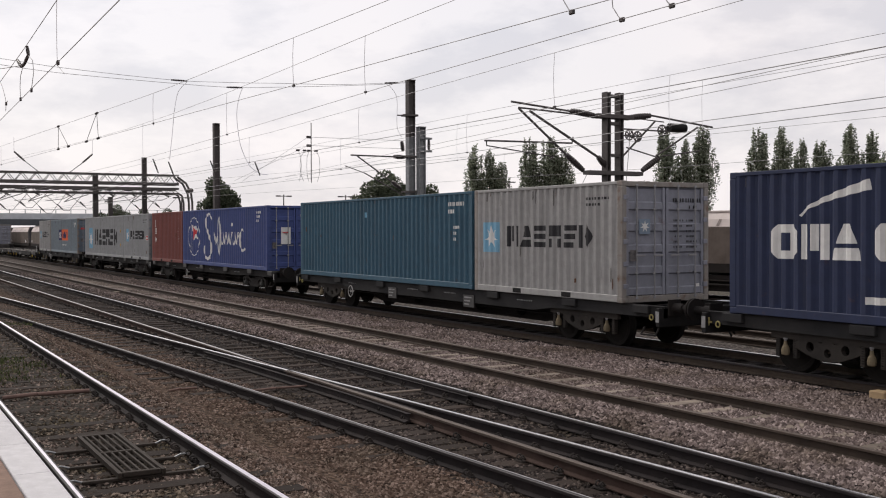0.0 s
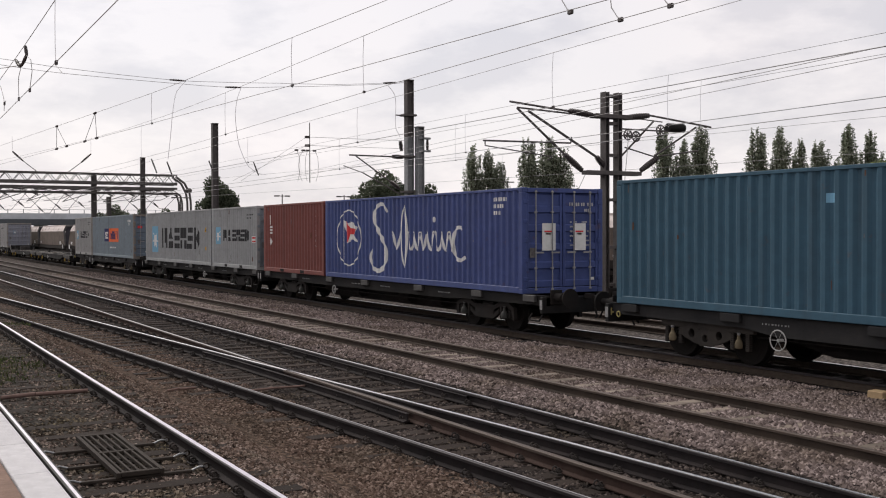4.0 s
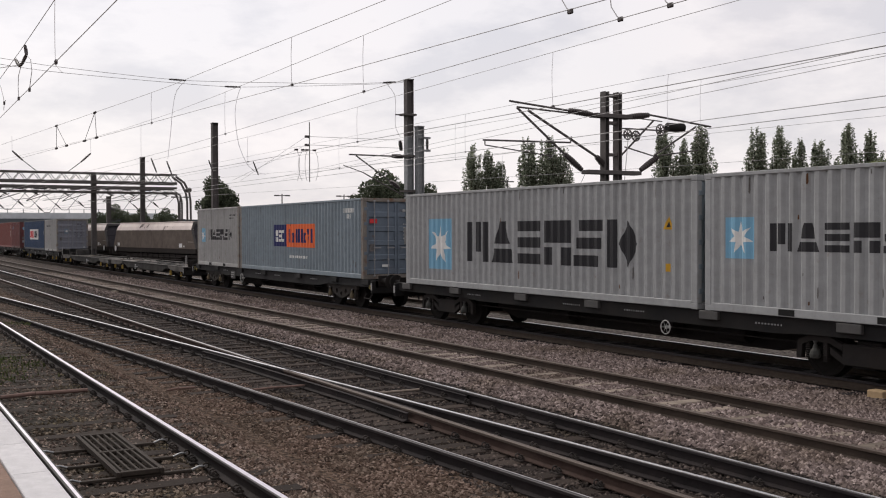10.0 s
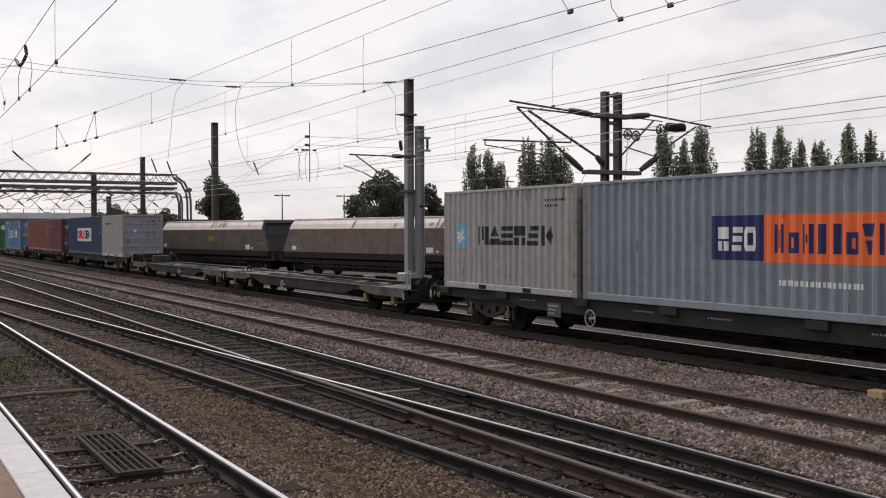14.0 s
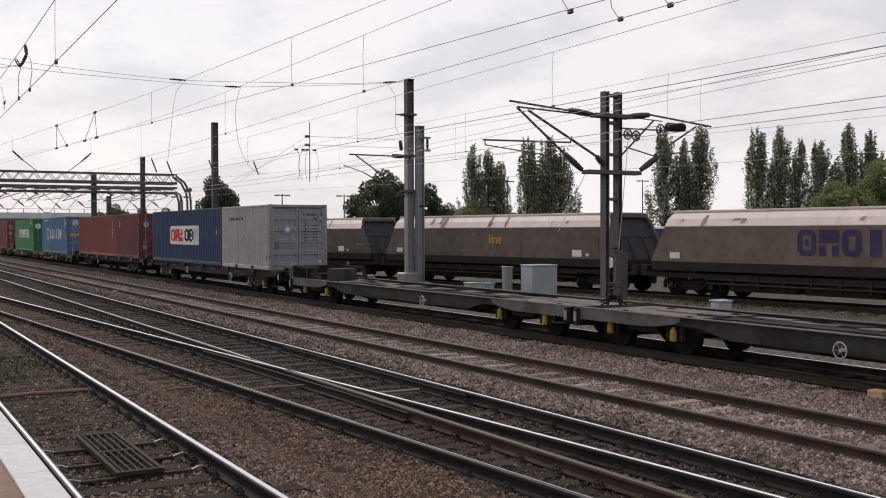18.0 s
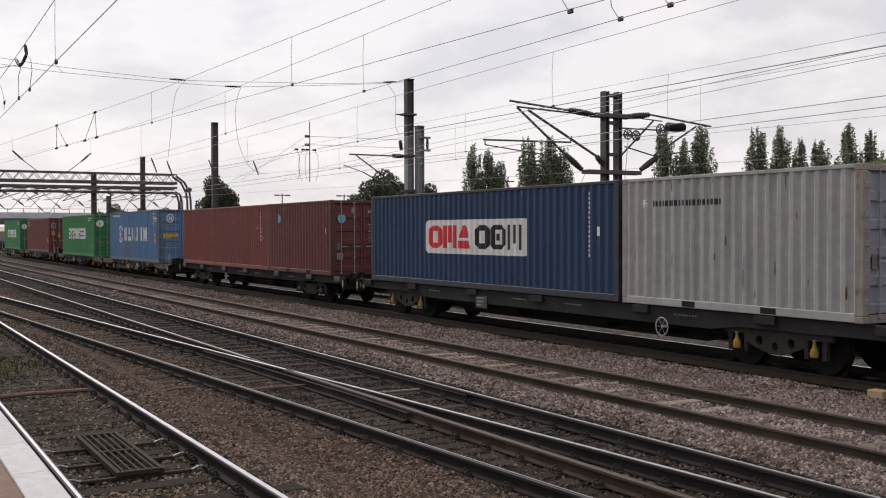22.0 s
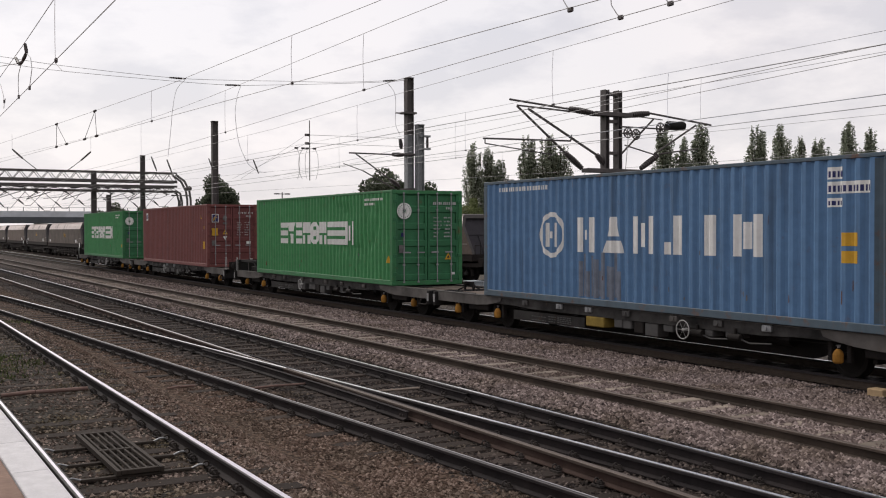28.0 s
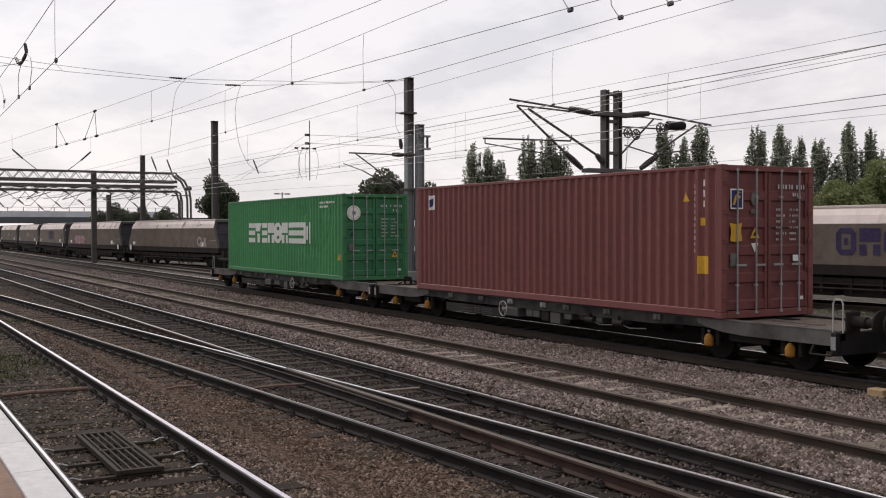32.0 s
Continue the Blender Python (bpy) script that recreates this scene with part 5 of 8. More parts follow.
# ================= containers =================
PITCH_X, RIB = 0.278, 0.044


def side_profile(length):
    """(x, depth) of a corrugated side between the corner posts; depth is how far it lies behind the outer plane."""
    x, end = -length / 2 + 0.16, length / 2 - 0.16
    n = max(1, round((end - x) / PITCH_X))
    p = (end - x) / n
    out = []
    for i in range(n):
        a = x + i * p
        out += [(a, 0.008), (a + p * 0.28, 0.008), (a + p * 0.51, 0.008 + RIB), (a + p * 0.77, 0.008 + RIB)]
    return out + [(end, 0.008)]


def depth_at(prof, x):
    for (x0, d0), (x1, d1) in zip(prof[:-1], prof[1:]):
        if x0 <= x <= x1:
            return d0 + (d1 - d0) * (x - x0) / max(1e-6, x1 - x0)
    return 0.008


def painted(polys, prof, y, out=0.003):
    """Flat shapes (closed outlines, even-odd) laid as paint on the corrugated side at y, facing -y."""
    s = Solid()
    lo, hi = min(p[0] for q in polys for p in q), max(p[0] for q in polys for p in q)
    cuts = sorted({round(p[0], 4) for q in polys for p in q} | {round(a, 4) for a, _ in prof if lo < a < hi})

    def spans(x):
        zs = []
        for q in polys:
            for (x0, z0), (x1, z1) in zip(q, q[1:] + q[:1]):
                if (x0 <= x < x1) or (x1 <= x < x0):
                    zs.append(z0 + (z1 - z0) * (x - x0) / (x1 - x0))
        return sorted(zs)

    for a, b in zip(cuts[:-1], cuts[1:]):
        if b - a < 2e-4:
            continue
        e = min(1e-4, (b - a) / 4)
        s0, s1 = spans(a + e), spans(b - e)
        if len(s0) != len(s1):
            continue
        ya, yb = y + depth_at(prof, a) - out, y + depth_at(prof, b) - out
        for i in range(0, len(s0) - 1, 2):
            s.add([(a, ya, s0[i]), (b, yb, s1[i]), (b, yb, s1[i + 1]), (a, ya, s0[i + 1])], [(0, 1, 2, 3)])
    return s


def rect(x0, x1, z0, z1):
    return [(x0, z0), (x1, z0), (x1, z1), (x0, z1)]


def rounded(x0, x1, z0, z1, r):
    """Upright rectangle with rounded corners."""
    out = []
    for cx, cz, a0 in ((x1 - r, z1 - r, 0), (x0 + r, z1 - r, 90), (x0 + r, z0 + r, 180), (x1 - r, z0 + r, 270)):
        out += [(cx + r * math.cos(math.radians(a0 + k * 22.5)), cz + r * math.sin(math.radians(a0 + k * 22.5))) for k in range(5)]
    return out


RINGED = [(0.20, 0), (0.80, 0), (1, 0.20), (1, 0.80), (0.80, 1), (0.20, 1), (0, 0.80), (0, 0.20)]
# plain bars, wedges and rings in a unit square, no letters
SLABS = {
    "3": [rect(0, 0.26, 0, 1), rect(0.37, 0.63, 0.25, 1), rect(0.74, 1, 0, 1)],
    "4": [[(0, 0), (1, 0), (0.88, 0.34), (0.12, 0.34)], [(0.17, 0.46), (0.83, 0.46), (0.64, 1), (0.36, 1)]],
    "5": [rect(0, 1, 0, 0.24), rect(0, 1, 0.38, 0.62), rect(0, 1, 0.76, 1)],
    "6": [rect(0, 1, 0.50, 1), rect(0, 0.34, 0, 0.40), rect(0.66, 1, 0, 0.40)],
    "7": [rect(0, 0.86, 0, 0.24), rect(0.07, 0.93, 0.38, 0.62), rect(0.14, 1, 0.76, 1)],
    "8": [rect(0, 0.32, 0, 1), [(0.42, 0.50), (0.71, 0.02), (1, 0.50), (0.71, 0.98)]],
    "9": [RINGED, rect(0.32, 0.68, 0.24, 0.76)],
    "q": [RINGED, rect(0.26, 0.74, 0.20, 0.80), rect(0.40, 0.60, 0.36, 0.64)],
    "1": [[(0, 1), (1, 1), (0.85, 0.58), (0.15, 0.58)], [(0.19, 0.46), (0.81, 0.46), (0.65, 0), (0.35, 0)]],
    "2": [rect(0, 0.27, 0, 1), rect(0.37, 0.63, 0.18, 0.82), rect(0.73, 1, 0, 1)],
    "x": [rect(0, 0.32, 0, 1), rect(0.68, 1, 0, 1), rect(0.41, 0.59, 0.36, 0.64)],
    "y": [rect(0.28, 0.72, 0, 1)],
    "z": [rect(0.45, 0.82, 0, 1), rect(0.05, 0.36, 0, 0.32)],
    "w": [rect(0, 1, 0, 0.72), rect(0.36, 0.64, 0.18, 0.54)],
    "t": [rect(0.22, 0.78, 0, 1)],
}


def blocks(x0, x1, z0, z1, kinds, gap=0.14):
    """A row of plain shapes that fill a box: a list of outlines, and of the hole in it, for each piece."""
    out, w = [], (x1 - x0) / len(kinds)
    for i, c in enumerate(kinds):
        a, b = x0 + i * w + w * gap / 2, x0 + (i + 1) * w - w * gap / 2
        polys = [[(a + (b - a) * x, z0 + (z1 - z0) * z) for x, z in q] for q in SLABS[c]]
        if c in "9qw":
            out += [polys[:2]] + [[q] for q in polys[2:]]
        else:
            out += [[q] for q in polys]
    return out


def star(cx, cz, r, r2, n=7):
    return [[(cx + (r if i % 2 == 0 else r2) * math.sin(math.pi * i / n), cz + (r if i % 2 == 0 else r2) * math.cos(math.pi * i / n)) for i in range(2 * n)]]


def oval(cx, cz, a, b, n=28):
    return [(cx + a * math.cos(2 * math.pi * i / n), cz + b * math.sin(2 * math.pi * i / n)) for i in range(n)]


def ribbon(pts, w):
    """A stroke of changing width as one quad for each step."""
    one, two = [], []
    for i, (x, z) in enumerate(pts):
        (xa, za), (xb, zb) = pts[max(0, i - 1)], pts[min(len(pts) - 1, i + 1)]
        d = math.hypot(xb - xa, zb - za) or 1
        wa = w(i / (len(pts) - 1)) if callable(w) else w
        one.append((x + (zb - za) / d * wa, z - (xb - xa) / d * wa))
        two.append((x - (zb - za) / d * wa, z + (xb - xa) / d * wa))
    return [[one[i], one[i + 1], two[i + 1], two[i]] for i in range(len(pts) - 1)]


def curve(pts, n=5):
    """Points of a smooth curve through the given ones."""
    out = []
    for i in range(len(pts) - 1):
        p = [Vector(pts[min(max(j, 0), len(pts) - 1)]) for j in (i - 1, i, i + 1, i + 2)]
        for k in range(n):
            t = k / n
            q = 0.5 * (2 * p[1] + (p[2] - p[0]) * t + (2 * p[0] - 5 * p[1] + 4 * p[2] - p[3]) * t * t + (3 * p[1] - p[0] - 3 * p[2] + p[3]) * t ** 3)
            out.append((q.x, q.y))
    return out + [tuple(pts[-1])]


def wave(f, a, b, n):
    return [f(a + (b - a) * i / n) for i in range(n + 1)]


BOX_CACHE = {}


def dent(x, z):
    """Depth of the knocks in a battered side panel, deepest towards its door end."""
    w = max(0.0, min(1.0, (x - 1.2) / 1.2, (5.7 - x) / 0.4)) * max(0.0, min(1.0, (2.7 - z) / 0.3, (z - 0.2) / 0.2))
    return w * (0.050 * max(0.0, noise.noise(Vector((x * 0.9 + 7, z * 0.9, 1.3)))) + 0.040 * max(0.0, 1 - 7 * abs(noise.noise(Vector((x * 0.7 + 3, z * 0.5, 5.1))))))


def container_parts(t, length, height, m_side, m_door, m_rail):
    """The shell of a box container: rails, posts, castings, corrugated sides, roof, doors with their rods."""
    hl, hw = length / 2, 1.219
    key = (length, height, m_side.name, m_door.name, m_rail.name)
    if key not in BOX_CACHE:
        prof = side_profile(length)
        me = {}

        def wall(sign):
            s = Solid()
            vs = []
            rows = [0.15 + (height - 0.21) * k / 14 for k in range(15)] if m_side == M_GREEN and sign < 0 else [0.15, height - 0.06]
            n = len(rows)
            for x, d in prof:
                vs += [(x, sign * (hw - d - dent(x, z) if n > 2 else hw - d), z) for z in rows]
            return s.add(vs, [(n * i + k, n * i + n + k, n * i + n + k + 1, n * i + k + 1) for i in range(len(prof) - 1) for k in range(n - 1)])

        me["side_panel"] = [wall(-1).mesh("side panel", m_side, False), wall(1).mesh("side panel", m_side, False)]
        rf, n = Solid(), round(length / 0.42)
        vs = []
        for i in range(n * 2 + 1):
            x = -hl + 0.1 + (length - 0.2) * i / (2 * n)
            z = height - 0.012 - (0.022 if i % 2 else 0)
            vs += [(x, -hw + 0.07, z), (x, hw - 0.07, z)]
        rf.add(vs, [(2 * i, 2 * i + 2, 2 * i + 3, 2 * i + 1) for i in range(2 * n)])
        me["roof"] = [rf.mesh("roof", m_side, False)]
        m_tb = m_side if m_rail in (M_RUSTPOST, M_BLUEPOST) else m_rail
        me["top_rail"] = [Solid().box(-hl + 0.16, hl - 0.16, s * hw if s < 0 else hw - 0.07, -hw + 0.07 if s < 0 else hw, height - 0.075, height - 0.006, 0.008).mesh("top rail", m_tb) for s in (-1, 1)]
        me["bottom_rail"] = [Solid().box(-hl + 0.16, hl - 0.16, s * hw if s < 0 else hw - 0.07, -hw + 0.07 if s < 0 else hw, 0.01, 0.16, 0.010).mesh("bottom rail", m_tb) for s in (-1, 1)]
        me["corner_post"] = [Solid().box(sx * hl - (0.16 if sx > 0 else 0), sx * hl + (0 if sx > 0 else 0.16), sy * hw - (0.13 if sy > 0 else 0), sy * hw + (0 if sy > 0 else 0.13), 0.118, height - 0.118, 0.010).mesh("post", m_rail)
                             for sx in (-1, 1) for sy in (-1, 1)]
        cs = []
        for sx in (-1, 1):
            for sy in (-1, 1):
                for z in (0, height - 0.118):
                    x0, y0 = (hl - 0.178 if sx > 0 else -hl), (hw - 0.162 if sy > 0 else -hw)
                    c = Solid().box(x0, x0 + 0.178, y0, y0 + 0.162, z, z + 0.118, 0.012)
                    ys_ = -hw - 0.002 if sy < 0 else hw + 0.002
                    c.add([(x0 + 0.05, ys_, z + 0.035), (x0 + 0.13, ys_, z + 0.035), (x0 + 0.13, ys_, z + 0.085), (x0 + 0.05, ys_, z + 0.085)], [(0, 1, 2, 3)])
                    cs.append(c.mesh("casting", m_rail))
        me["corner_casting"] = cs
        me["floor"] = [Solid().box(-hl + 0.1, hl - 0.1, -hw + 0.075, hw - 0.075, 0.10, 0.17).mesh("floor", M_FRAME)]
        fr = Solid()
        vs = []
        for i in range(19):
            y = -hw + 0.13 + (2 * hw - 0.26) * i / 18
            vs += [(-hl + 0.02 + (0.03 if i % 2 else 0), y, 0.15), (-hl + 0.02 + (0.03 if i % 2 else 0), y, height - 0.1)]
        fr.add(vs, [(2 * i, 2 * i + 2, 2 * i + 3, 2 * i + 1) for i in range(18)])
        me["front_wall"] = [fr.mesh("front wall", m_side, False)]
        me["door_sill"] = [Solid().box(hl - 0.09, hl, -hw + 0.16, hw - 0.16, 0.0, 0.14, 0.01).mesh("sill", m_rail), Solid().box(hl - 0.09, hl, -hw + 0.16, hw - 0.16, height - 0.12, height - 0.01, 0.01).mesh("header", m_rail)]
        bands = 5
        hz = (height - 0.30) / bands
        prof_d = []
        for i in range(bands):
            z = 0.16 + hz * i
            prof_d += [(z, 0.0), (z + hz * 0.30, 0.0), (z + hz * 0.36, 0.035), (z + hz * 0.94, 0.035)]
        prof_d.append((height - 0.135, 0.0))
        drs = []
        for y0, y1 in ((-hw + 0.13, -0.012), (0.012, hw - 0.13)):
            d = Solid()
            vs = []
            for z, dd in prof_d:
                vs += [(hl - 0.03 - dd, y0 + 0.07, z), (hl - 0.03 - dd, y1 - 0.07, z)]
            d.add(vs, [(2 * i, 2 * i + 1, 2 * i + 3, 2 * i + 2) for i in range(len(prof_d) - 1)])
            d.box(hl - 0.075, hl - 0.022, y0, y0 + 0.075, 0.15, height - 0.13, 0.006)
            d.box(hl - 0.075, hl - 0.022, y1 - 0.075, y1, 0.15, height - 0.13, 0.006)
            drs.append(d.mesh("door leaf", m_door, False))
        me["door"] = drs
        me["lock_rod"] = []
        me["rod_handle"] = []
        me["hinge"] = []
        for y in (-0.82, -0.33, 0.33, 0.82):
            r = Solid().cyl((hl + 0.005, y, 0.08), (hl + 0.005, y, height - 0.06), 0.016, 8)
            for z in (0.10, 0.62, height - 0.6, height - 0.10):
                r.box(hl - 0.03, hl + 0.022, y - 0.035, y + 0.035, z - 0.022, z + 0.022, 0.005)
            me["lock_rod"].append(r.mesh("rod", M_ROD))
            me["rod_handle"].append(Solid().box(hl + 0.012, hl + 0.03, y - 0.04, y + 0.22 * (1 if y < 0 else -1) + (0.04 if y > 0 else 0), 0.98, 1.02, 0.004).mesh("handle", M_ROD) if y < 0 else
                                    Solid().box(hl + 0.012, hl + 0.03, y - 0.22, y + 0.04, 0.98, 1.02, 0.004).mesh("handle", M_ROD))
        for y in (-hw + 0.10, hw - 0.10):
            for i in range(5):
                z = 0.35 + (height - 0.7) * i / 4
                me["hinge"].append(Solid().box(hl - 0.03, hl + 0.012, y - 0.06, y + 0.06, z - 0.05, z + 0.05, 0.008).mesh("hinge", m_door))
        if length < 8:
            me["fork_pocket"] = [Solid().box(x - 0.18, x + 0.18, -hw - 0.003, -hw + 0.05, 0.03, 0.14).mesh("pocket", M_RUBBER) for x in (-1.02, 1.02)]
        BOX_CACHE[key] = (prof, me)
    prof, me = BOX_CACHE[key]
    doors = []
    for name, meshes in me.items():
        if name in ("lock_rod", "rod_handle", "hinge"):
            continue
        for q in meshes:
            o = part(name, q, None, t)
            if name == "door":
                doors.append(o)
    for i, q in enumerate(me["lock_rod"]):
        part("lock_rod", q, None, doors[0 if i < 2 else 1], "grey steel locking rod")
        part("rod_handle", me["rod_handle"][i], None, doors[0 if i < 2 else 1])
    for i, q in enumerate(me["hinge"]):
        part("hinge", q, None, doors[0 if i < 5 else 1])
    return prof


def end_plate(t, x, y0, y1, z0, z1, mat, name="sticker"):
    part(name, Solid().box(x, x + 0.003, y0, y1, z0, z1), mat, t)


def end_shape(t, x, outline, mat, name="sticker"):
    """A flat shape, outline in y and z, stuck to the doors."""
    part(name, Solid().prism(outline, "x", x, x + 0.003), mat, t)


def triangle(y, z, r, down=False):
    e = -1 if down else 1
    return [(y - r, z - e * r * 0.75), (y + r, z - e * r * 0.75), (y, z + e * r)]


def door_print(t, x, H, mat, seed, rows=6):
    """Rows of small print on the doors as plain bars: one big row, a short one, then two columns."""
    rng = random.Random(seed)
    s = Solid()

    def row(y, y1, z, h, w):
        while y < y1:
            k = rng.uniform(0.6, 1.0) * w
            if rng.random() > 0.12:
                s.box(x, x + 0.003, y, y + k, z, z + h)
            y += w * 1.45

    row(0.20, 0.48, H - 0.44, 0.085, 0.045)
    row(0.56, 0.98, H - 0.44, 0.085, 0.045)
    row(0.66, 0.88, H - 0.58, 0.07, 0.04)
    for k in range(rows):
        row(0.22, 0.22 + rng.uniform(0.14, 0.26), H - 0.86 - 0.115 * k, 0.042, 0.024)
        row(0.58, 0.58 + rng.uniform(0.14, 0.30), H - 0.86 - 0.115 * k, 0.042, 0.024)
    part("code_mark", s, mat, t, tidy=False)["kind"] = "stuff"


def bars_text(x0, z0, rows, w, h=0.07, pitch=0.13, seed=0):
    """Unreadable lines of small print as plain bars."""
    rng = random.Random(seed)
    out = []
    for r in range(rows):
        x = x0
        while x < x0 + w * (1 if r == 0 else rng.uniform(0.4, 0.8)):
            g = rng.uniform(0.035, 0.065)
            out.append(rect(x, x + g, z0 - r * pitch, z0 - r * pitch + h * 0.8))
            x += g + 0.03
    return out


MOVES = []      # (thing, place along the train, height)


def container(kind, s, z, label, plates=(), crowd="containers on the train"):
    """s: place of its middle along the train."""
    length, height, m_side, m_door, m_rail, deco = kind
    t = thing("shipping_container", label, "container", crowd)
    prof = container_parts(t, length, height, m_side, m_door, m_rail)
    for name, polys, mat, *rest in deco(length, height):
        lift = 0.003 + 0.002 * (rest[0] if rest else 0)
        for group in (polys if name == "logo_block" else [[q] for q in polys] if name in ("warning_mark", "warning_bar", "patch", "data_plate", "logo_mast") else [polys]):
            o = part(name, painted(group, prof, -1.219, lift), mat, t, tidy=False)
            if name == "code_mark":
                o["kind"] = "stuff"
    hl = length / 2
    rng = random.Random(int(s * 10))
    grey = m_side in (M_GREY, M_GREY_B)
    for mat, n, tall in ((P_RUST, 5, 0.28), (P_SCUFF if grey else P_PALE, 14 if m_side == M_GREY_B else 6, 0.4 if grey else 0.2)):
        marks = []
        for k in range(n):
            x, w, h = rng.uniform(-hl + 0.3, hl - 0.3), rng.uniform(0.005, 0.018), rng.uniform(0.05, tall)
            low = rng.choice((rng.uniform(0.2, 0.5), rng.uniform(0.3, height - 0.7), height - 0.1 - h))
            marks.append([(x - w, low + h * 0.1), (x, low), (x + w, low + h * 0.25), (x + w * 0.7, low + h), (x - w * 0.8, low + h * 0.9)])
        part("scuff", painted(marks, prof, -1.219, 0.009), mat, t, tidy=False)["kind"] = "stuff"
    door_print(t, hl - 0.021, height, P_BLACK if m_door in (M_DOORGREY, M_DOORPALE) else P_PRINT, int(s * 3))
    end_plate(t, hl - 0.021, 0.84, 0.96, 0.30, 0.37, P_WHITE, "data_plate")
    end_plate(t, hl - 0.021, -0.98, -0.78, height * 0.34, height * 0.34 + 0.24, P_PALE, "data_plate")
    for k, (y0, y1, z0, z1, mat) in enumerate(plates):
        end_plate(t, hl - 0.020 + 0.0035 * (k % 4), y0, y1, z0, z1, mat, "door_panel")
    MOVES.append((t, s, z))
    return t


def deco_codes(L, H, mat=None, n=3):
    mat = mat or P_WHITE
    return [("code_mark", bars_text(L / 2 - 1.25, H - 0.38, n, 0.75, seed=int(L * 7)), mat)]


def d_star(x0, word0, word1, z0, z1, w=0.36, r=0.25, zc=1.38, codes=True, pocket=None, sign=False):
    def f(L, H):
        out = [("logo_square", [rect(x0 - w, x0 + w, zc - w * 1.05, zc + w * 1.05)], P_SKY),
               ("logo_star", star(x0, zc, w * 0.86, w * 0.34), P_WHITE, 1),
               ("logo_block", blocks(word0, word1, z0, z1, "345678", 0.13), P_BLACK)]
        if pocket:
            out += [("warning_panel", [rect(2.40, 2.79, 1.09, 1.36)], P_WHITE), ("warning_bar", [rect(2.42, 2.77, 1.26, 1.33), rect(2.42, 2.77, 1.12, 1.18)], P_RED, 1)]
        if sign:
            out += [("warning_triangle", [[(5.12, 1.54), (5.38, 1.54), (5.25, 1.80)]], P_YELLOW), ("warning_mark", [[(5.20, 1.585), (5.30, 1.585), (5.25, 1.70)]], P_BLACK, 1), ("warning_label", [rect(5.19, 5.29, 0.70, 0.86)], P_YELLOW)]
        return out + (deco_codes(L, H, P_BLACK, 2) if codes else [])
    return f


def d_blue_script(L, H):
    out = [("logo_ring", [oval(-4.2, 1.33, 0.935, 0.925, 72), oval(-4.2, 1.33, 0.89, 0.88, 72)], P_WHITE),
           ("logo_mast", [rect(-4.66, -4.62, 0.62, 2.02), rect(-4.56, -4.53, 0.62, 1.9)], P_WHITE),
           ("logo_flag", [[(-4.62, 1.95), (-4.25, 1.80), (-3.95, 1.86), (-3.55, 1.68), (-3.72, 1.42), (-3.50, 1.18), (-3.9, 1.28), (-4.3, 1.14), (-4.40, 1.5)]], P_WHITE),
           ("logo_flag_band", [[(-4.42, 1.87), (-4.25, 1.80), (-4.12, 1.66), (-3.62, 1.62), (-3.70, 1.44), (-4.12, 1.45), (-4.22, 1.18), (-4.36, 1.2), (-4.40, 1.5)]], P_RED, 1)]
    P = [(-1.36, 2.12), (-1.55, 2.33), (-1.9, 2.36), (-2.22, 2.12), (-2.2, 1.82), (-1.9, 1.5), (-1.55, 1.15), (-1.42, 0.8), (-1.6, 0.45), (-1.95, 0.32), (-2.35, 0.42), (-2.52, 0.72), (-2.42, 0.98)]
    out.append(("logo_flourish", ribbon(curve(P), lambda u: 0.035 + 0.05 * math.sin(math.pi * u)), P_WHITE))
    for a, b, n, ph in ((-1.05, -0.45, 1.25, 0.2), (0.0, 1.12, 3.0, 0.9), (1.14, 1.62, 1.25, 0.2), (1.64, 2.72, 2.75, 1.1)):
        mid = wave(lambda u: (a + (b - a) * u + 0.03 * math.cos(2 * math.pi * n * u + ph), 1.26 + 0.25 * math.sin(2 * math.pi * n * u + ph)), 0, 1, 14 * max(2, round(n)))
        out.append(("logo_scroll", ribbon(mid, lambda u: 0.042), P_WHITE))
    out.append(("logo_loop", [oval(-0.20, 1.38, 0.20, 0.94, 24), oval(-0.22, 1.40, 0.12, 0.84, 24)], P_WHITE))
    tail = wave(lambda u: (2.98 + 0.34 * math.cos(0.9 + 4.6 * u) + 0.1 * u, 1.25 + 0.40 * math.sin(0.9 + 4.6 * u) - 0.12 * u), 0, 1, 22)
    out.append(("logo_tail", ribbon(tail, lambda u: 0.04 + 0.02 * math.sin(3 * u)), P_WHITE))
    out.append(("logo_dot", [oval(1.62, 1.86, 0.05, 0.08, 10)], P_WHITE))
    return out + [("code_mark", bars_text(4.72, 2.28, 3, 0.62, 0.12, 0.17, 21), P_WHITE)]


def d_navy(L, H):
    arc = wave(lambda u: (-4.45 + 1.42 * u, 1.77 + 0.49 * u ** 0.6), 0, 1, 16)
    return [("logo_swoosh", ribbon(arc, lambda u: 0.02 + 0.07 * u), P_WHITE),
            ("logo_block", blocks(-5.12, -3.16, 1.03, 1.63, "934", 0.10) + blocks(-2.98, -0.8, 1.03, 1.63, "9q3", 0.10), P_WHITE),
            ("logo_swoosh", ribbon(wave(lambda u: (-3.1 + 3.2 * u, 0.39 + 0.05 * u), 0, 1, 6), lambda u: 0.06), P_WHITE)]


def d_plain_code(L, H):
    return [("code_mark", bars_text(4.75, 2.22, 2, 0.8, 0.13, 0.2, 22) + bars_text(5.1, 1.6, 3, 0.3, 0.1, 0.16, 23), P_WHITE), ("patch", [rect(-0.6, -0.42, 1.98, 2.14)], P_SKY)]


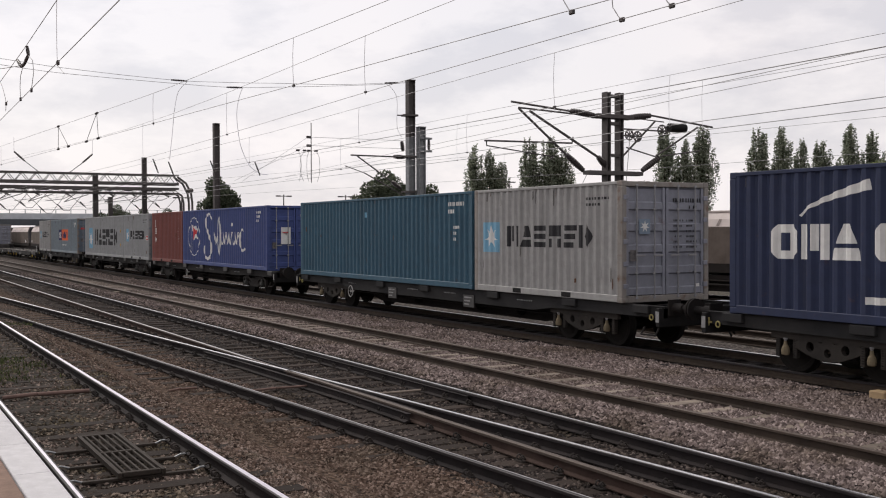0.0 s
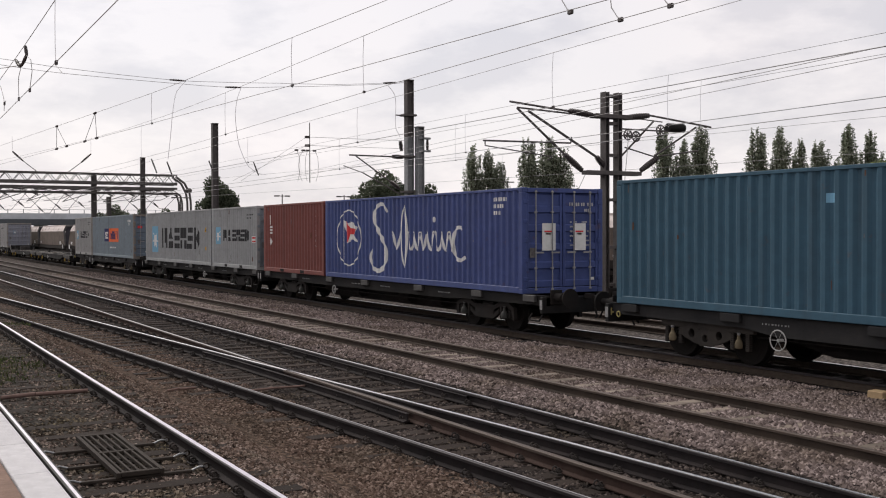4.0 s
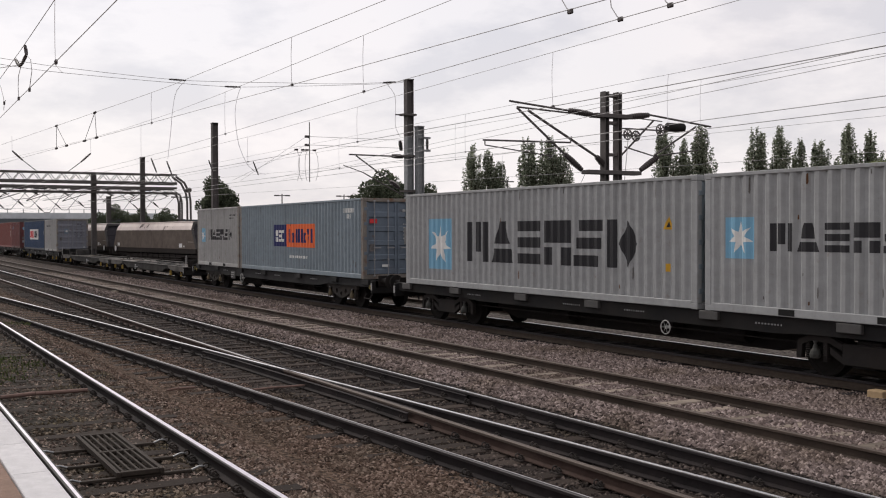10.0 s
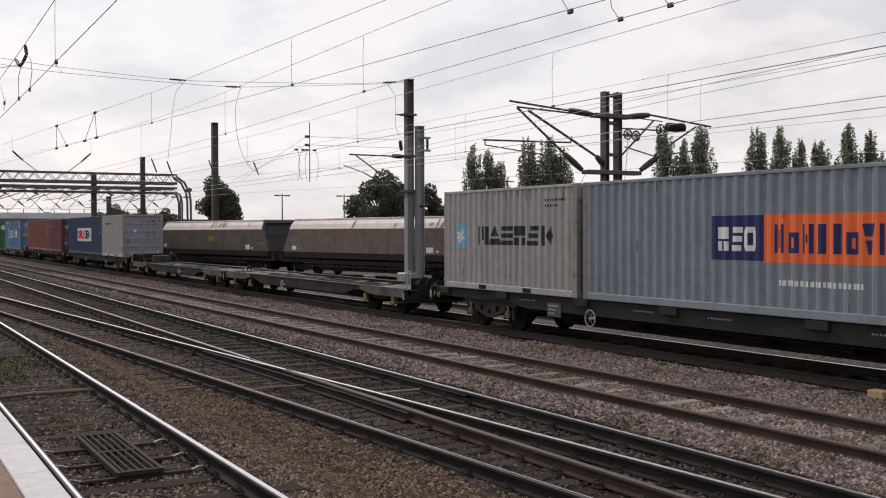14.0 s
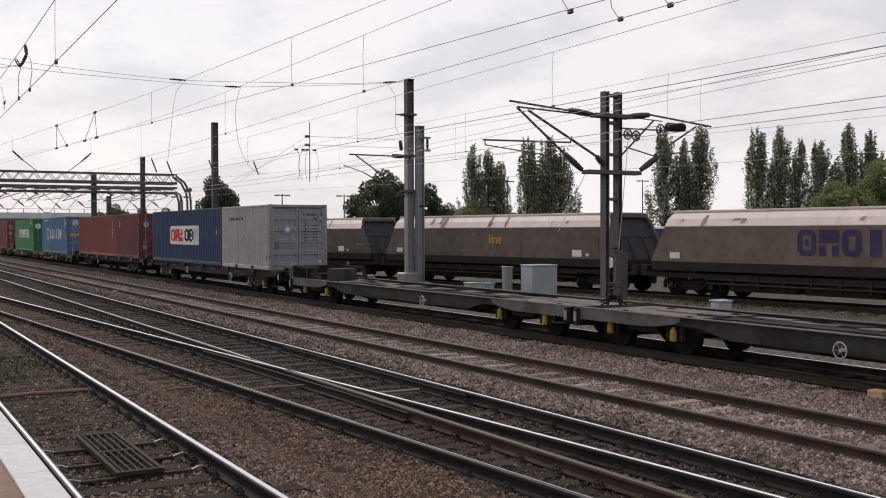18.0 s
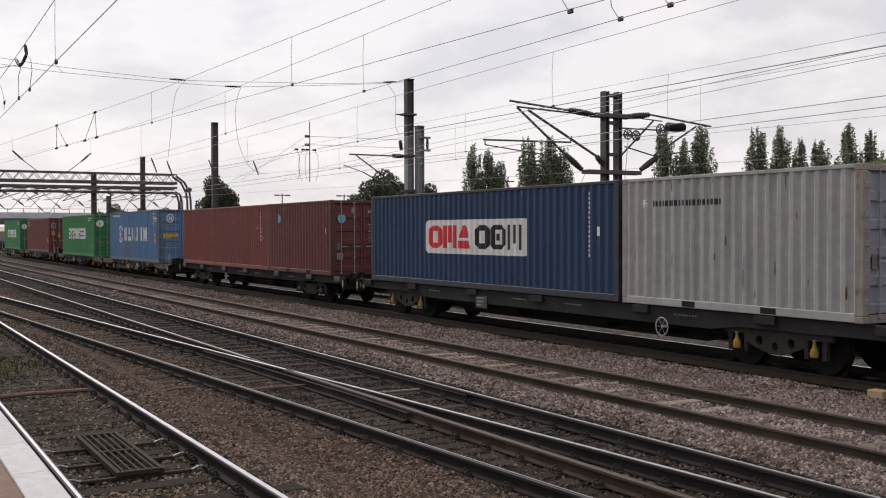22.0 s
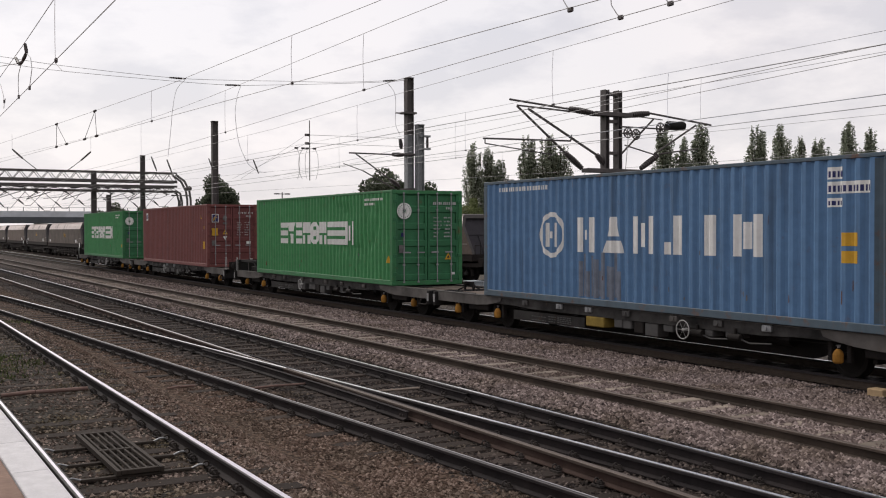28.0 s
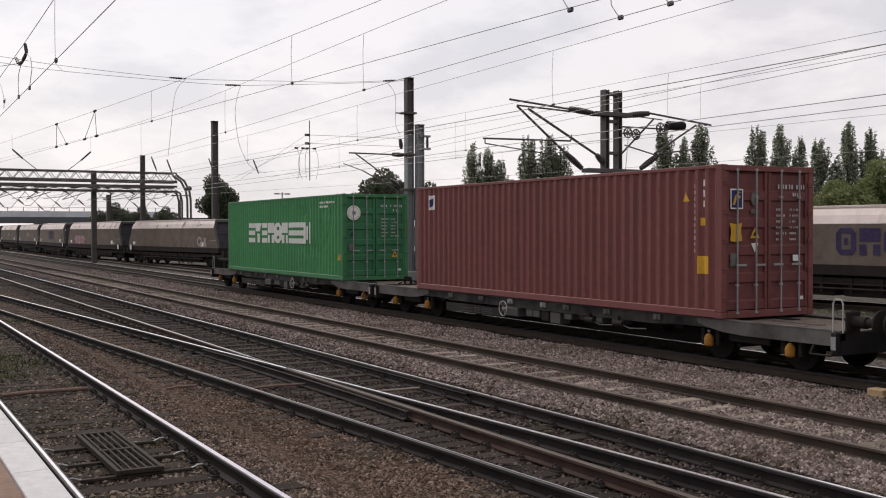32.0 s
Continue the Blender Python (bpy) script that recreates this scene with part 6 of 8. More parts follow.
def d_red_small(L, H):
    return [("logo_block", blocks(-2.46, -2.18, 1.82, 2.19, "t", 0.1) + blocks(-2.46, -2.16, 1.46, 1.76, "5", 0.1) + blocks(-2.46, -2.16, 1.0, 1.32, "8", 0.1), P_WHITE),
            ("code_mark", bars_text(L / 2 - 0.75, 2.2, 8, 0.05, 0.1, 0.17, 3), P_WHITE)]


def d_two_tone(L, H):
    return [("logo_square", [rect(-2.13, -0.82, 0.97, 1.79)], P_NAVY), ("logo_square", [rect(-0.82, 2.07, 0.95, 1.80)], P_ORANGE),
            ("logo_block", blocks(-1.98, -0.95, 1.14, 1.58, "679", 0.2), P_WHITE, 1), ("logo_block", blocks(-0.6, 1.9, 1.12, 1.62, "2wxttw1x", 0.24), P_NAVY, 1),
            ("code_mark", bars_text(-0.43, 0.55, 1, 1.75, 0.12, 0.1, 5), P_WHITE), ("code_mark", bars_text(4.44, 2.14, 1, 0.85, 0.18, 0.2, 51) + bars_text(4.72, 1.95, 1, 0.28, 0.17, 0.2, 52), P_WHITE)]


def d_white_panel(L, H):
    out = [("logo_panel", [rounded(-2.53, 2.60, 0.9, 1.82, 0.11)], P_WHITE), ("logo_block", blocks(-2.36, -0.02, 1.05, 1.67, "934", 0.08), P_RED, 1),
           ("logo_block", blocks(0.16, 2.42, 1.05, 1.67, "9q3", 0.08), P_BLACK, 1)]
    return out + [("code_mark", bars_text(5.0, 2.3, 14, 0.05, 0.09, 0.105, 8), P_WHITE), ("patch", [rect(5.3, 5.45, 1.4, 1.6)], P_WHITE)]


def d_grey_plain(L, H):
    return [("code_mark", bars_text(-2.05, 2.0, 1, 1.9, 0.14, 0.1, 4), P_BLACK), ("logo_star", star(-2.35, 2.08, 0.13, 0.05), P_WHITE), ("stain", [oval(0.5, 0.93, 0.10, 0.14, 12)], M_STEEL)]


def d_maroon20(L, H):
    return [("logo_disc", [oval(-2.03, 2.0, 0.15, 0.17)], P_SKY), ("code_mark", bars_text(2.24, 2.2, 9, 0.05, 0.09, 0.15, 12) + bars_text(2.54, 2.25, 2, 0.05, 0.2, 0.25, 2), P_WHITE), ("patch", [rect(2.46, 2.60, 1.45, 1.62)], P_WHITE)]


def d_maroon40(L, H):
    return [("code_mark", bars_text(L / 2 - 0.95, 2.2, 8, 0.05, 0.1, 0.15, 14), P_WHITE), ("warning_mark", [[(4.65, 1.62), (4.85, 1.62), (4.75, 1.82)], rect(5.3, 5.42, 1.2, 1.35)], P_YELLOW)]


def d_blue_big(L, H):
    return [("logo_ring", [oval(-3.12, 1.56, 0.50, 0.53), oval(-3.12, 1.56, 0.39, 0.42)], P_WHITE), ("logo_block", blocks(-3.38, -2.86, 1.28, 1.84, "x", 0.1), P_WHITE, 1),
            ("logo_block", blocks(-2.3, 3.5, 1.18, 1.95, "x42zy2", 0.30), P_WHITE), ("code_mark", bars_text(-5.35, 2.62, 1, 2.0, 0.13, 0.1, 7), P_WHITE),
            ("data_plate", [rect(5.10, 5.42, 1.40, 1.62), rect(5.10, 5.42, 1.12, 1.32)], P_YELLOW), ("code_panel", [rect(4.80, 5.12, 2.50, 2.70), rect(4.80, 5.66, 2.26, 2.46), rect(4.80, 5.12, 2.04, 2.19)], P_WHITE), ("code_mark", bars_text(4.84, 2.53, 1, 0.26, 0.13, 0.2, 41) + bars_text(4.84, 2.29, 1, 0.80, 0.13, 0.2, 42) + bars_text(4.84, 2.07, 1, 0.26, 0.09, 0.2, 43), P_NAVY, 1), ("stain", [rect(5.74, 5.93, 0.17, 2.80)], M_BLUEWORN),
            ("stain", [rect(-2.05 + 0.135 * k, -2.05 + 0.135 * k + 0.115 + 0.015 * math.sin(5 * k), 0.20 + 0.03 * math.sin(3 * k), 0.98 + 0.22 * math.sin(2.3 * k)) for k in range(11)], P_GRIME)]


def d_green(L, H):
    return [("logo_block", blocks(-3.40, 3.28, 1.20, 1.97, "5156q6552", 0.06), P_WHITE), ("code_mark", bars_text(4.1, 2.6, 2, 1.3, 0.09, 0.14, 11), P_WHITE), ("warning_mark", [[(5.65, 0.68), (5.9, 0.68), (5.78, 0.9)]], P_YELLOW)]


def d_red_hc(L, H):
    return [("logo_panel", [rect(-5.36, -5.02, 2.24, 2.64)], P_WHITE), ("logo_panel_inset", [[(-5.32, 2.3), (-5.08, 2.40), (-5.08, 2.6), (-5.32, 2.52)]], P_NAVY, 1), ("code_mark", bars_text(5.32, 2.48, 11, 0.05, 0.09, 0.125, 13) + bars_text(5.56, 2.5, 3, 0.05, 0.16, 0.2, 15), P_WHITE),
            ("warning_mark", [[(4.98, 2.22), (5.22, 2.22), (5.10, 2.42)], rect(5.44, 5.74, 0.83, 1.17), rect(5.5, 5.66, 1.75, 1.9)], P_YELLOW)]


C40, C20, HC = (12.192, 2.591), (6.058, 2.591), (12.192, 2.896)
ZH, ZL = 0.985, 0.815
container((*C40, M_NAVY, M_NAVY, M_NAVY, d_navy), 77.9, ZH, "dark navy forty-foot container with white wording blocks")
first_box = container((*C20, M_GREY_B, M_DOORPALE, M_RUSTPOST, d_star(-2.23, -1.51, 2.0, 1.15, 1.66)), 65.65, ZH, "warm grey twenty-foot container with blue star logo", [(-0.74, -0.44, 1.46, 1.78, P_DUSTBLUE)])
container((*C40, M_TEAL, M_TEAL, M_TEAL, d_plain_code), 56.4, ZH, "plain teal forty-foot container")
container((*C40, M_BLUE, M_BLUE, M_BLUE, d_blue_script), 40.6, ZH, "royal blue forty-foot container with white script flourish", [(-0.62, -0.22, 1.05, 1.72, P_WHITE), (0.32, 0.70, 1.05, 1.72, P_WHITE), (-0.56, -0.30, 1.50, 1.54, P_RED), (0.38, 0.62, 1.50, 1.54, P_RED), (-0.52, -0.36, 1.44, 1.48, P_RED), (0.42, 0.58, 1.44, 1.48, P_RED)])
container((*C20, M_RED, M_RED, M_RED, d_red_small), 31.3, ZH, "rust red twenty-foot container with white marks")
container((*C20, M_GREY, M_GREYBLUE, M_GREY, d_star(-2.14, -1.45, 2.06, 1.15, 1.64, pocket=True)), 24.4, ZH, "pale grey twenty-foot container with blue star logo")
container((*C40, M_GREY, M_GREYBLUE, M_GREY, d_star(-4.07, -2.66, 4.39, 0.73, 1.76, 0.66, 0.52, 1.17, codes=False, sign=True)), 15.07, ZH, "pale grey forty-foot container with large star logo")
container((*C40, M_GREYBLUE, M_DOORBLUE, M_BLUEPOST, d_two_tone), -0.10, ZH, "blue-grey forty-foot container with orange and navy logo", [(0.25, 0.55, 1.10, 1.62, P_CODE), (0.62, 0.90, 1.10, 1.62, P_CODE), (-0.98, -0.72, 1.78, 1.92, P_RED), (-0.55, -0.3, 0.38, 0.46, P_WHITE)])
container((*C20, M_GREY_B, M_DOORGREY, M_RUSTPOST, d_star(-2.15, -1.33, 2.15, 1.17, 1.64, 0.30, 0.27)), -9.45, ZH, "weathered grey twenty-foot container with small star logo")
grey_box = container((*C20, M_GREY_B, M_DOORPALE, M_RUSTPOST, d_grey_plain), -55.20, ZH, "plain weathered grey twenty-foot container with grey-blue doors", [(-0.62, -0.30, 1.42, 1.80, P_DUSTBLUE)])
container((*C40, M_DEEPBLUE, M_DEEPBLUE, M_GRIMERAIL, d_white_panel), -64.45, ZH, "dark blue forty-foot container with white logo panel")
MAROON = container((*C20, M_MAROON, M_MAROON, M_MAROONRAIL, d_maroon20), -76.8, ZH, "maroon twenty-foot container with a blue disc", [(-0.98, -0.75, 0.55, 0.78, M_STEEL)])
# Maroon doors on the red boxes paint in the end face's shade.
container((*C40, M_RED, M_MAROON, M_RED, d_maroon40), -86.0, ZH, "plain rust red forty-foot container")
hj = container((*HC, M_SKYBLUE, M_SKYBLUE, M_BLUEWORN, d_blue_big), -103.00, ZL, "mid blue high-cube container with white ring logo", [(-0.98, -0.58, 1.36, 1.60, P_YELLOW), (-0.55, -0.16, 1.42, 1.60, P_YELLOW), (0.18, 0.45, 1.36, 1.58, P_WHITE), (0.55, 0.90, 1.36, 1.58, P_WHITE), (0.18, 0.45, 0.98, 1.20, P_WHITE), (0.55, 0.90, 0.98, 1.2, P_CODE), (0.18, 0.55, 2.30, 2.44, P_WHITE), (0.18, 0.9, 2.12, 2.26, P_WHITE), (0.6, 0.85, 0.62, 0.72, P_CODE)])
GREEN_PLATES = [(-0.9, -0.78, 1.48, 1.60, P_NAVY)]
e1 = container((*HC, M_GREEN, M_GREENSHADE, M_MIDGREEN, d_green), -120.47, ZL, "bright green high-cube container with white block wording", GREEN_PLATES)
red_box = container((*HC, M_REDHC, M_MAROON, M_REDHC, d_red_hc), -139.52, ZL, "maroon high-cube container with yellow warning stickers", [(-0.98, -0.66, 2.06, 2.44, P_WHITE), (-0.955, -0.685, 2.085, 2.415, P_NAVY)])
e2 = container((*HC, M_GREEN, M_GREENSHADE, M_MIDGREEN, d_green), -156.97, ZL, "bright green high-cube container with white block wording", GREEN_PLATES)
DOOR40, DOOR20 = 6.096 - 0.012, 3.029 - 0.012
end_shape(first_box, DOOR20 + 0.004, star(-0.59, 1.62, 0.13, 0.05)[0], P_WHITE, "logo_star")
part("logo_disc", Solid().cyl((DOOR20, -0.80, 1.95), (DOOR20 + 0.006, -0.80, 1.95), 0.15, 20), P_SKY, MAROON)
end_shape(MAROON, DOOR20, oval(-0.36, 2.24, 0.075, 0.11, 16), P_CODE, "logo_disc")
for e in (e1, e2):
    part("logo_disc", Solid().cyl((DOOR40, -0.80, 2.26), (DOOR40 + 0.006, -0.80, 2.26), 0.245, 28), P_WHITE, e)
    end_shape(e, DOOR40 + 0.007, star(-0.80, 2.26, 0.13, 0.035, 8)[0], M_GREENSHADE, "logo_star")
    s = Solid()
    for k in range(18):
        a = 2 * math.pi * k / 18
        s.box(DOOR40 + 0.007, DOOR40 + 0.010, -0.80 + 0.195 * math.cos(a) - 0.014, -0.80 + 0.195 * math.cos(a) + 0.014, 2.26 + 0.195 * math.sin(a) - 0.014, 2.26 + 0.195 * math.sin(a) + 0.014)
    part("code_mark", s, M_GREENSHADE, e, tidy=False)["kind"] = "stuff"
    end_shape(e, DOOR40, triangle(0.72, 0.86, 0.12), P_YELLOW, "warning_triangle")
    end_shape(e, DOOR40 + 0.004, triangle(0.72, 0.86, 0.05), P_BLACK, "warning_mark")
end_shape(red_box, DOOR40 + 0.004, [(-0.93, 2.14), (-0.88, 2.14), (-0.84, 2.24), (-0.74, 2.27), (-0.74, 2.31), (-0.84, 2.29), (-0.78, 2.36), (-0.70, 2.38), (-0.80, 2.38), (-0.88, 2.31)], P_YELLOW, "logo_mark")
end_shape(red_box, DOOR40, oval(-0.36, 2.26, 0.10, 0.13, 14), P_PALE, "emblem")
end_plate(red_box, DOOR40, -0.46, -0.26, 1.98, 2.06, P_PALE, "emblem")
end_shape(red_box, DOOR40, [(-1.00, 1.80), (-0.82, 1.77), (-0.70, 1.80), (-0.72, 1.62), (-0.68, 1.46), (-0.86, 1.44), (-0.99, 1.46), (-0.97, 1.64)], P_YELLOW, "warning_label")
end_shape(red_box, DOOR40, triangle(-0.36, 1.60, 0.12), P_YELLOW, "warning_triangle")
end_shape(red_box, DOOR40 + 0.004, triangle(-0.36, 1.59, 0.05), P_BLACK, "warning_mark")
end_shape(red_box, DOOR40, triangle(-0.36, 1.34, 0.10, True), P_WHITE, "warning_triangle")
end_plate(red_box, DOOR40, 0.66, 0.86, 1.06, 1.18, P_WHITE, "data_plate")
end_shape(hj, DOOR40, oval(-0.60, 2.42, 0.20, 0.23, 26), P_WHITE, "logo_ring")
end_shape(hj, DOOR40 + 0.004, oval(-0.60, 2.42, 0.155, 0.18, 26), M_SKYBLUE, "logo_ring")
for g in blocks(-0.68, -0.52, 2.32, 2.52, "x", 0.0):
    end_shape(hj, DOOR40 + 0.008, g[0], P_WHITE, "logo_block")
end_plate(hj, DOOR40, -0.88, -0.38, 2.06, 2.09, P_CODE, "web_line")
end_shape(hj, DOOR40, triangle(-0.34, 1.10, 0.09, True), P_PALE, "warning_triangle")
end_shape(grey_box, DOOR20 + 0.004, star(-0.46, 1.61, 0.13, 0.05)[0], P_WHITE, "logo_star")


# ================= wagons =================
def wheelset_mesh(k=1.0):
    """Two flanged wheels on their axle, one turned form."""
    prof = [(-1.00, 0.06), (-0.86, 0.075), (-0.85, 0.12), (-0.79, 0.12), (-0.775, 0.36), (-0.785, 0.38), (-0.785, 0.455), (-0.665, 0.462), (-0.655, 0.488), (-0.625, 0.488), (-0.62, 0.38), (-0.64, 0.36), (-0.64, 0.13), (-0.60, 0.085)]
    prof = prof + [(-y, r) for y, r in prof[::-1]]
    return Solid().lathe((0, -1, 0), (0, 1, 0), [((y + 1) / 2, r * k) for y, r in prof], 28).mesh("wheelset", M_WHEEL)


ME_WHEELS = wheelset_mesh()
ME_WHEELS_SMALL = wheelset_mesh(0.82)


def holed(s, quad, hole, r, y0, y1, n=16):
    """Plate of a convex outline in x and z with a round hole through it."""
    ring, edge = [], []
    for i in range(n):
        a = 2 * math.pi * i / n
        dx, dz = math.cos(a), math.sin(a)
        best = 9.0
        for (ax, az), (bx, bz) in zip(quad, quad[1:] + quad[:1]):
            ex, ez = bx - ax, bz - az
            den = dx * ez - dz * ex
            if abs(den) > 1e-9:
                t = ((ax - hole[0]) * ez - (az - hole[1]) * ex) / den
                if t > 0:
                    best = min(best, t)
        ring.append((hole[0] + r * dx, hole[1] + r * dz))
        edge.append((hole[0] + best * dx, hole[1] + best * dz))
    v = [(x, y, z) for y in (y0, y1) for pts in (ring, edge) for x, z in pts]
    f = []
    for i in range(n):
        j = (i + 1) % n
        f += [(i, j, n + j, n + i), (2 * n + i, 3 * n + i, 3 * n + j, 2 * n + j), (i, 2 * n + i, 2 * n + j, j), (n + i, n + j, 3 * n + j, 3 * n + i)]
    s.add(v, f)
    return s


def bogie_meshes(kind):
    """Side frame with openings, axle boxes, springs and brake beams of one kind of bogie."""
    wb = {"ochre": 1.8, "low": 2.0, "dark": 2.0}[kind]
    h = wb / 2
    sides = []
    for e in (-1.0, 1.0):
        f, y0, y1 = Solid(), e - 0.05, e + 0.05
        if kind == "dark":
            for k in (-1, 1):
                arch = [(k * (h + 0.42) + 0.0, 0.44), (k * (h + 0.40), 0.60), (k * (h + 0.15), 0.72), (k * (h - 0.25), 0.73), (k * 0.45, 0.60), (k * 0.45, 0.50), (k * (h - 0.28), 0.60), (k * (h + 0.10), 0.62), (k * (h + 0.30), 0.54), (k * (h + 0.32), 0.30), (k * (h + 0.42), 0.30)]
                f.prism(arch, "y", y0, y1)
                f.prism([(k * (h - 0.24), 0.62), (k * (h - 0.16), 0.62), (k * (h - 0.16), 0.28), (k * (h - 0.24), 0.28)], "y", y0, y1)
                f.prism([(k * (h - 0.30), 0.54), (k * (h - 0.30), 0.42), (k * 0.40, 0.26), (k * 0.40, 0.36)], "y", y0, y1)
            f.box(-0.46, 0.46, y0, y1, 0.26, 0.62, 0.02)
        else:
            f.box(-h - 0.36, h + 0.36, y0, y1, 0.60, 0.74, 0.015)
            if kind == "low":
                f.box(-0.5, 0.5, y0, y1, 0.40, 0.61, 0.02)
            else:
                for k in (-1, 1):
                    holed(f, [(k * 0.75, 0.62), (k * 0.75, 0.48), (k * 0.16, 0.28), (k * 0.16, 0.62)], (k * 0.37, 0.51), 0.085, y0, y1)
                    f.prism([(k * (h + 0.36), 0.74), (k * (h + 0.30), 0.79), (k * (h - 0.2), 0.79), (k * 0.3, 0.735), (k * 0.3, 0.70), (k * (h + 0.36), 0.70)], "y", y0 - 0.02, y1 + 0.02)
                holed(f, [(-0.16, 0.62), (-0.16, 0.28), (0.16, 0.28), (0.16, 0.62)], (0.0, 0.43), 0.075, y0, y1)
            for k in (-1, 1):
                f.box(k * h - 0.24, k * h - 0.15, y0, y1, 0.28, 0.61, 0.01).box(k * h + 0.15, k * h + 0.24, y0, y1, 0.28, 0.61, 0.01)
        sides.append(f.mesh("side frame", M_CAST if kind == "ochre" else M_BOGIE))
    bol = Solid().box(-0.25, 0.25, -0.95, 0.95, 0.45, 0.68, 0.02).mesh("bolster", M_BOGIE)
    big = 1.15 if kind == "dark" else 0.9 if kind == "ochre" else 0.72
    mat = {"dark": M_DAMPER, "low": M_AXLEBOX, "ochre": M_AXLETAN}[kind]
    low, top = (0.36, 0.52) if kind == "low" else (0.32, 0.57)
    box = Solid().lathe((0, -1.06, low), (0, -1.06, top), [(0, 0.055 * big), (0.06, 0.078 * big), (0.30, 0.085 * big), (0.55, 0.07 * big), (0.72, 0.04 * big), (1, 0.028)], 12)
    if kind == "low":
        box = Solid().lathe((0, -1.06, 0.28), (0, -1.06, 0.54), [(0, 0.055), (0.08, 0.075), (0.75, 0.07), (0.95, 0.05), (1, 0.03)], 12)
    cap = Solid().lathe((0, -1.06, top), (0, -1.06, top + 0.05), [(0, 0.02), (0.8, 0.038), (1, 0.038)], 10)
    spring = Solid().lathe((0, -1.00, 0.32), (0, -1.00, 0.60), [(k / 14, 0.062 if k % 2 else 0.040) for k in range(15)], 10)
    beam = Solid().box(-0.05, 0.05, -0.82, 0.82, 0.28, 0.36, 0.01)
    return {"wb": wb, "sides": sides, "bolster": bol, "axle_box": box.mesh("axle box", mat), "cap": cap.mesh("cap", M_SHOE if kind == "dark" else M_ROD), "spring": spring.mesh("spring", M_BOGIE), "beam": beam.mesh("brake beam", M_BOGIE)}


BOG = {k: bogie_meshes(k) for k in ("ochre", "low", "dark")}
WHEELS = []      # (wheelset, place on its bogie, wheel radius, True on the coal train)


def bogie(t, x, kind, coal=False):
    me = BOG[kind]
    h = me["wb"] / 2
    b = part("bogie", me["bolster"], None, t, at=pose(x, 0, 0))
    for q in me["sides"]:
        part("side_frame", q, None, b)
    for e in (-1, 1):
        part("brake_beam", me["beam"], None, b, at=pose(e * (h - 0.53), 0, 0))
        rad = 0.377 if kind == "low" else 0.46
        w = part("wheelset", ME_WHEELS_SMALL if kind == "low" else ME_WHEELS, None, b, at=pose(e * h, 0, rad))
        WHEELS.append((w, e * h, rad, coal))
        for r in (0, 180):
            part("axle_box", me["axle_box"], None, b, "" if kind == "dark" else "ochre axle box" if kind == "low" else "dull tan axle box", at=pose(e * h, 0, 0, 0, 0, r))
            if not coal:
                part("oil_cap", me["cap"], None, b, at=pose(e * h, 0, 0, 0, 0, r))
                for dx in (-0.19, 0.19):
                    part("spring", me["spring"], None, b, at=pose(e * h + dx, 0, 0, 0, 0, r))


def buffer_mesh():
    s = Solid().cyl((0, 0, 0), (0.30, 0, 0), 0.10, 12).cyl((0.30, 0, 0), (0.55, 0, 0), 0.075, 12).cyl((0.55, 0, 0), (0.585, 0, 0), 0.225, 18)
    s.box(-0.01, 0.03, -0.17, 0.17, -0.17, 0.17, 0.01)
    return s.mesh("buffer", M_BOGIE)


ME_BUFFER = buffer_mesh()
ME_HOOK = Solid().box(0, 0.35, -0.04, 0.04, -0.05, 0.07, 0.01).tube([(0.3, 0, 0.05), (0.42, 0, -0.05), (0.36, 0, -0.16)], 0.03, 6).tube([(0.30, 0, -0.02), (0.42, 0.02, -0.45), (0.40, -0.02, -0.50)], 0.025, 6).mesh("coupling", M_BOGIE)
ME_HOSE = Solid().tube([(0.02, 0.28, 0), (0.20, 0.30, -0.05), (0.28, 0.30, -0.25), (0.18, 0.29, -0.42)], 0.022, 6).mesh("hose", M_RUBBER)


def brake_wheel_solid(r=0.135):
    s = Solid().ring((0, 0, 0), (0, 1, 0), r, 0.012, 20, 6)
    for k in range(3):
        a = math.pi * k / 3
        s.cyl((-r * math.cos(a), 0, -r * math.sin(a)), (r * math.cos(a), 0, r * math.sin(a)), 0.004, 5)
    return s.cyl((0, 0, 0), (0, 0.12, 0), 0.03, 8)


ME_BRAKE = brake_wheel_solid().mesh("brake wheel", M_CODERAIL)
ME_BRAKE_BIG = brake_wheel_solid(0.18).mesh("brake wheel", M_CODERAIL)


def buffers(t, x, z, end, both=True):
    if both:
        for y in (-0.865, 0.865):
            part("buffer", ME_BUFFER, None, t, at=pose(x, y, z, 0, 0, 0 if end > 0 else 180))
    part("coupling", ME_HOOK, None, t, at=pose(x, 0, z, 0, 0, 0 if end > 0 else 180))
    part("brake_hose", ME_HOSE, None, t, at=pose(x, 0, z - 0.1, 0, 0, 0 if end > 0 else 180))


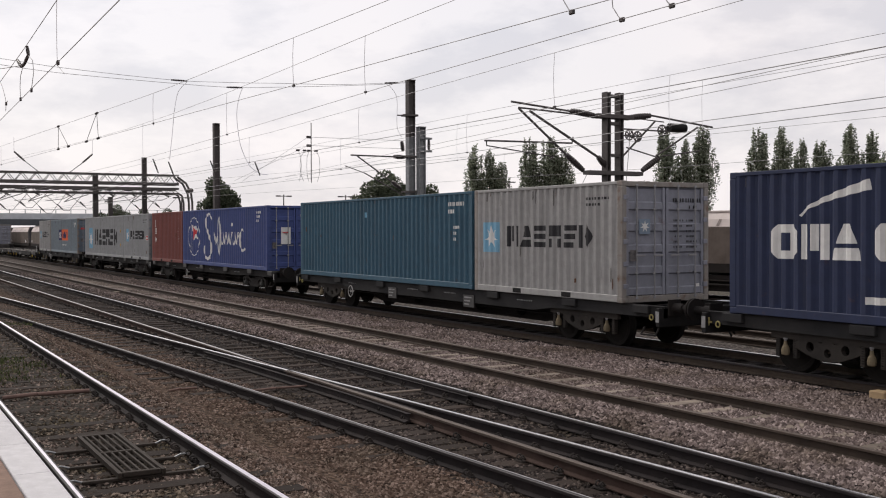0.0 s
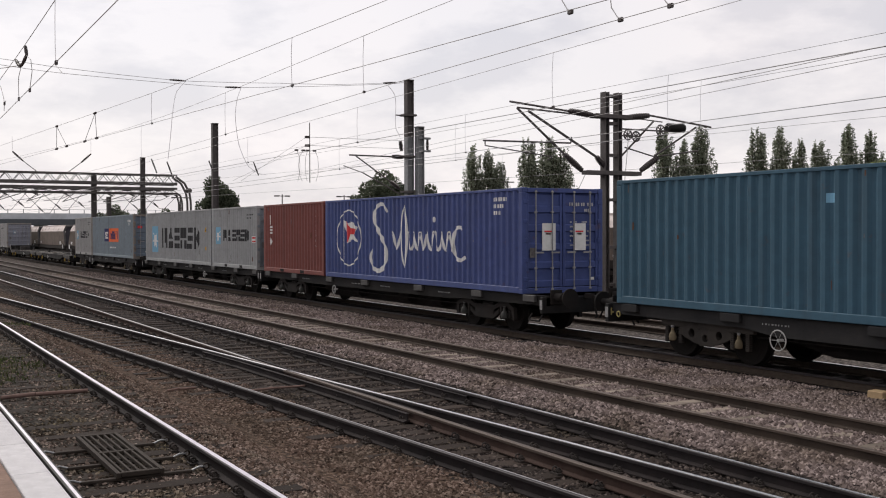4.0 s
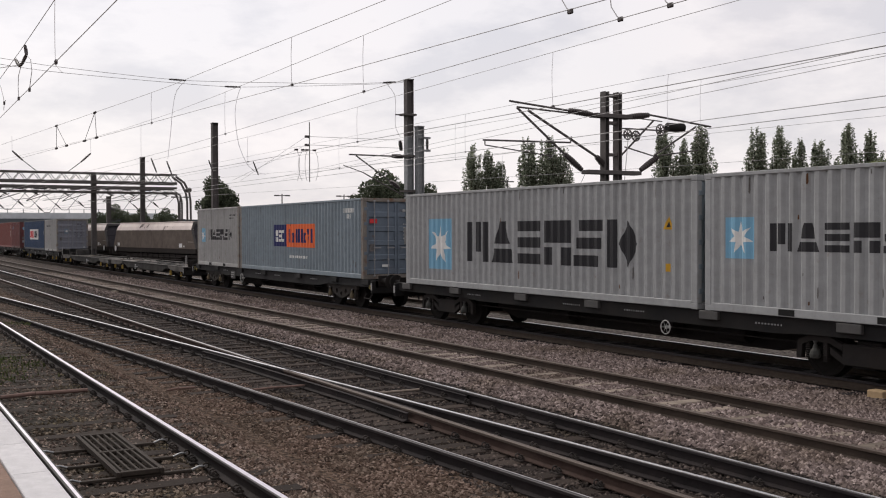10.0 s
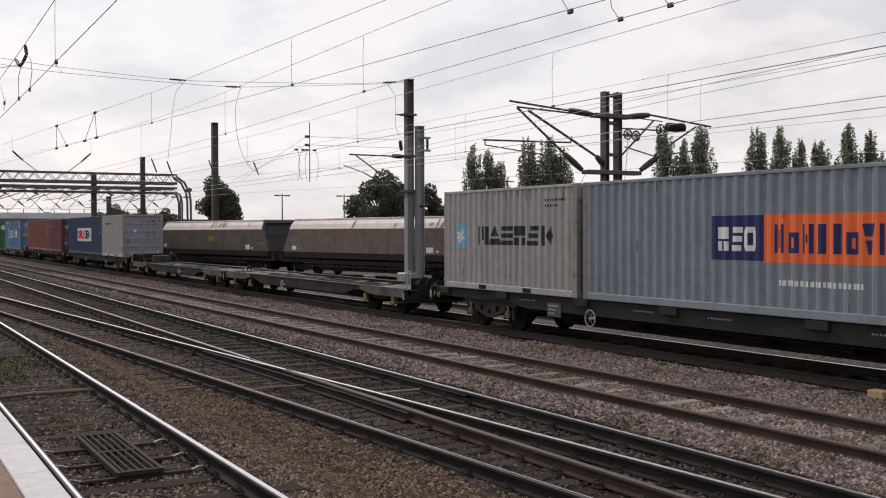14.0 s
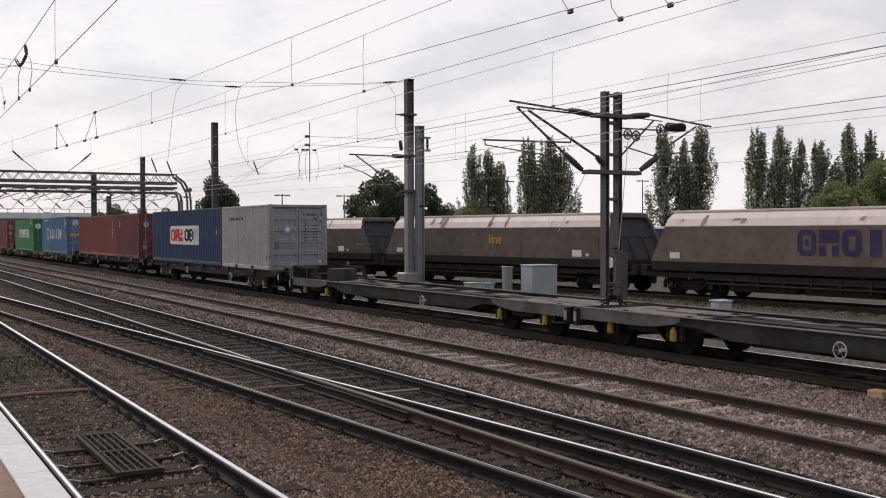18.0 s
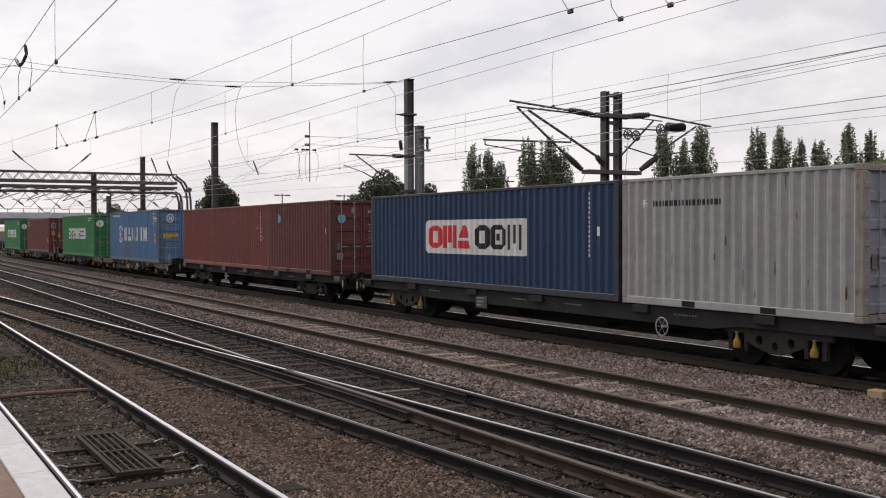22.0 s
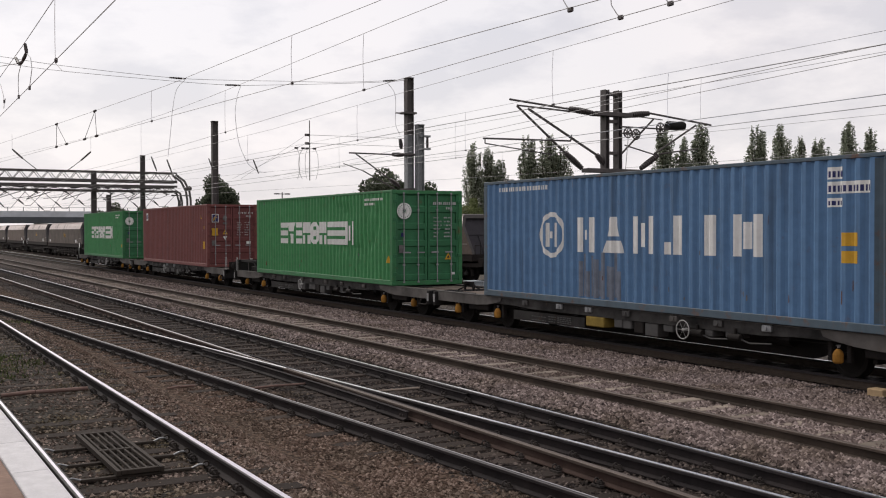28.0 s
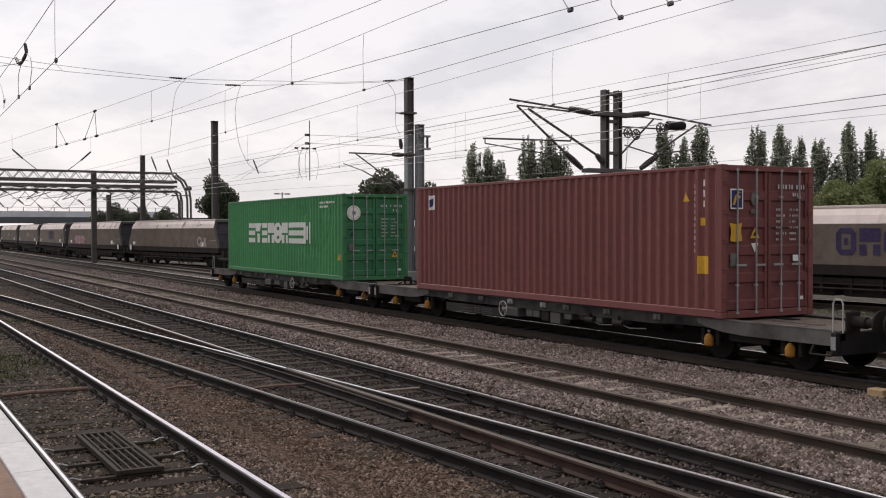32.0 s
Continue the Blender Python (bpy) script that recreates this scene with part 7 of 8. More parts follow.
def flat_wagon(s0, s1, label, kind, deck=0.985, bellied=True, brake_at=0.0, buf=(True, True), plates=(), b0=7.14):
    """Skeletal container wagon between s0 and s1 along the train, deck at the given height."""
    L, mid = s1 - s0, (s0 + s1) / 2
    t = thing("container_wagon", label, "wagon", "wagons of the container train")
    h = L / 2
    for e in (-1, 1):
        y0, y1 = (-1.13, -1.03) if e < 0 else (1.03, 1.13)
        low = 0.23 if deck == ZL else 0.36 if kind == "ochre" else 0.30
        up = 0.24 if bellied else 0.17
        out = [(-h, deck - up), (-h, deck - 0.02), (h, deck - 0.02), (h, deck - up), (h - 3.9, deck - up - 0.02), (h - 4.7, deck - low), (-h + 4.7, deck - low), (-h + 3.9, deck - up - 0.02)]
        part("solebar", Solid().prism(out, "y", y0, y1), M_MIDSIDE if deck == ZL else M_LOWSIDE if not bellied else M_FRAMEGREY if kind == "ochre" else M_FRAME, t)
        if not bellied:
            for k in (-1, 1):
                part("end_fascia", Solid().prism([(k * h, deck - 0.022), (k * h, deck - 0.27), (k * (h - 2.2), deck - 0.27), (k * (h - 2.7), deck - 0.24), (k * (h - 3.1), deck - 0.18), (k * (h - 3.35), deck - 0.12), (k * (h - 3.4), deck - 0.022)], "y", e * 1.145 - 0.008, e * 1.145 + 0.008), M_FASCIA, t)
        part("flange", Solid().box(-h, h, y0 - 0.03, y1 + 0.03, deck - 0.02, deck - 0.004), M_FRAME if bellied else M_LOWFLANGE, t)
    part("centre_sill", Solid().box(-h + 0.1, h - 0.1, -0.22, 0.22, deck - 0.40, deck - 0.06), M_FRAME, t)
    n = int(L / 1.9)
    for i in range(n + 1):
        x = -h + 0.05 + (L - 0.35) * i / n
        part("cross_beam", Solid().box(x, x + 0.22, -1.03, 1.03, deck - 0.28, deck - 0.10), M_FRAME, t)
    for x in (-h, h - 0.12):
        part("headstock", Solid().box(x, x + 0.12, -1.25, 1.25, deck - 0.42, deck - 0.03, 0.015), M_FRAME, t)
    if not bellied:
        for x in (-h + 0.12, h - 3.32):
            part("end_deck", Solid().box(x, x + 3.2, -1.0, 1.0, deck - 0.12, deck - 0.055), M_DECKPALE if deck == ZL else M_DECK, t)
        for i in range(6):
            x = -h + 3.9 + (L - 8.2) * i / 5
            part("deck_plate", Solid().box(x, x + 0.9, -1.0, 1.0, deck - 0.14, deck - 0.09), M_DECK, t)
    for x in (-h + 0.5, -0.4, h - 0.9, -h * 0.33, h * 0.33, -h * 0.66, h * 0.66):
        for y in ((-1.215, 1.13) if bellied else ()):
            part("container_shoe", Solid().box(x, x + 0.5, y, y + 0.085, deck - 0.17, deck - 0.006, 0.012), M_SHOE if kind == "dark" else M_FRAMEGREY, t)
    if not bellied:
        for e, on in ((-1, buf[0]),):
            if on:
                a, b = (h - 2.0, h) if e > 0 else (-h, -h + 2.0)
                part("end_frame", Solid().box(a, b, -0.95, -0.85, deck + 0.34, deck + 0.44, 0.01).box(a, b, 0.85, 0.95, deck + 0.34, deck + 0.44, 0.01)
                     .box(e * h - 0.06, e * h + 0.06, -1.1, 1.1, deck - 0.3, deck + 0.44, 0.01), M_FRAME, t)
                i0 = e * (h - 2.0)
                for y in (-0.95, 0.87):
                    part("end_gusset", Solid().prism([(i0 - e * 0.3, deck - 0.03), (i0 + e * 0.25, deck + 0.40), (i0 + e * 0.40, deck + 0.40), (i0 - e * 0.10, deck - 0.03)], "y", y, y + 0.08), M_FRAME, t)
                    part("end_post", Solid().box(i0 + e * 1.0 - 0.05, i0 + e * 1.0 + 0.05, y, y + 0.08, deck - 0.03, deck + 0.36), M_FRAME, t)
                if deck == 0.80:
                    part("end_block", Solid().prism([(i0 - e * 0.42, deck - 0.03), (i0 - e * 0.26, deck + 0.36), (i0 + e * 0.26, deck + 0.38), (i0 + e * 0.32, deck - 0.03)], "y", -0.45, 0.45), M_LOWSIDE, t)
                part("end_box", Solid().box(min(i0 + e * 0.9, e * (h - 0.25)), max(i0 + e * 0.9, e * (h - 0.25)), -0.6, 0.6, deck - 0.05, deck + 0.16, 0.02), M_BOGIE, t)
    bogie(t, -b0, kind if bellied else "low")
    bogie(t, b0, kind if bellied else "low")
    for x in (-2.4, 1.2, 3.2):
        part("brake_cylinder", Solid().cyl((x, -0.55, 0.52), (x + 0.7, -0.55, 0.52), 0.15, 12), M_BOGIE, t)
    a = b0 - (1.25 if deck == ZL else 1.55)
    low, top = (0.17, deck - 0.20) if deck == ZL else (0.27, deck - 0.38)
    for e in (-0.30, 0.30):
        part("belly_sill", Solid().prism([(-a, top), (-a, 0.46), (-a + 0.9, low), (a - 0.9, low), (a, 0.46), (a, top)], "y", e - 0.04, e + 0.04), M_BOGIE, t)
    part("air_tank", Solid().cyl((-0.6, 0.2, 0.50), (0.7, 0.2, 0.50), 0.20, 12), M_BOGIE, t)
    if bellied:
        rows = Solid()
        rng = random.Random(int(s0))
        for x in (-5.6, -1.3, 0.9, 4.6):
            for k in range(9):
                rows.box(x + 0.075 * k, x + 0.075 * k + rng.uniform(0.02, 0.05), -1.134, -1.128, deck - 0.165, deck - 0.135)
        part("code_mark", rows, P_CODE, t)["kind"] = "stuff"
    part("brake_rigging", Solid().tube([(-b0 + 1.2, 0, 0.42), (b0 - 1.2, 0, 0.42)], 0.03, 6).tube([(-b0 + 1.2, -0.9, 0.55), (b0 - 1.2, -0.9, 0.55)], 0.018, 6), M_BOGIE, t)
    hand = ME_BRAKE_BIG if kind == "ochre" and deck != 0.80 else ME_BRAKE
    part("brake_wheel", hand, None, t, "white ring brake wheel", at=pose(brake_at, -1.27, deck - 0.27 if not bellied else deck - 0.40))
    part("brake_wheel", hand, None, t, "white ring brake wheel", at=pose(-brake_at, 1.27, deck - 0.28 if not bellied else deck - 0.44, 0, 0, 180))
    for x in plates:
        part("data_panel", Solid().box(x, x + 0.55, -1.16, -1.135, deck - 0.48, deck - 0.16, 0.004), M_SHOE, t)
        for k in range(3):
            part("data_line", Solid().box(x + 0.06, x + 0.30 + 0.07 * k, -1.166, -1.161, deck - 0.42 + 0.09 * k, deck - 0.385 + 0.09 * k), P_CODE, t)
    buffers(t, h, 0.95, 1, buf[1])
    buffers(t, -h, 0.95, -1, buf[0])
    part("shunter_step", Solid().tube([(h - 0.06, -1.2, 0.55), (h - 0.06, -1.3, 0.40), (h - 0.5, -1.3, 0.40), (h - 0.5, -1.2, 0.55)], 0.02, 6), M_BOGIE, t)
    if bellied and kind == "ochre":
        for e in (-1, 1):
            part("tie_hook", Solid().ring((e * (h - 0.35), -1.16, deck - 0.24), (0, 1, 0), 0.055, 0.016, 12, 5), M_HOOK, t, "pale yellow lashing ring")
            part("tie_hook", Solid().tube([(e * (h - 0.12), -1.17, deck - 0.12), (e * (h - 0.12), -1.17, deck - 0.26), (e * (h - 0.06), -1.17, deck - 0.30)], 0.018, 6).box(e * (h - 0.12) - 0.07, e * (h - 0.12) + 0.07, -1.185, -1.155, deck - 0.22, deck - 0.19), M_HOOK, t, "pale yellow lashing hook")
    for e in (-1, 1):
        part("end_label", Solid().box(e * (h - 0.06) - 0.05, e * (h - 0.06) + 0.05, -1.256, -1.251, deck - 0.32, deck - 0.10), P_CODE, t)
    if not bellied:
        rng = random.Random(int(s0 * 10))
        for k in range(16):
            x = -h + 0.4 + (L - 1.6) * k / 15 + rng.uniform(-0.3, 0.3)
            y = rng.uniform(-0.9, 0.5)
            part("deck_board", Solid().box(x, x + rng.uniform(0.5, 1.5), y, y + rng.uniform(0.10, 0.34), deck - 0.056, deck - 0.045 + rng.uniform(0, 0.02)), rng.choice((M_DECK, M_DECKPALE, M_FRAME, M_FRAME)), t)
    MOVES.append((t, mid, 0.0))
    return t


flat_wagon(71.1, 91.0, "dark container flat wagon with dull tan axle boxes", "ochre", brake_at=3.0)
flat_wagon(49.95, 69.9, "dark container flat wagon with dull tan axle boxes", "ochre", brake_at=-5.1, plates=(-2.55, 2.0))
flat_wagon(27.9, 47.6, "dark skeletal container wagon under blue and red boxes", "dark", brake_at=-2.4, b0=6.9)
flat_wagon(8.2, 27.75, "dark skeletal container wagon under two grey boxes", "dark", brake_at=2.35, b0=6.9)
flat_wagon(-13.25, 6.72, "dark container flat wagon with dull tan axle boxes", "ochre", brake_at=-2.6, plates=(-4.4,))
flat_wagon(-32.25, -14.82, "empty low flat wagon with worn grey deck", "ochre", 0.80, False, brake_at=-1.38, buf=(False, True), b0=6.62)
flat_wagon(-49.95, -32.5, "empty low flat wagon with worn grey deck", "ochre", 0.80, False, brake_at=1.8, buf=(True, False), b0=6.6)
w = flat_wagon(-71.6, -51.04, "dark container flat wagon with ochre axle boxes", "ochre", brake_at=4.4, plates=(-3.0,))
fresh = BOG["ochre"]["axle_box"].copy()
fresh.materials[0] = M_AXLEBOX
for b in w.children:
    for q in b.children:
        if q.name.startswith("axle_box"):
            q.data = fresh
            q["label"] = "ochre axle box"
flat_wagon(-92.7, -72.63, "dark skeletal container wagon under two red boxes", "dark", brake_at=-2.5, b0=6.7)
orange = Solid().lathe((0, -1.07, 0.26), (0, -1.07, 0.50), [(0, 0.060), (0.10, 0.088), (0.62, 0.090), (0.82, 0.070), (1, 0.035)], 14).mesh("axle box", M_AXLEORANGE)
for s0, s1, bf, brake, b0 in ((-111.77, -94.97, (False, True), 1.76, 6.30), (-129.42, -112.02, (True, False), -1.04, 6.46), (-148.37, -130.77, (False, True), -1.35, 6.66), (-165.57, -148.67, (True, False), 1.76, 6.60)):
    w = flat_wagon(s0, s1, "low worn container flat wagon with yellow axle boxes", "ochre", ZL, False, brake_at=brake, buf=bf, b0=b0)
    for b in w.children:
        for q in b.children:
            if q.name.startswith("axle_box"):
                q.data = orange
    part("tool_box", Solid().box(-1.5, -0.85, -1.16, -0.8, 0.36, 0.58, 0.02), M_AXLEBOX if s0 == -111.77 else M_SHOE, w)
    part("under_panel", Solid().box(-4.5, -1.6, -1.11, -1.07, 0.29, 0.52, 0.008), M_LOWSIDE, w)
    marks = Solid()
    rng = random.Random(int(-s0) + 5)
    for x0, x1, n in ((-3.7, -3.1, 2), (-3.0, -2.7, 3), (-2.65, -2.1, 4)):
        for k in range(n):
            z = 0.33 + 0.17 * k / n
            x = x0
            while x < x1:
                u = rng.uniform(0.03, 0.12)
                marks.box(x, min(x1, x + u), -1.116, -1.111, z, z + 0.022)
                x += u + 0.03
    tagged(part("code_mark", marks, M_SHOE, w), kind="stuff")
    for x0, x1, z0, z1, m in ((-0.55, -0.28, 0.40, 0.58, M_SHOE), (-0.25, 0.02, 0.40, 0.58, M_SHOE), (0.10, 0.40, 0.34, 0.58, M_BOGIE), (0.46, 0.86, 0.31, 0.57, M_SHOE), (1.02, 1.3, 0.44, 0.58, M_SHOE), (1.6, 1.95, 0.46, 0.59, M_BOGIE), (2.2, 2.42, 0.45, 0.58, M_SHOE), (2.75, 3.1, 0.47, 0.59, M_SHOE)):
        part("equipment_box", Solid().box(x0, x1, -1.12, -0.82, z0, z1, 0.015), m, w)
    rng = random.Random(int(-s0))
    for k in range(7):
        x = -4.2 + 1.35 * k + rng.uniform(-0.3, 0.3)
        part("twist_lock", Solid().box(x, x + 0.22, -1.19, -1.13, ZL - 0.15, ZL - 0.03, 0.012).cyl((x + 0.11, -1.21, ZL - 0.09), (x + 0.11, -1.19, ZL - 0.09), 0.035, 8), rng.choice((M_SHOE, M_STEEL, M_FASCIA)), w)
    for x in (1.9, 2.9):
        part("valve", Solid().cyl((x, -1.16, 0.50), (x + 0.3, -1.16, 0.50), 0.07, 10).cyl((x + 0.15, -1.16, 0.50), (x + 0.15, -1.16, 0.66), 0.03, 8), M_BOGIE, w)
        part("brake_pipe", Solid().tube([(x + 0.15, -1.15, 0.5), (x + 0.5, -1.15, 0.42), (x + 1.0, -1.12, 0.45)], 0.016, 6), M_SHOE, w)
for s, side in ((-50.0, 1), (-50.0, -1), (-14.72, 1), (-95.07, 1), (-129.30, 1), (-129.27, -1), (-130.82, 1), (-130.77, -1), (-165.47, 1), (-165.42, -1)):
    t = thing("end_handrail", "pale hooped handrail at a wagon end", "handrail", "wagon handrails")
    part("hoop", Solid().tube([(-0.10, -1.15 * side, 0.78), (-0.10, -1.15 * side, 1.26), (-0.06, -1.15 * side, 1.33), (0.06, -1.15 * side, 1.33), (0.10, -1.15 * side, 1.26), (0.10, -1.15 * side, 0.78)], 0.013, 6), M_CODERAIL, t)
    MOVES.append((t, s, 0.0))


# ================= coal hoppers =================
def hopper_meshes():
    hb, hm, ht, w = 8.3, 7.55, 7.25, 1.36
    side = Solid()
    side.add([(-hb, -w, 1.33), (hb, -w, 1.33), (hm, -w, 2.68), (-hm, -w, 2.68), (-hb, w, 1.33), (hb, w, 1.33), (hm, w, 2.68), (-hm, w, 2.68)], [(0, 1, 2, 3), (4, 7, 6, 5)])
    lower = Solid().box(-hb + 0.05, hb - 0.05, -w + 0.01, w - 0.01, 1.0, 1.33)
    can = Solid()
    for e in (-1, 1):
        ym, yt, zm = e * (w - 0.10), e * (w - 0.27), 2.94
        xm = hm - 0.06
        can.add([(-hm, e * (w + 0.006), 2.66), (hm, e * (w + 0.006), 2.66), (xm, ym, zm), (-xm, ym, zm), (ht + 0.02, yt, 3.22), (-ht - 0.02, yt, 3.22)], [(0, 1, 2, 3), (3, 2, 4, 5)])
        can.box(-ht - 0.1, ht + 0.1, yt - 0.05, yt + 0.05, 3.18, 3.26, 0.01)
    ends, frames = [], []
    for e in (-1, 1):
        foot, eave, top = Vector((e * hb, 0, 1.33)), Vector((e * hm, 0, 2.68)), Vector((e * (ht + 0.1), 0, 3.22))
        inset = Vector((-e * 0.16, 0, -0.07))
        end = Solid()
        a, b = foot + inset, top + inset
        end.add([(a.x, -w + 0.03, a.z), (a.x, w - 0.03, a.z), (b.x, w - 0.3, b.z), (b.x, -w + 0.3, b.z)], [(0, 1, 2, 3)])
        c = a.lerp(b, 0.52)
        end.box(c.x - 0.03, c.x + 0.03, -w + 0.12, w - 0.12, c.z - 0.03, c.z + 0.03)
        for y in (-0.45, 0.45):
            end.cyl((a.x + e * 0.02, y, a.z), (c.x + e * 0.02, y, c.z), 0.04, 6)
        ends.append(end)
        fr = Solid()
        for k in (-1, 1):
            prof = [(foot, w), (eave, w), (top, w - 0.27)]
            for (p, y), (q, y2) in zip(prof[:-1], prof[1:]):
                m, n = p + inset * 1.1, q + inset * 1.1
                fr.add([(p.x, k * y, p.z), (p.x, k * (y - 0.17), p.z), (q.x, k * (y2 - 0.17), q.z), (q.x, k * y2, q.z), (m.x, k * (y - 0.17), m.z), (n.x, k * (y2 - 0.17), n.z)], [(0, 1, 2, 3), (1, 4, 5, 2)])
        fr.add([(top.x, -w + 0.27, top.z), (top.x, w - 0.27, top.z), (top.x - e * 0.3, w - 0.27, top.z + 0.05), (top.x - e * 0.3, -w + 0.27, top.z + 0.05), (top.x + e * 0.06, -w + 0.24, top.z - 0.16), (top.x + e * 0.06, w - 0.24, top.z - 0.16)], [(0, 1, 2, 3), (0, 1, 5, 4)])
        frames.append(fr)
    load = Solid()
    n = 26
    rng = random.Random(5)
    vs, fs = [], []
    for i in range(n + 1):
        for j in range(5):
            x = -ht + 2 * ht * i / n
            y = -1.05 + 2.1 * j / 4
            vs.append((x, y, 2.72 + 0.26 * math.cos(y * 1.3) + rng.uniform(-0.05, 0.05)))
    for i in range(n):
        for j in range(4):
            fs.append((i * 5 + j, (i + 1) * 5 + j, (i + 1) * 5 + j + 1, i * 5 + j + 1))
    load.add(vs, fs)
    under = Solid()
    for e in (-1, 1):
        under.box(-8.6, 8.6, e * 1.18 - 0.07, e * 1.18 + 0.07, 0.72, 0.90)
    under.box(-8.9, -8.6, -1.28, 1.28, 0.75, 1.15).box(8.6, 8.9, -1.28, 1.28, 0.75, 1.15)
    for x in (-3.2, 0.0, 3.2):
        under.prism([(x - 1.58, 0.86), (x + 1.58, 0.86), (x + 1.40, 0.30), (x - 1.40, 0.30)], "y", -1.1, 1.1)
    for x in (-8.3, 8.05):
        under.box(x, x + 0.25, -0.1, 0.1, 0.9, 1.15)
    gear = Solid().tube([(-5.6, -1.28, 0.55), (5.6, -1.28, 0.55)], 0.04, 6).tube([(-5.6, -1.28, 0.70), (5.6, -1.28, 0.70)], 0.03, 6)
    for i in range(9):
        gear.box(-4.4 + 1.1 * i, -4.3 + 1.1 * i, -1.30, -1.2, 0.45, 0.9)
    ladder = Solid()
    for x in (8.35, 8.75):
        ladder.cyl((x, -1.25, 1.15), (x, -1.25, 1.75), 0.018, 5)
    ladder.cyl((8.35, -1.25, 1.75), (8.75, -1.25, 1.75), 0.018, 5)
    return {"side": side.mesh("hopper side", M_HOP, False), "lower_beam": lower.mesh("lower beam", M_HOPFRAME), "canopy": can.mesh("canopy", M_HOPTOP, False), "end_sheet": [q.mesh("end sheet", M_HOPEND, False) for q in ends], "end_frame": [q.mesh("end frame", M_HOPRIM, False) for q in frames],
            "grey_side": side.mesh("hopper side", M_HOPGREY, False), "coal_load": load.mesh("coal", M_RUBBER, False), "underframe": under.mesh("underframe", M_HOPFRAME), "discharge_gear": gear.mesh("gear", M_HOPFRAME), "handrail": ladder.mesh("handrail", M_HOPFRAME)}


HOPM = hopper_meshes()
ME_DISC = Solid().cyl((0, 0, 0), (0, 0.05, 0), 0.225, 24).mesh("disc", M_WHITE)
ME_DISC_RIM = Solid().ring((0, 0.02, 0), (0, 1, 0), 0.25, 0.03, 24, 6).mesh("disc rim", M_RUBBER)
HOP_FLAT = [(-9.0, 0.0), (9.0, 0.0)]


def word_mesh(body, size, mat, name):
    cu = bpy.data.curves.new(name, "FONT")
    cu.body, cu.size, cu.extrude = body, size, 0.002
    ob = bpy.data.objects.new(name, cu)
    scene.collection.objects.link(ob)
    me = bpy.data.meshes.new_from_object(ob.evaluated_get(bpy.context.evaluated_depsgraph_get()))
    bpy.data.objects.remove(ob)
    me.materials.append(mat)
    return me


ME_COAL = word_mesh("Coal", 0.62, P_FAINT, "word")
ME_LINE = word_mesh("line", 0.64, P_YELLOW, "word")
COALS = []      # (thing, place along the coal line at the reference time)


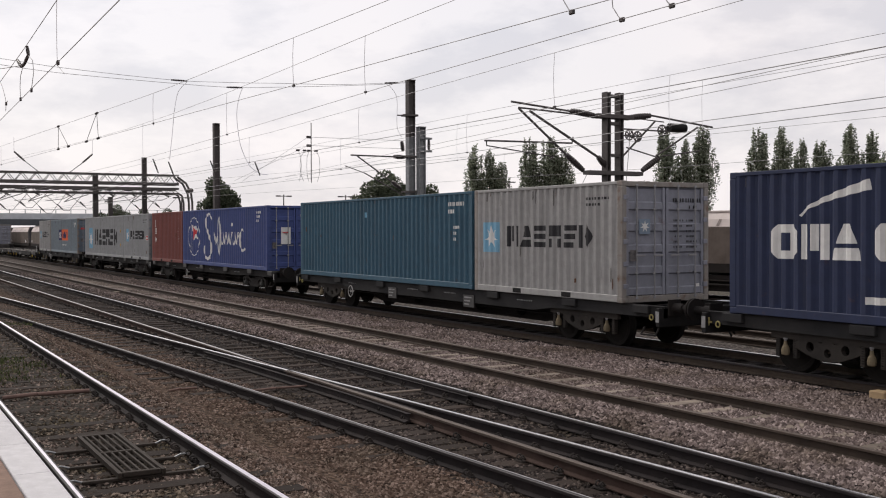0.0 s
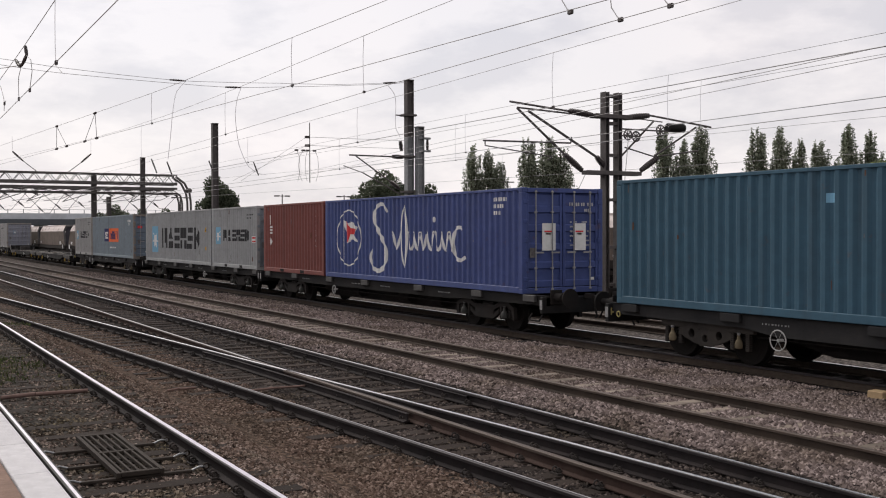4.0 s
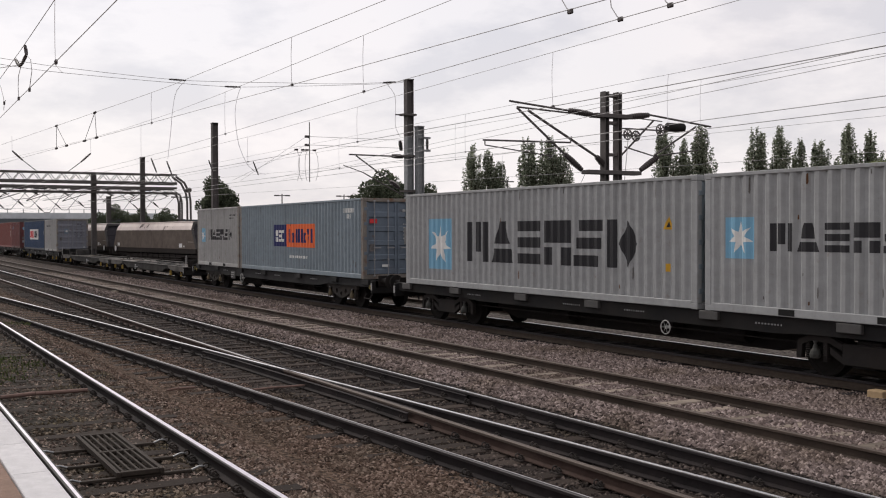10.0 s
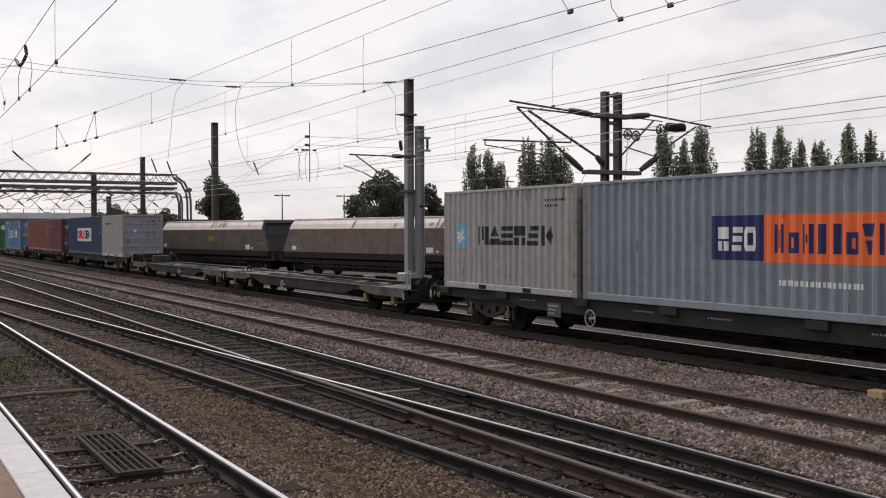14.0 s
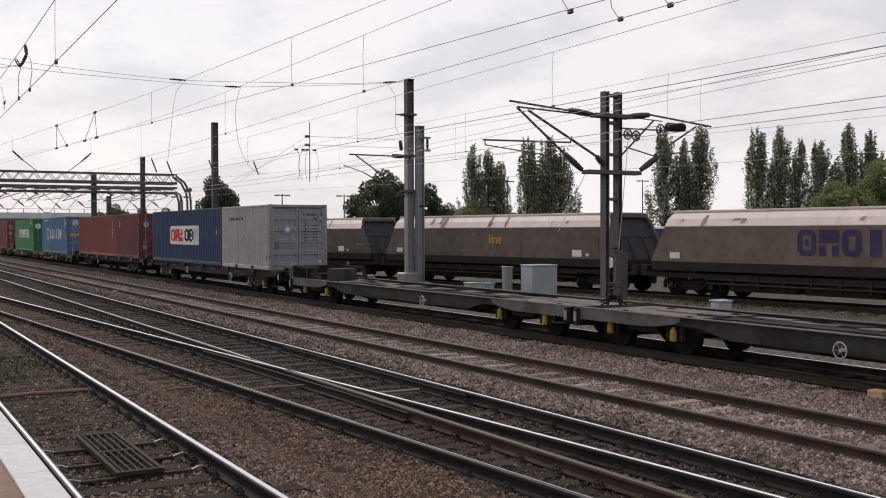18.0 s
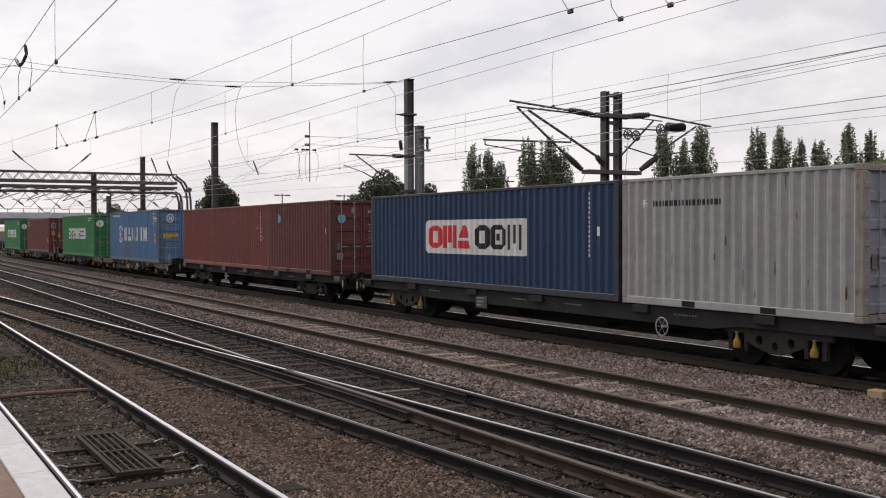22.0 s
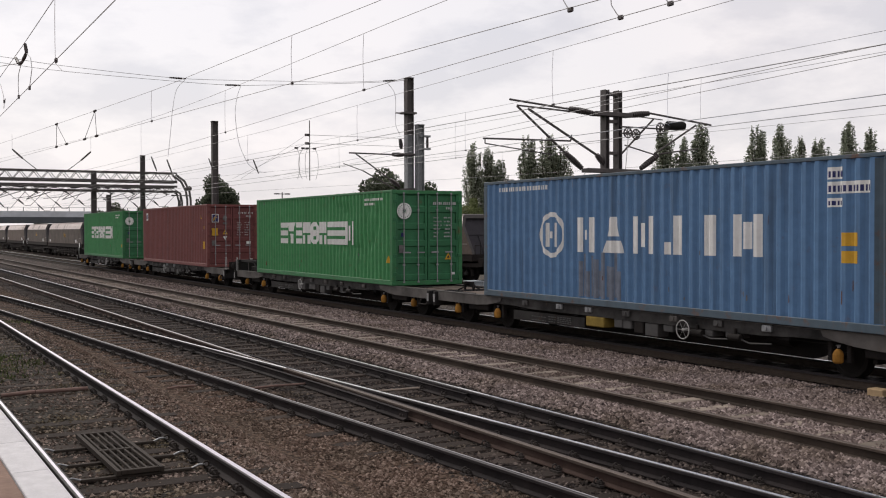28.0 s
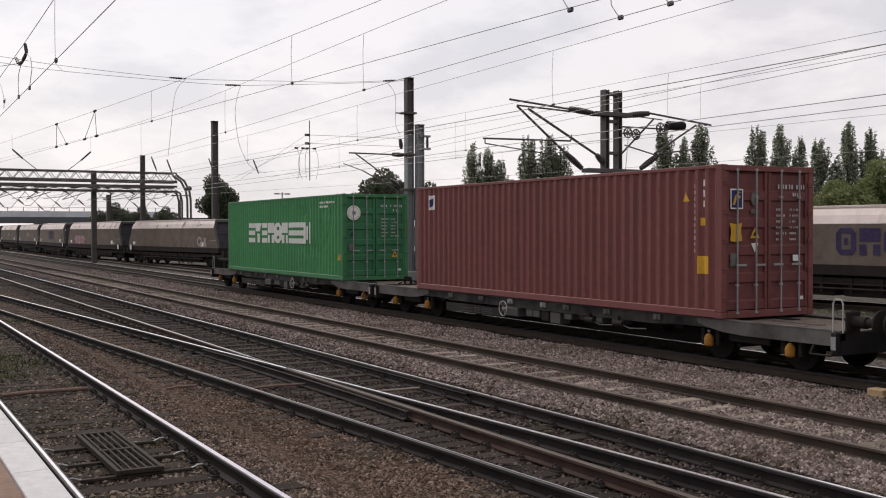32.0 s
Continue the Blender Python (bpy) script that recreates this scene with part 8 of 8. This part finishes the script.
def hopper(s, deco, label="dusty brown coal hopper wagon with pale canopy"):
    t = thing("coal_hopper", label, "hopper wagon", "wagons of the coal train")
    grey = "Y" in deco and "G" not in deco
    for k, me in HOPM.items():
        if k == ("side" if grey else "grey_side"):
            continue
        k = "side" if k == "grey_side" else k
        for q in (me if isinstance(me, list) else [me]):
            part(k, q, None, t)
    bogie(t, -6.5, "dark", True)
    bogie(t, 6.5, "dark", True)
    for c, x in (("L", -7.62), ("R", 7.62)):
        if c in deco:
            d = part("brake_disc", ME_DISC, None, t, "white brake wheel disc", at=pose(x, -1.43, 1.22))
            part("rim", ME_DISC_RIM, None, d)
    y = -1.365
    plate = lambda x0, x1, z0, z1, m, nm="data_panel": part(nm, Solid().box(x0, x1, y - 0.004, y, z0, z1), m, t)
    plate(5.40, 5.95, 1.42, 1.70, M_WHITE)
    plate(6.2, 6.36, 1.44, 1.56, M_WHITE)
    plate(-7.3, -6.8, 1.45, 1.68, M_WHITE)
    plate(7.0, 7.9, 1.80, 1.84, P_PALEDUST)
    for x in (-4.2, 2.2, 6.9):
        part("side_stay", Solid().box(x, x + 0.05, -1.368, -1.36, 1.33, 2.66), M_HOPGREY if grey else M_HOP, t)
    rng = random.Random(int(s) + 3)
    slope = lambda u, v: (u, -1.375 + 0.10 * min(v, 0.28) / 0.28 + (0.17 * (v - 0.28) / 0.28 if v > 0.28 else 0.0), 2.66 + v)
    marks = Solid()
    for k in range(7):
        u, a, b, wd = rng.uniform(-6.8, 6.6), rng.uniform(0.0, 0.25), rng.uniform(0.30, 0.55), rng.uniform(0.05, 0.4)
        marks.add([slope(u, a), slope(u + wd, a), slope(u + wd * 1.4, min(b, 0.28)), slope(u + wd * 0.5, min(b, 0.28))], [(0, 1, 2, 3)])
        if b > 0.4:
            marks.add([slope(u + wd * 0.5, 0.28), slope(u + wd * 1.4, 0.28), slope(u + wd * 1.6, b), slope(u + wd * 0.9, b)], [(0, 1, 2, 3)])
    part("stain", marks, P_CANSTAIN, t, tidy=False)["kind"] = "stuff"
    part("canopy_joint", Solid().add([slope(4.1, 0.0), slope(4.13, 0.0), slope(4.13, 0.28), slope(4.1, 0.28)], [(0, 1, 2, 3)]), P_GRIME, t, tidy=False)
    flat = lambda nm, polys, m, lift=0.0: part(nm, painted(polys, HOP_FLAT, y - 0.008 - lift, 0.002), m, t, tidy=False)
    if "Y" in deco:
        part("line_word", ME_LINE, None, t, at=pose(0.0, y - 0.006, 1.93, 90, 0, 0))
    if "V" in deco:
        for g in blocks(-1.6, 1.8, 1.66, 2.52, "q69t", 0.14):
            flat("logo_block", g, P_VIOLET)
    if "C" in deco:
        part("coal_word", ME_COAL, None, t, at=pose(6.5, y - 0.006, 1.80, 90, 0, 0))
    rng = random.Random(int(s))
    if "G" in deco:
        flat("spray_tag", [[(-6.0, 1.74), (-5.5, 2.0), (-5.3, 1.52)]], P_MINT)
        flat("spray_tag", [[(-2.6, 1.98), (-2.15, 1.80), (-2.7, 1.52)]], P_MINT)
        for k in range(6):
            x, z, a, b = -5.22 + 0.48 * k, 1.73 + 0.04 * math.sin(2 * k), 0.26, 0.28 + rng.uniform(-0.04, 0.04)
            lean = rng.uniform(-0.08, 0.08)
            edge = [(x - a, z - b), (x + a * 0.85, z - b * 1.05), (x + a * 0.6, z - b * 0.2), (x + a, z + b * 0.9), (x + a * 0.1 + lean, z + b * 1.1), (x - a * 0.95 + lean, z + b * 0.85), (x - a * 0.6, z)]
            flat("spray_tag", [[(x + (u - x) * 1.16, z + (v - z) * 1.16) for u, v in edge]], P_SALMON, 0.003 * (k % 2))
            flat("spray_tag", [edge], (P_PINKPALE, P_PINK)[k % 2], 0.0015 + 0.003 * (k % 2))
    if "O" in deco:
        for x, w in ((-6.8, 0.62), (-5.7, 0.55), (-4.65, 0.5)):
            o = flat("spray_tag", [oval(x, 1.85, w, 0.44), oval(x + 0.05, 1.8, w * 0.4, 0.14)], P_SALMON)
        flat("spray_tag", [oval(-5.75, 2.4, 0.24, 0.2, 14)], P_SALMON)
        for q in (rect(-5.2, -5.12, 2.1, 2.5), rect(-5.0, -4.92, 2.1, 2.45), rect(-7.3, -7.2, 2.2, 2.5)):
            flat("spray_tag", [q], P_SKY)
    if "D" in deco:
        flat("spray_tag", [oval(5.3, 1.75, 0.42, 0.34), oval(5.3, 1.75, 0.24, 0.17)], P_PALEDUST)
        flat("spray_tag", [rect(6.0, 6.35, 1.42, 2.0)], P_PALEDUST)
    if "E" in deco:
        flat("spray_tag", [oval(4.1, 1.80, 0.44, 0.40), oval(4.16, 1.80, 0.22, 0.20)], P_FAINT)
        flat("spray_tag", [[(4.75, 1.45), (5.0, 1.45), (5.3, 2.15), (5.1, 2.15)], [(5.15, 1.5), (5.55, 1.5), (5.5, 1.75), (5.3, 1.75)]], P_FAINT)
    if "T" in deco:
        flat("spray_tag", ribbon(wave(lambda u: (-4.6 + 3.6 * u, 1.72 + 0.34 * math.sin(31 * u)), 0, 1, 60), 0.035), P_OCHRE)
    buffers(t, 8.9, 0.98, 1)
    buffers(t, -8.9, 0.98, -1)
    COALS.append((t, s))


PITCH_HOP = 18.138
DECO = {-6: "L", -5: "R", -4: "L", -3: "R", -2: "LY", -1: "R", 0: "LY", 1: "RY", 2: "RVC", 3: "RGY", 4: "LD", 5: "LEC", 6: "RTV", 7: "LOV", 8: "RY"}
for i in range(-13, 10):
    hopper(i * PITCH_HOP, DECO.get(i, "L" if i % 2 else "R"))


# ================= what moves, and when =================
def train_at(t):
    """How far the container train stands from its place at 16 s."""
    d = t - 16.0
    u = min(1.0, max(0.0, (d - 6.0) / 2.6))
    return 6.4374 * d + 0.1228 * d * d / 2 - 0.0016 * d ** 3 / 6 + 0.017 * max(0.0, d - 8.0) ** 2 + 0.17 * u * u * (3 - 2 * u)


COAL_LEN = [(x, coal_y(x)) for x in [-420 + 2.0 * i for i in range(420)]]
COAL_S = [0.0]
for a, b in zip(COAL_LEN[:-1], COAL_LEN[1:]):
    COAL_S.append(COAL_S[-1] + math.hypot(b[0] - a[0], b[1] - a[1]))
S_REF = float(np.interp(-31.0, [p[0] for p in COAL_LEN], COAL_S))


def coal_pose(s):
    """Pose of a hopper whose middle is s metres along the coal line, seated on both bogies."""
    s = s + S_REF
    ends = []
    for e in (-6.5, 6.5):
        x = float(np.interp(s + e, COAL_S, [p[0] for p in COAL_LEN]))
        ends.append(Vector((x, coal_y(x), 0)))
    mid, d = (ends[0] + ends[1]) / 2, ends[1] - ends[0]
    return pose(mid.x, mid.y, 0, 0, 0, math.degrees(math.atan2(d.y, d.x)))


def coal_at(t):
    """How far the coal train has run along its loop."""
    d = t - 18.0
    return -28.887 - 6.4805 * d + 0.0155 * d * d / 2


def motions():
    for t, s, z in MOVES:
        walk(t, [(k, pose(s + train_at(k), Y_TRAIN, z)) for k in range(0, 33)])
    for w, x, r, coal in WHEELS:
        at, step = (coal_at, 0.1) if coal else (train_at, 0.06 if r < 0.4 else 0.08)
        walk(w, [(k * step, pose(x, 0, r, 0, math.degrees(at(k * step) / r), 0)) for k in range(int(32.0 / step + 0.5) + 1)])
    for t, s in COALS:
        walk(t, [(k, coal_pose(s + coal_at(k))) for k in range(0, 33)])


motions()
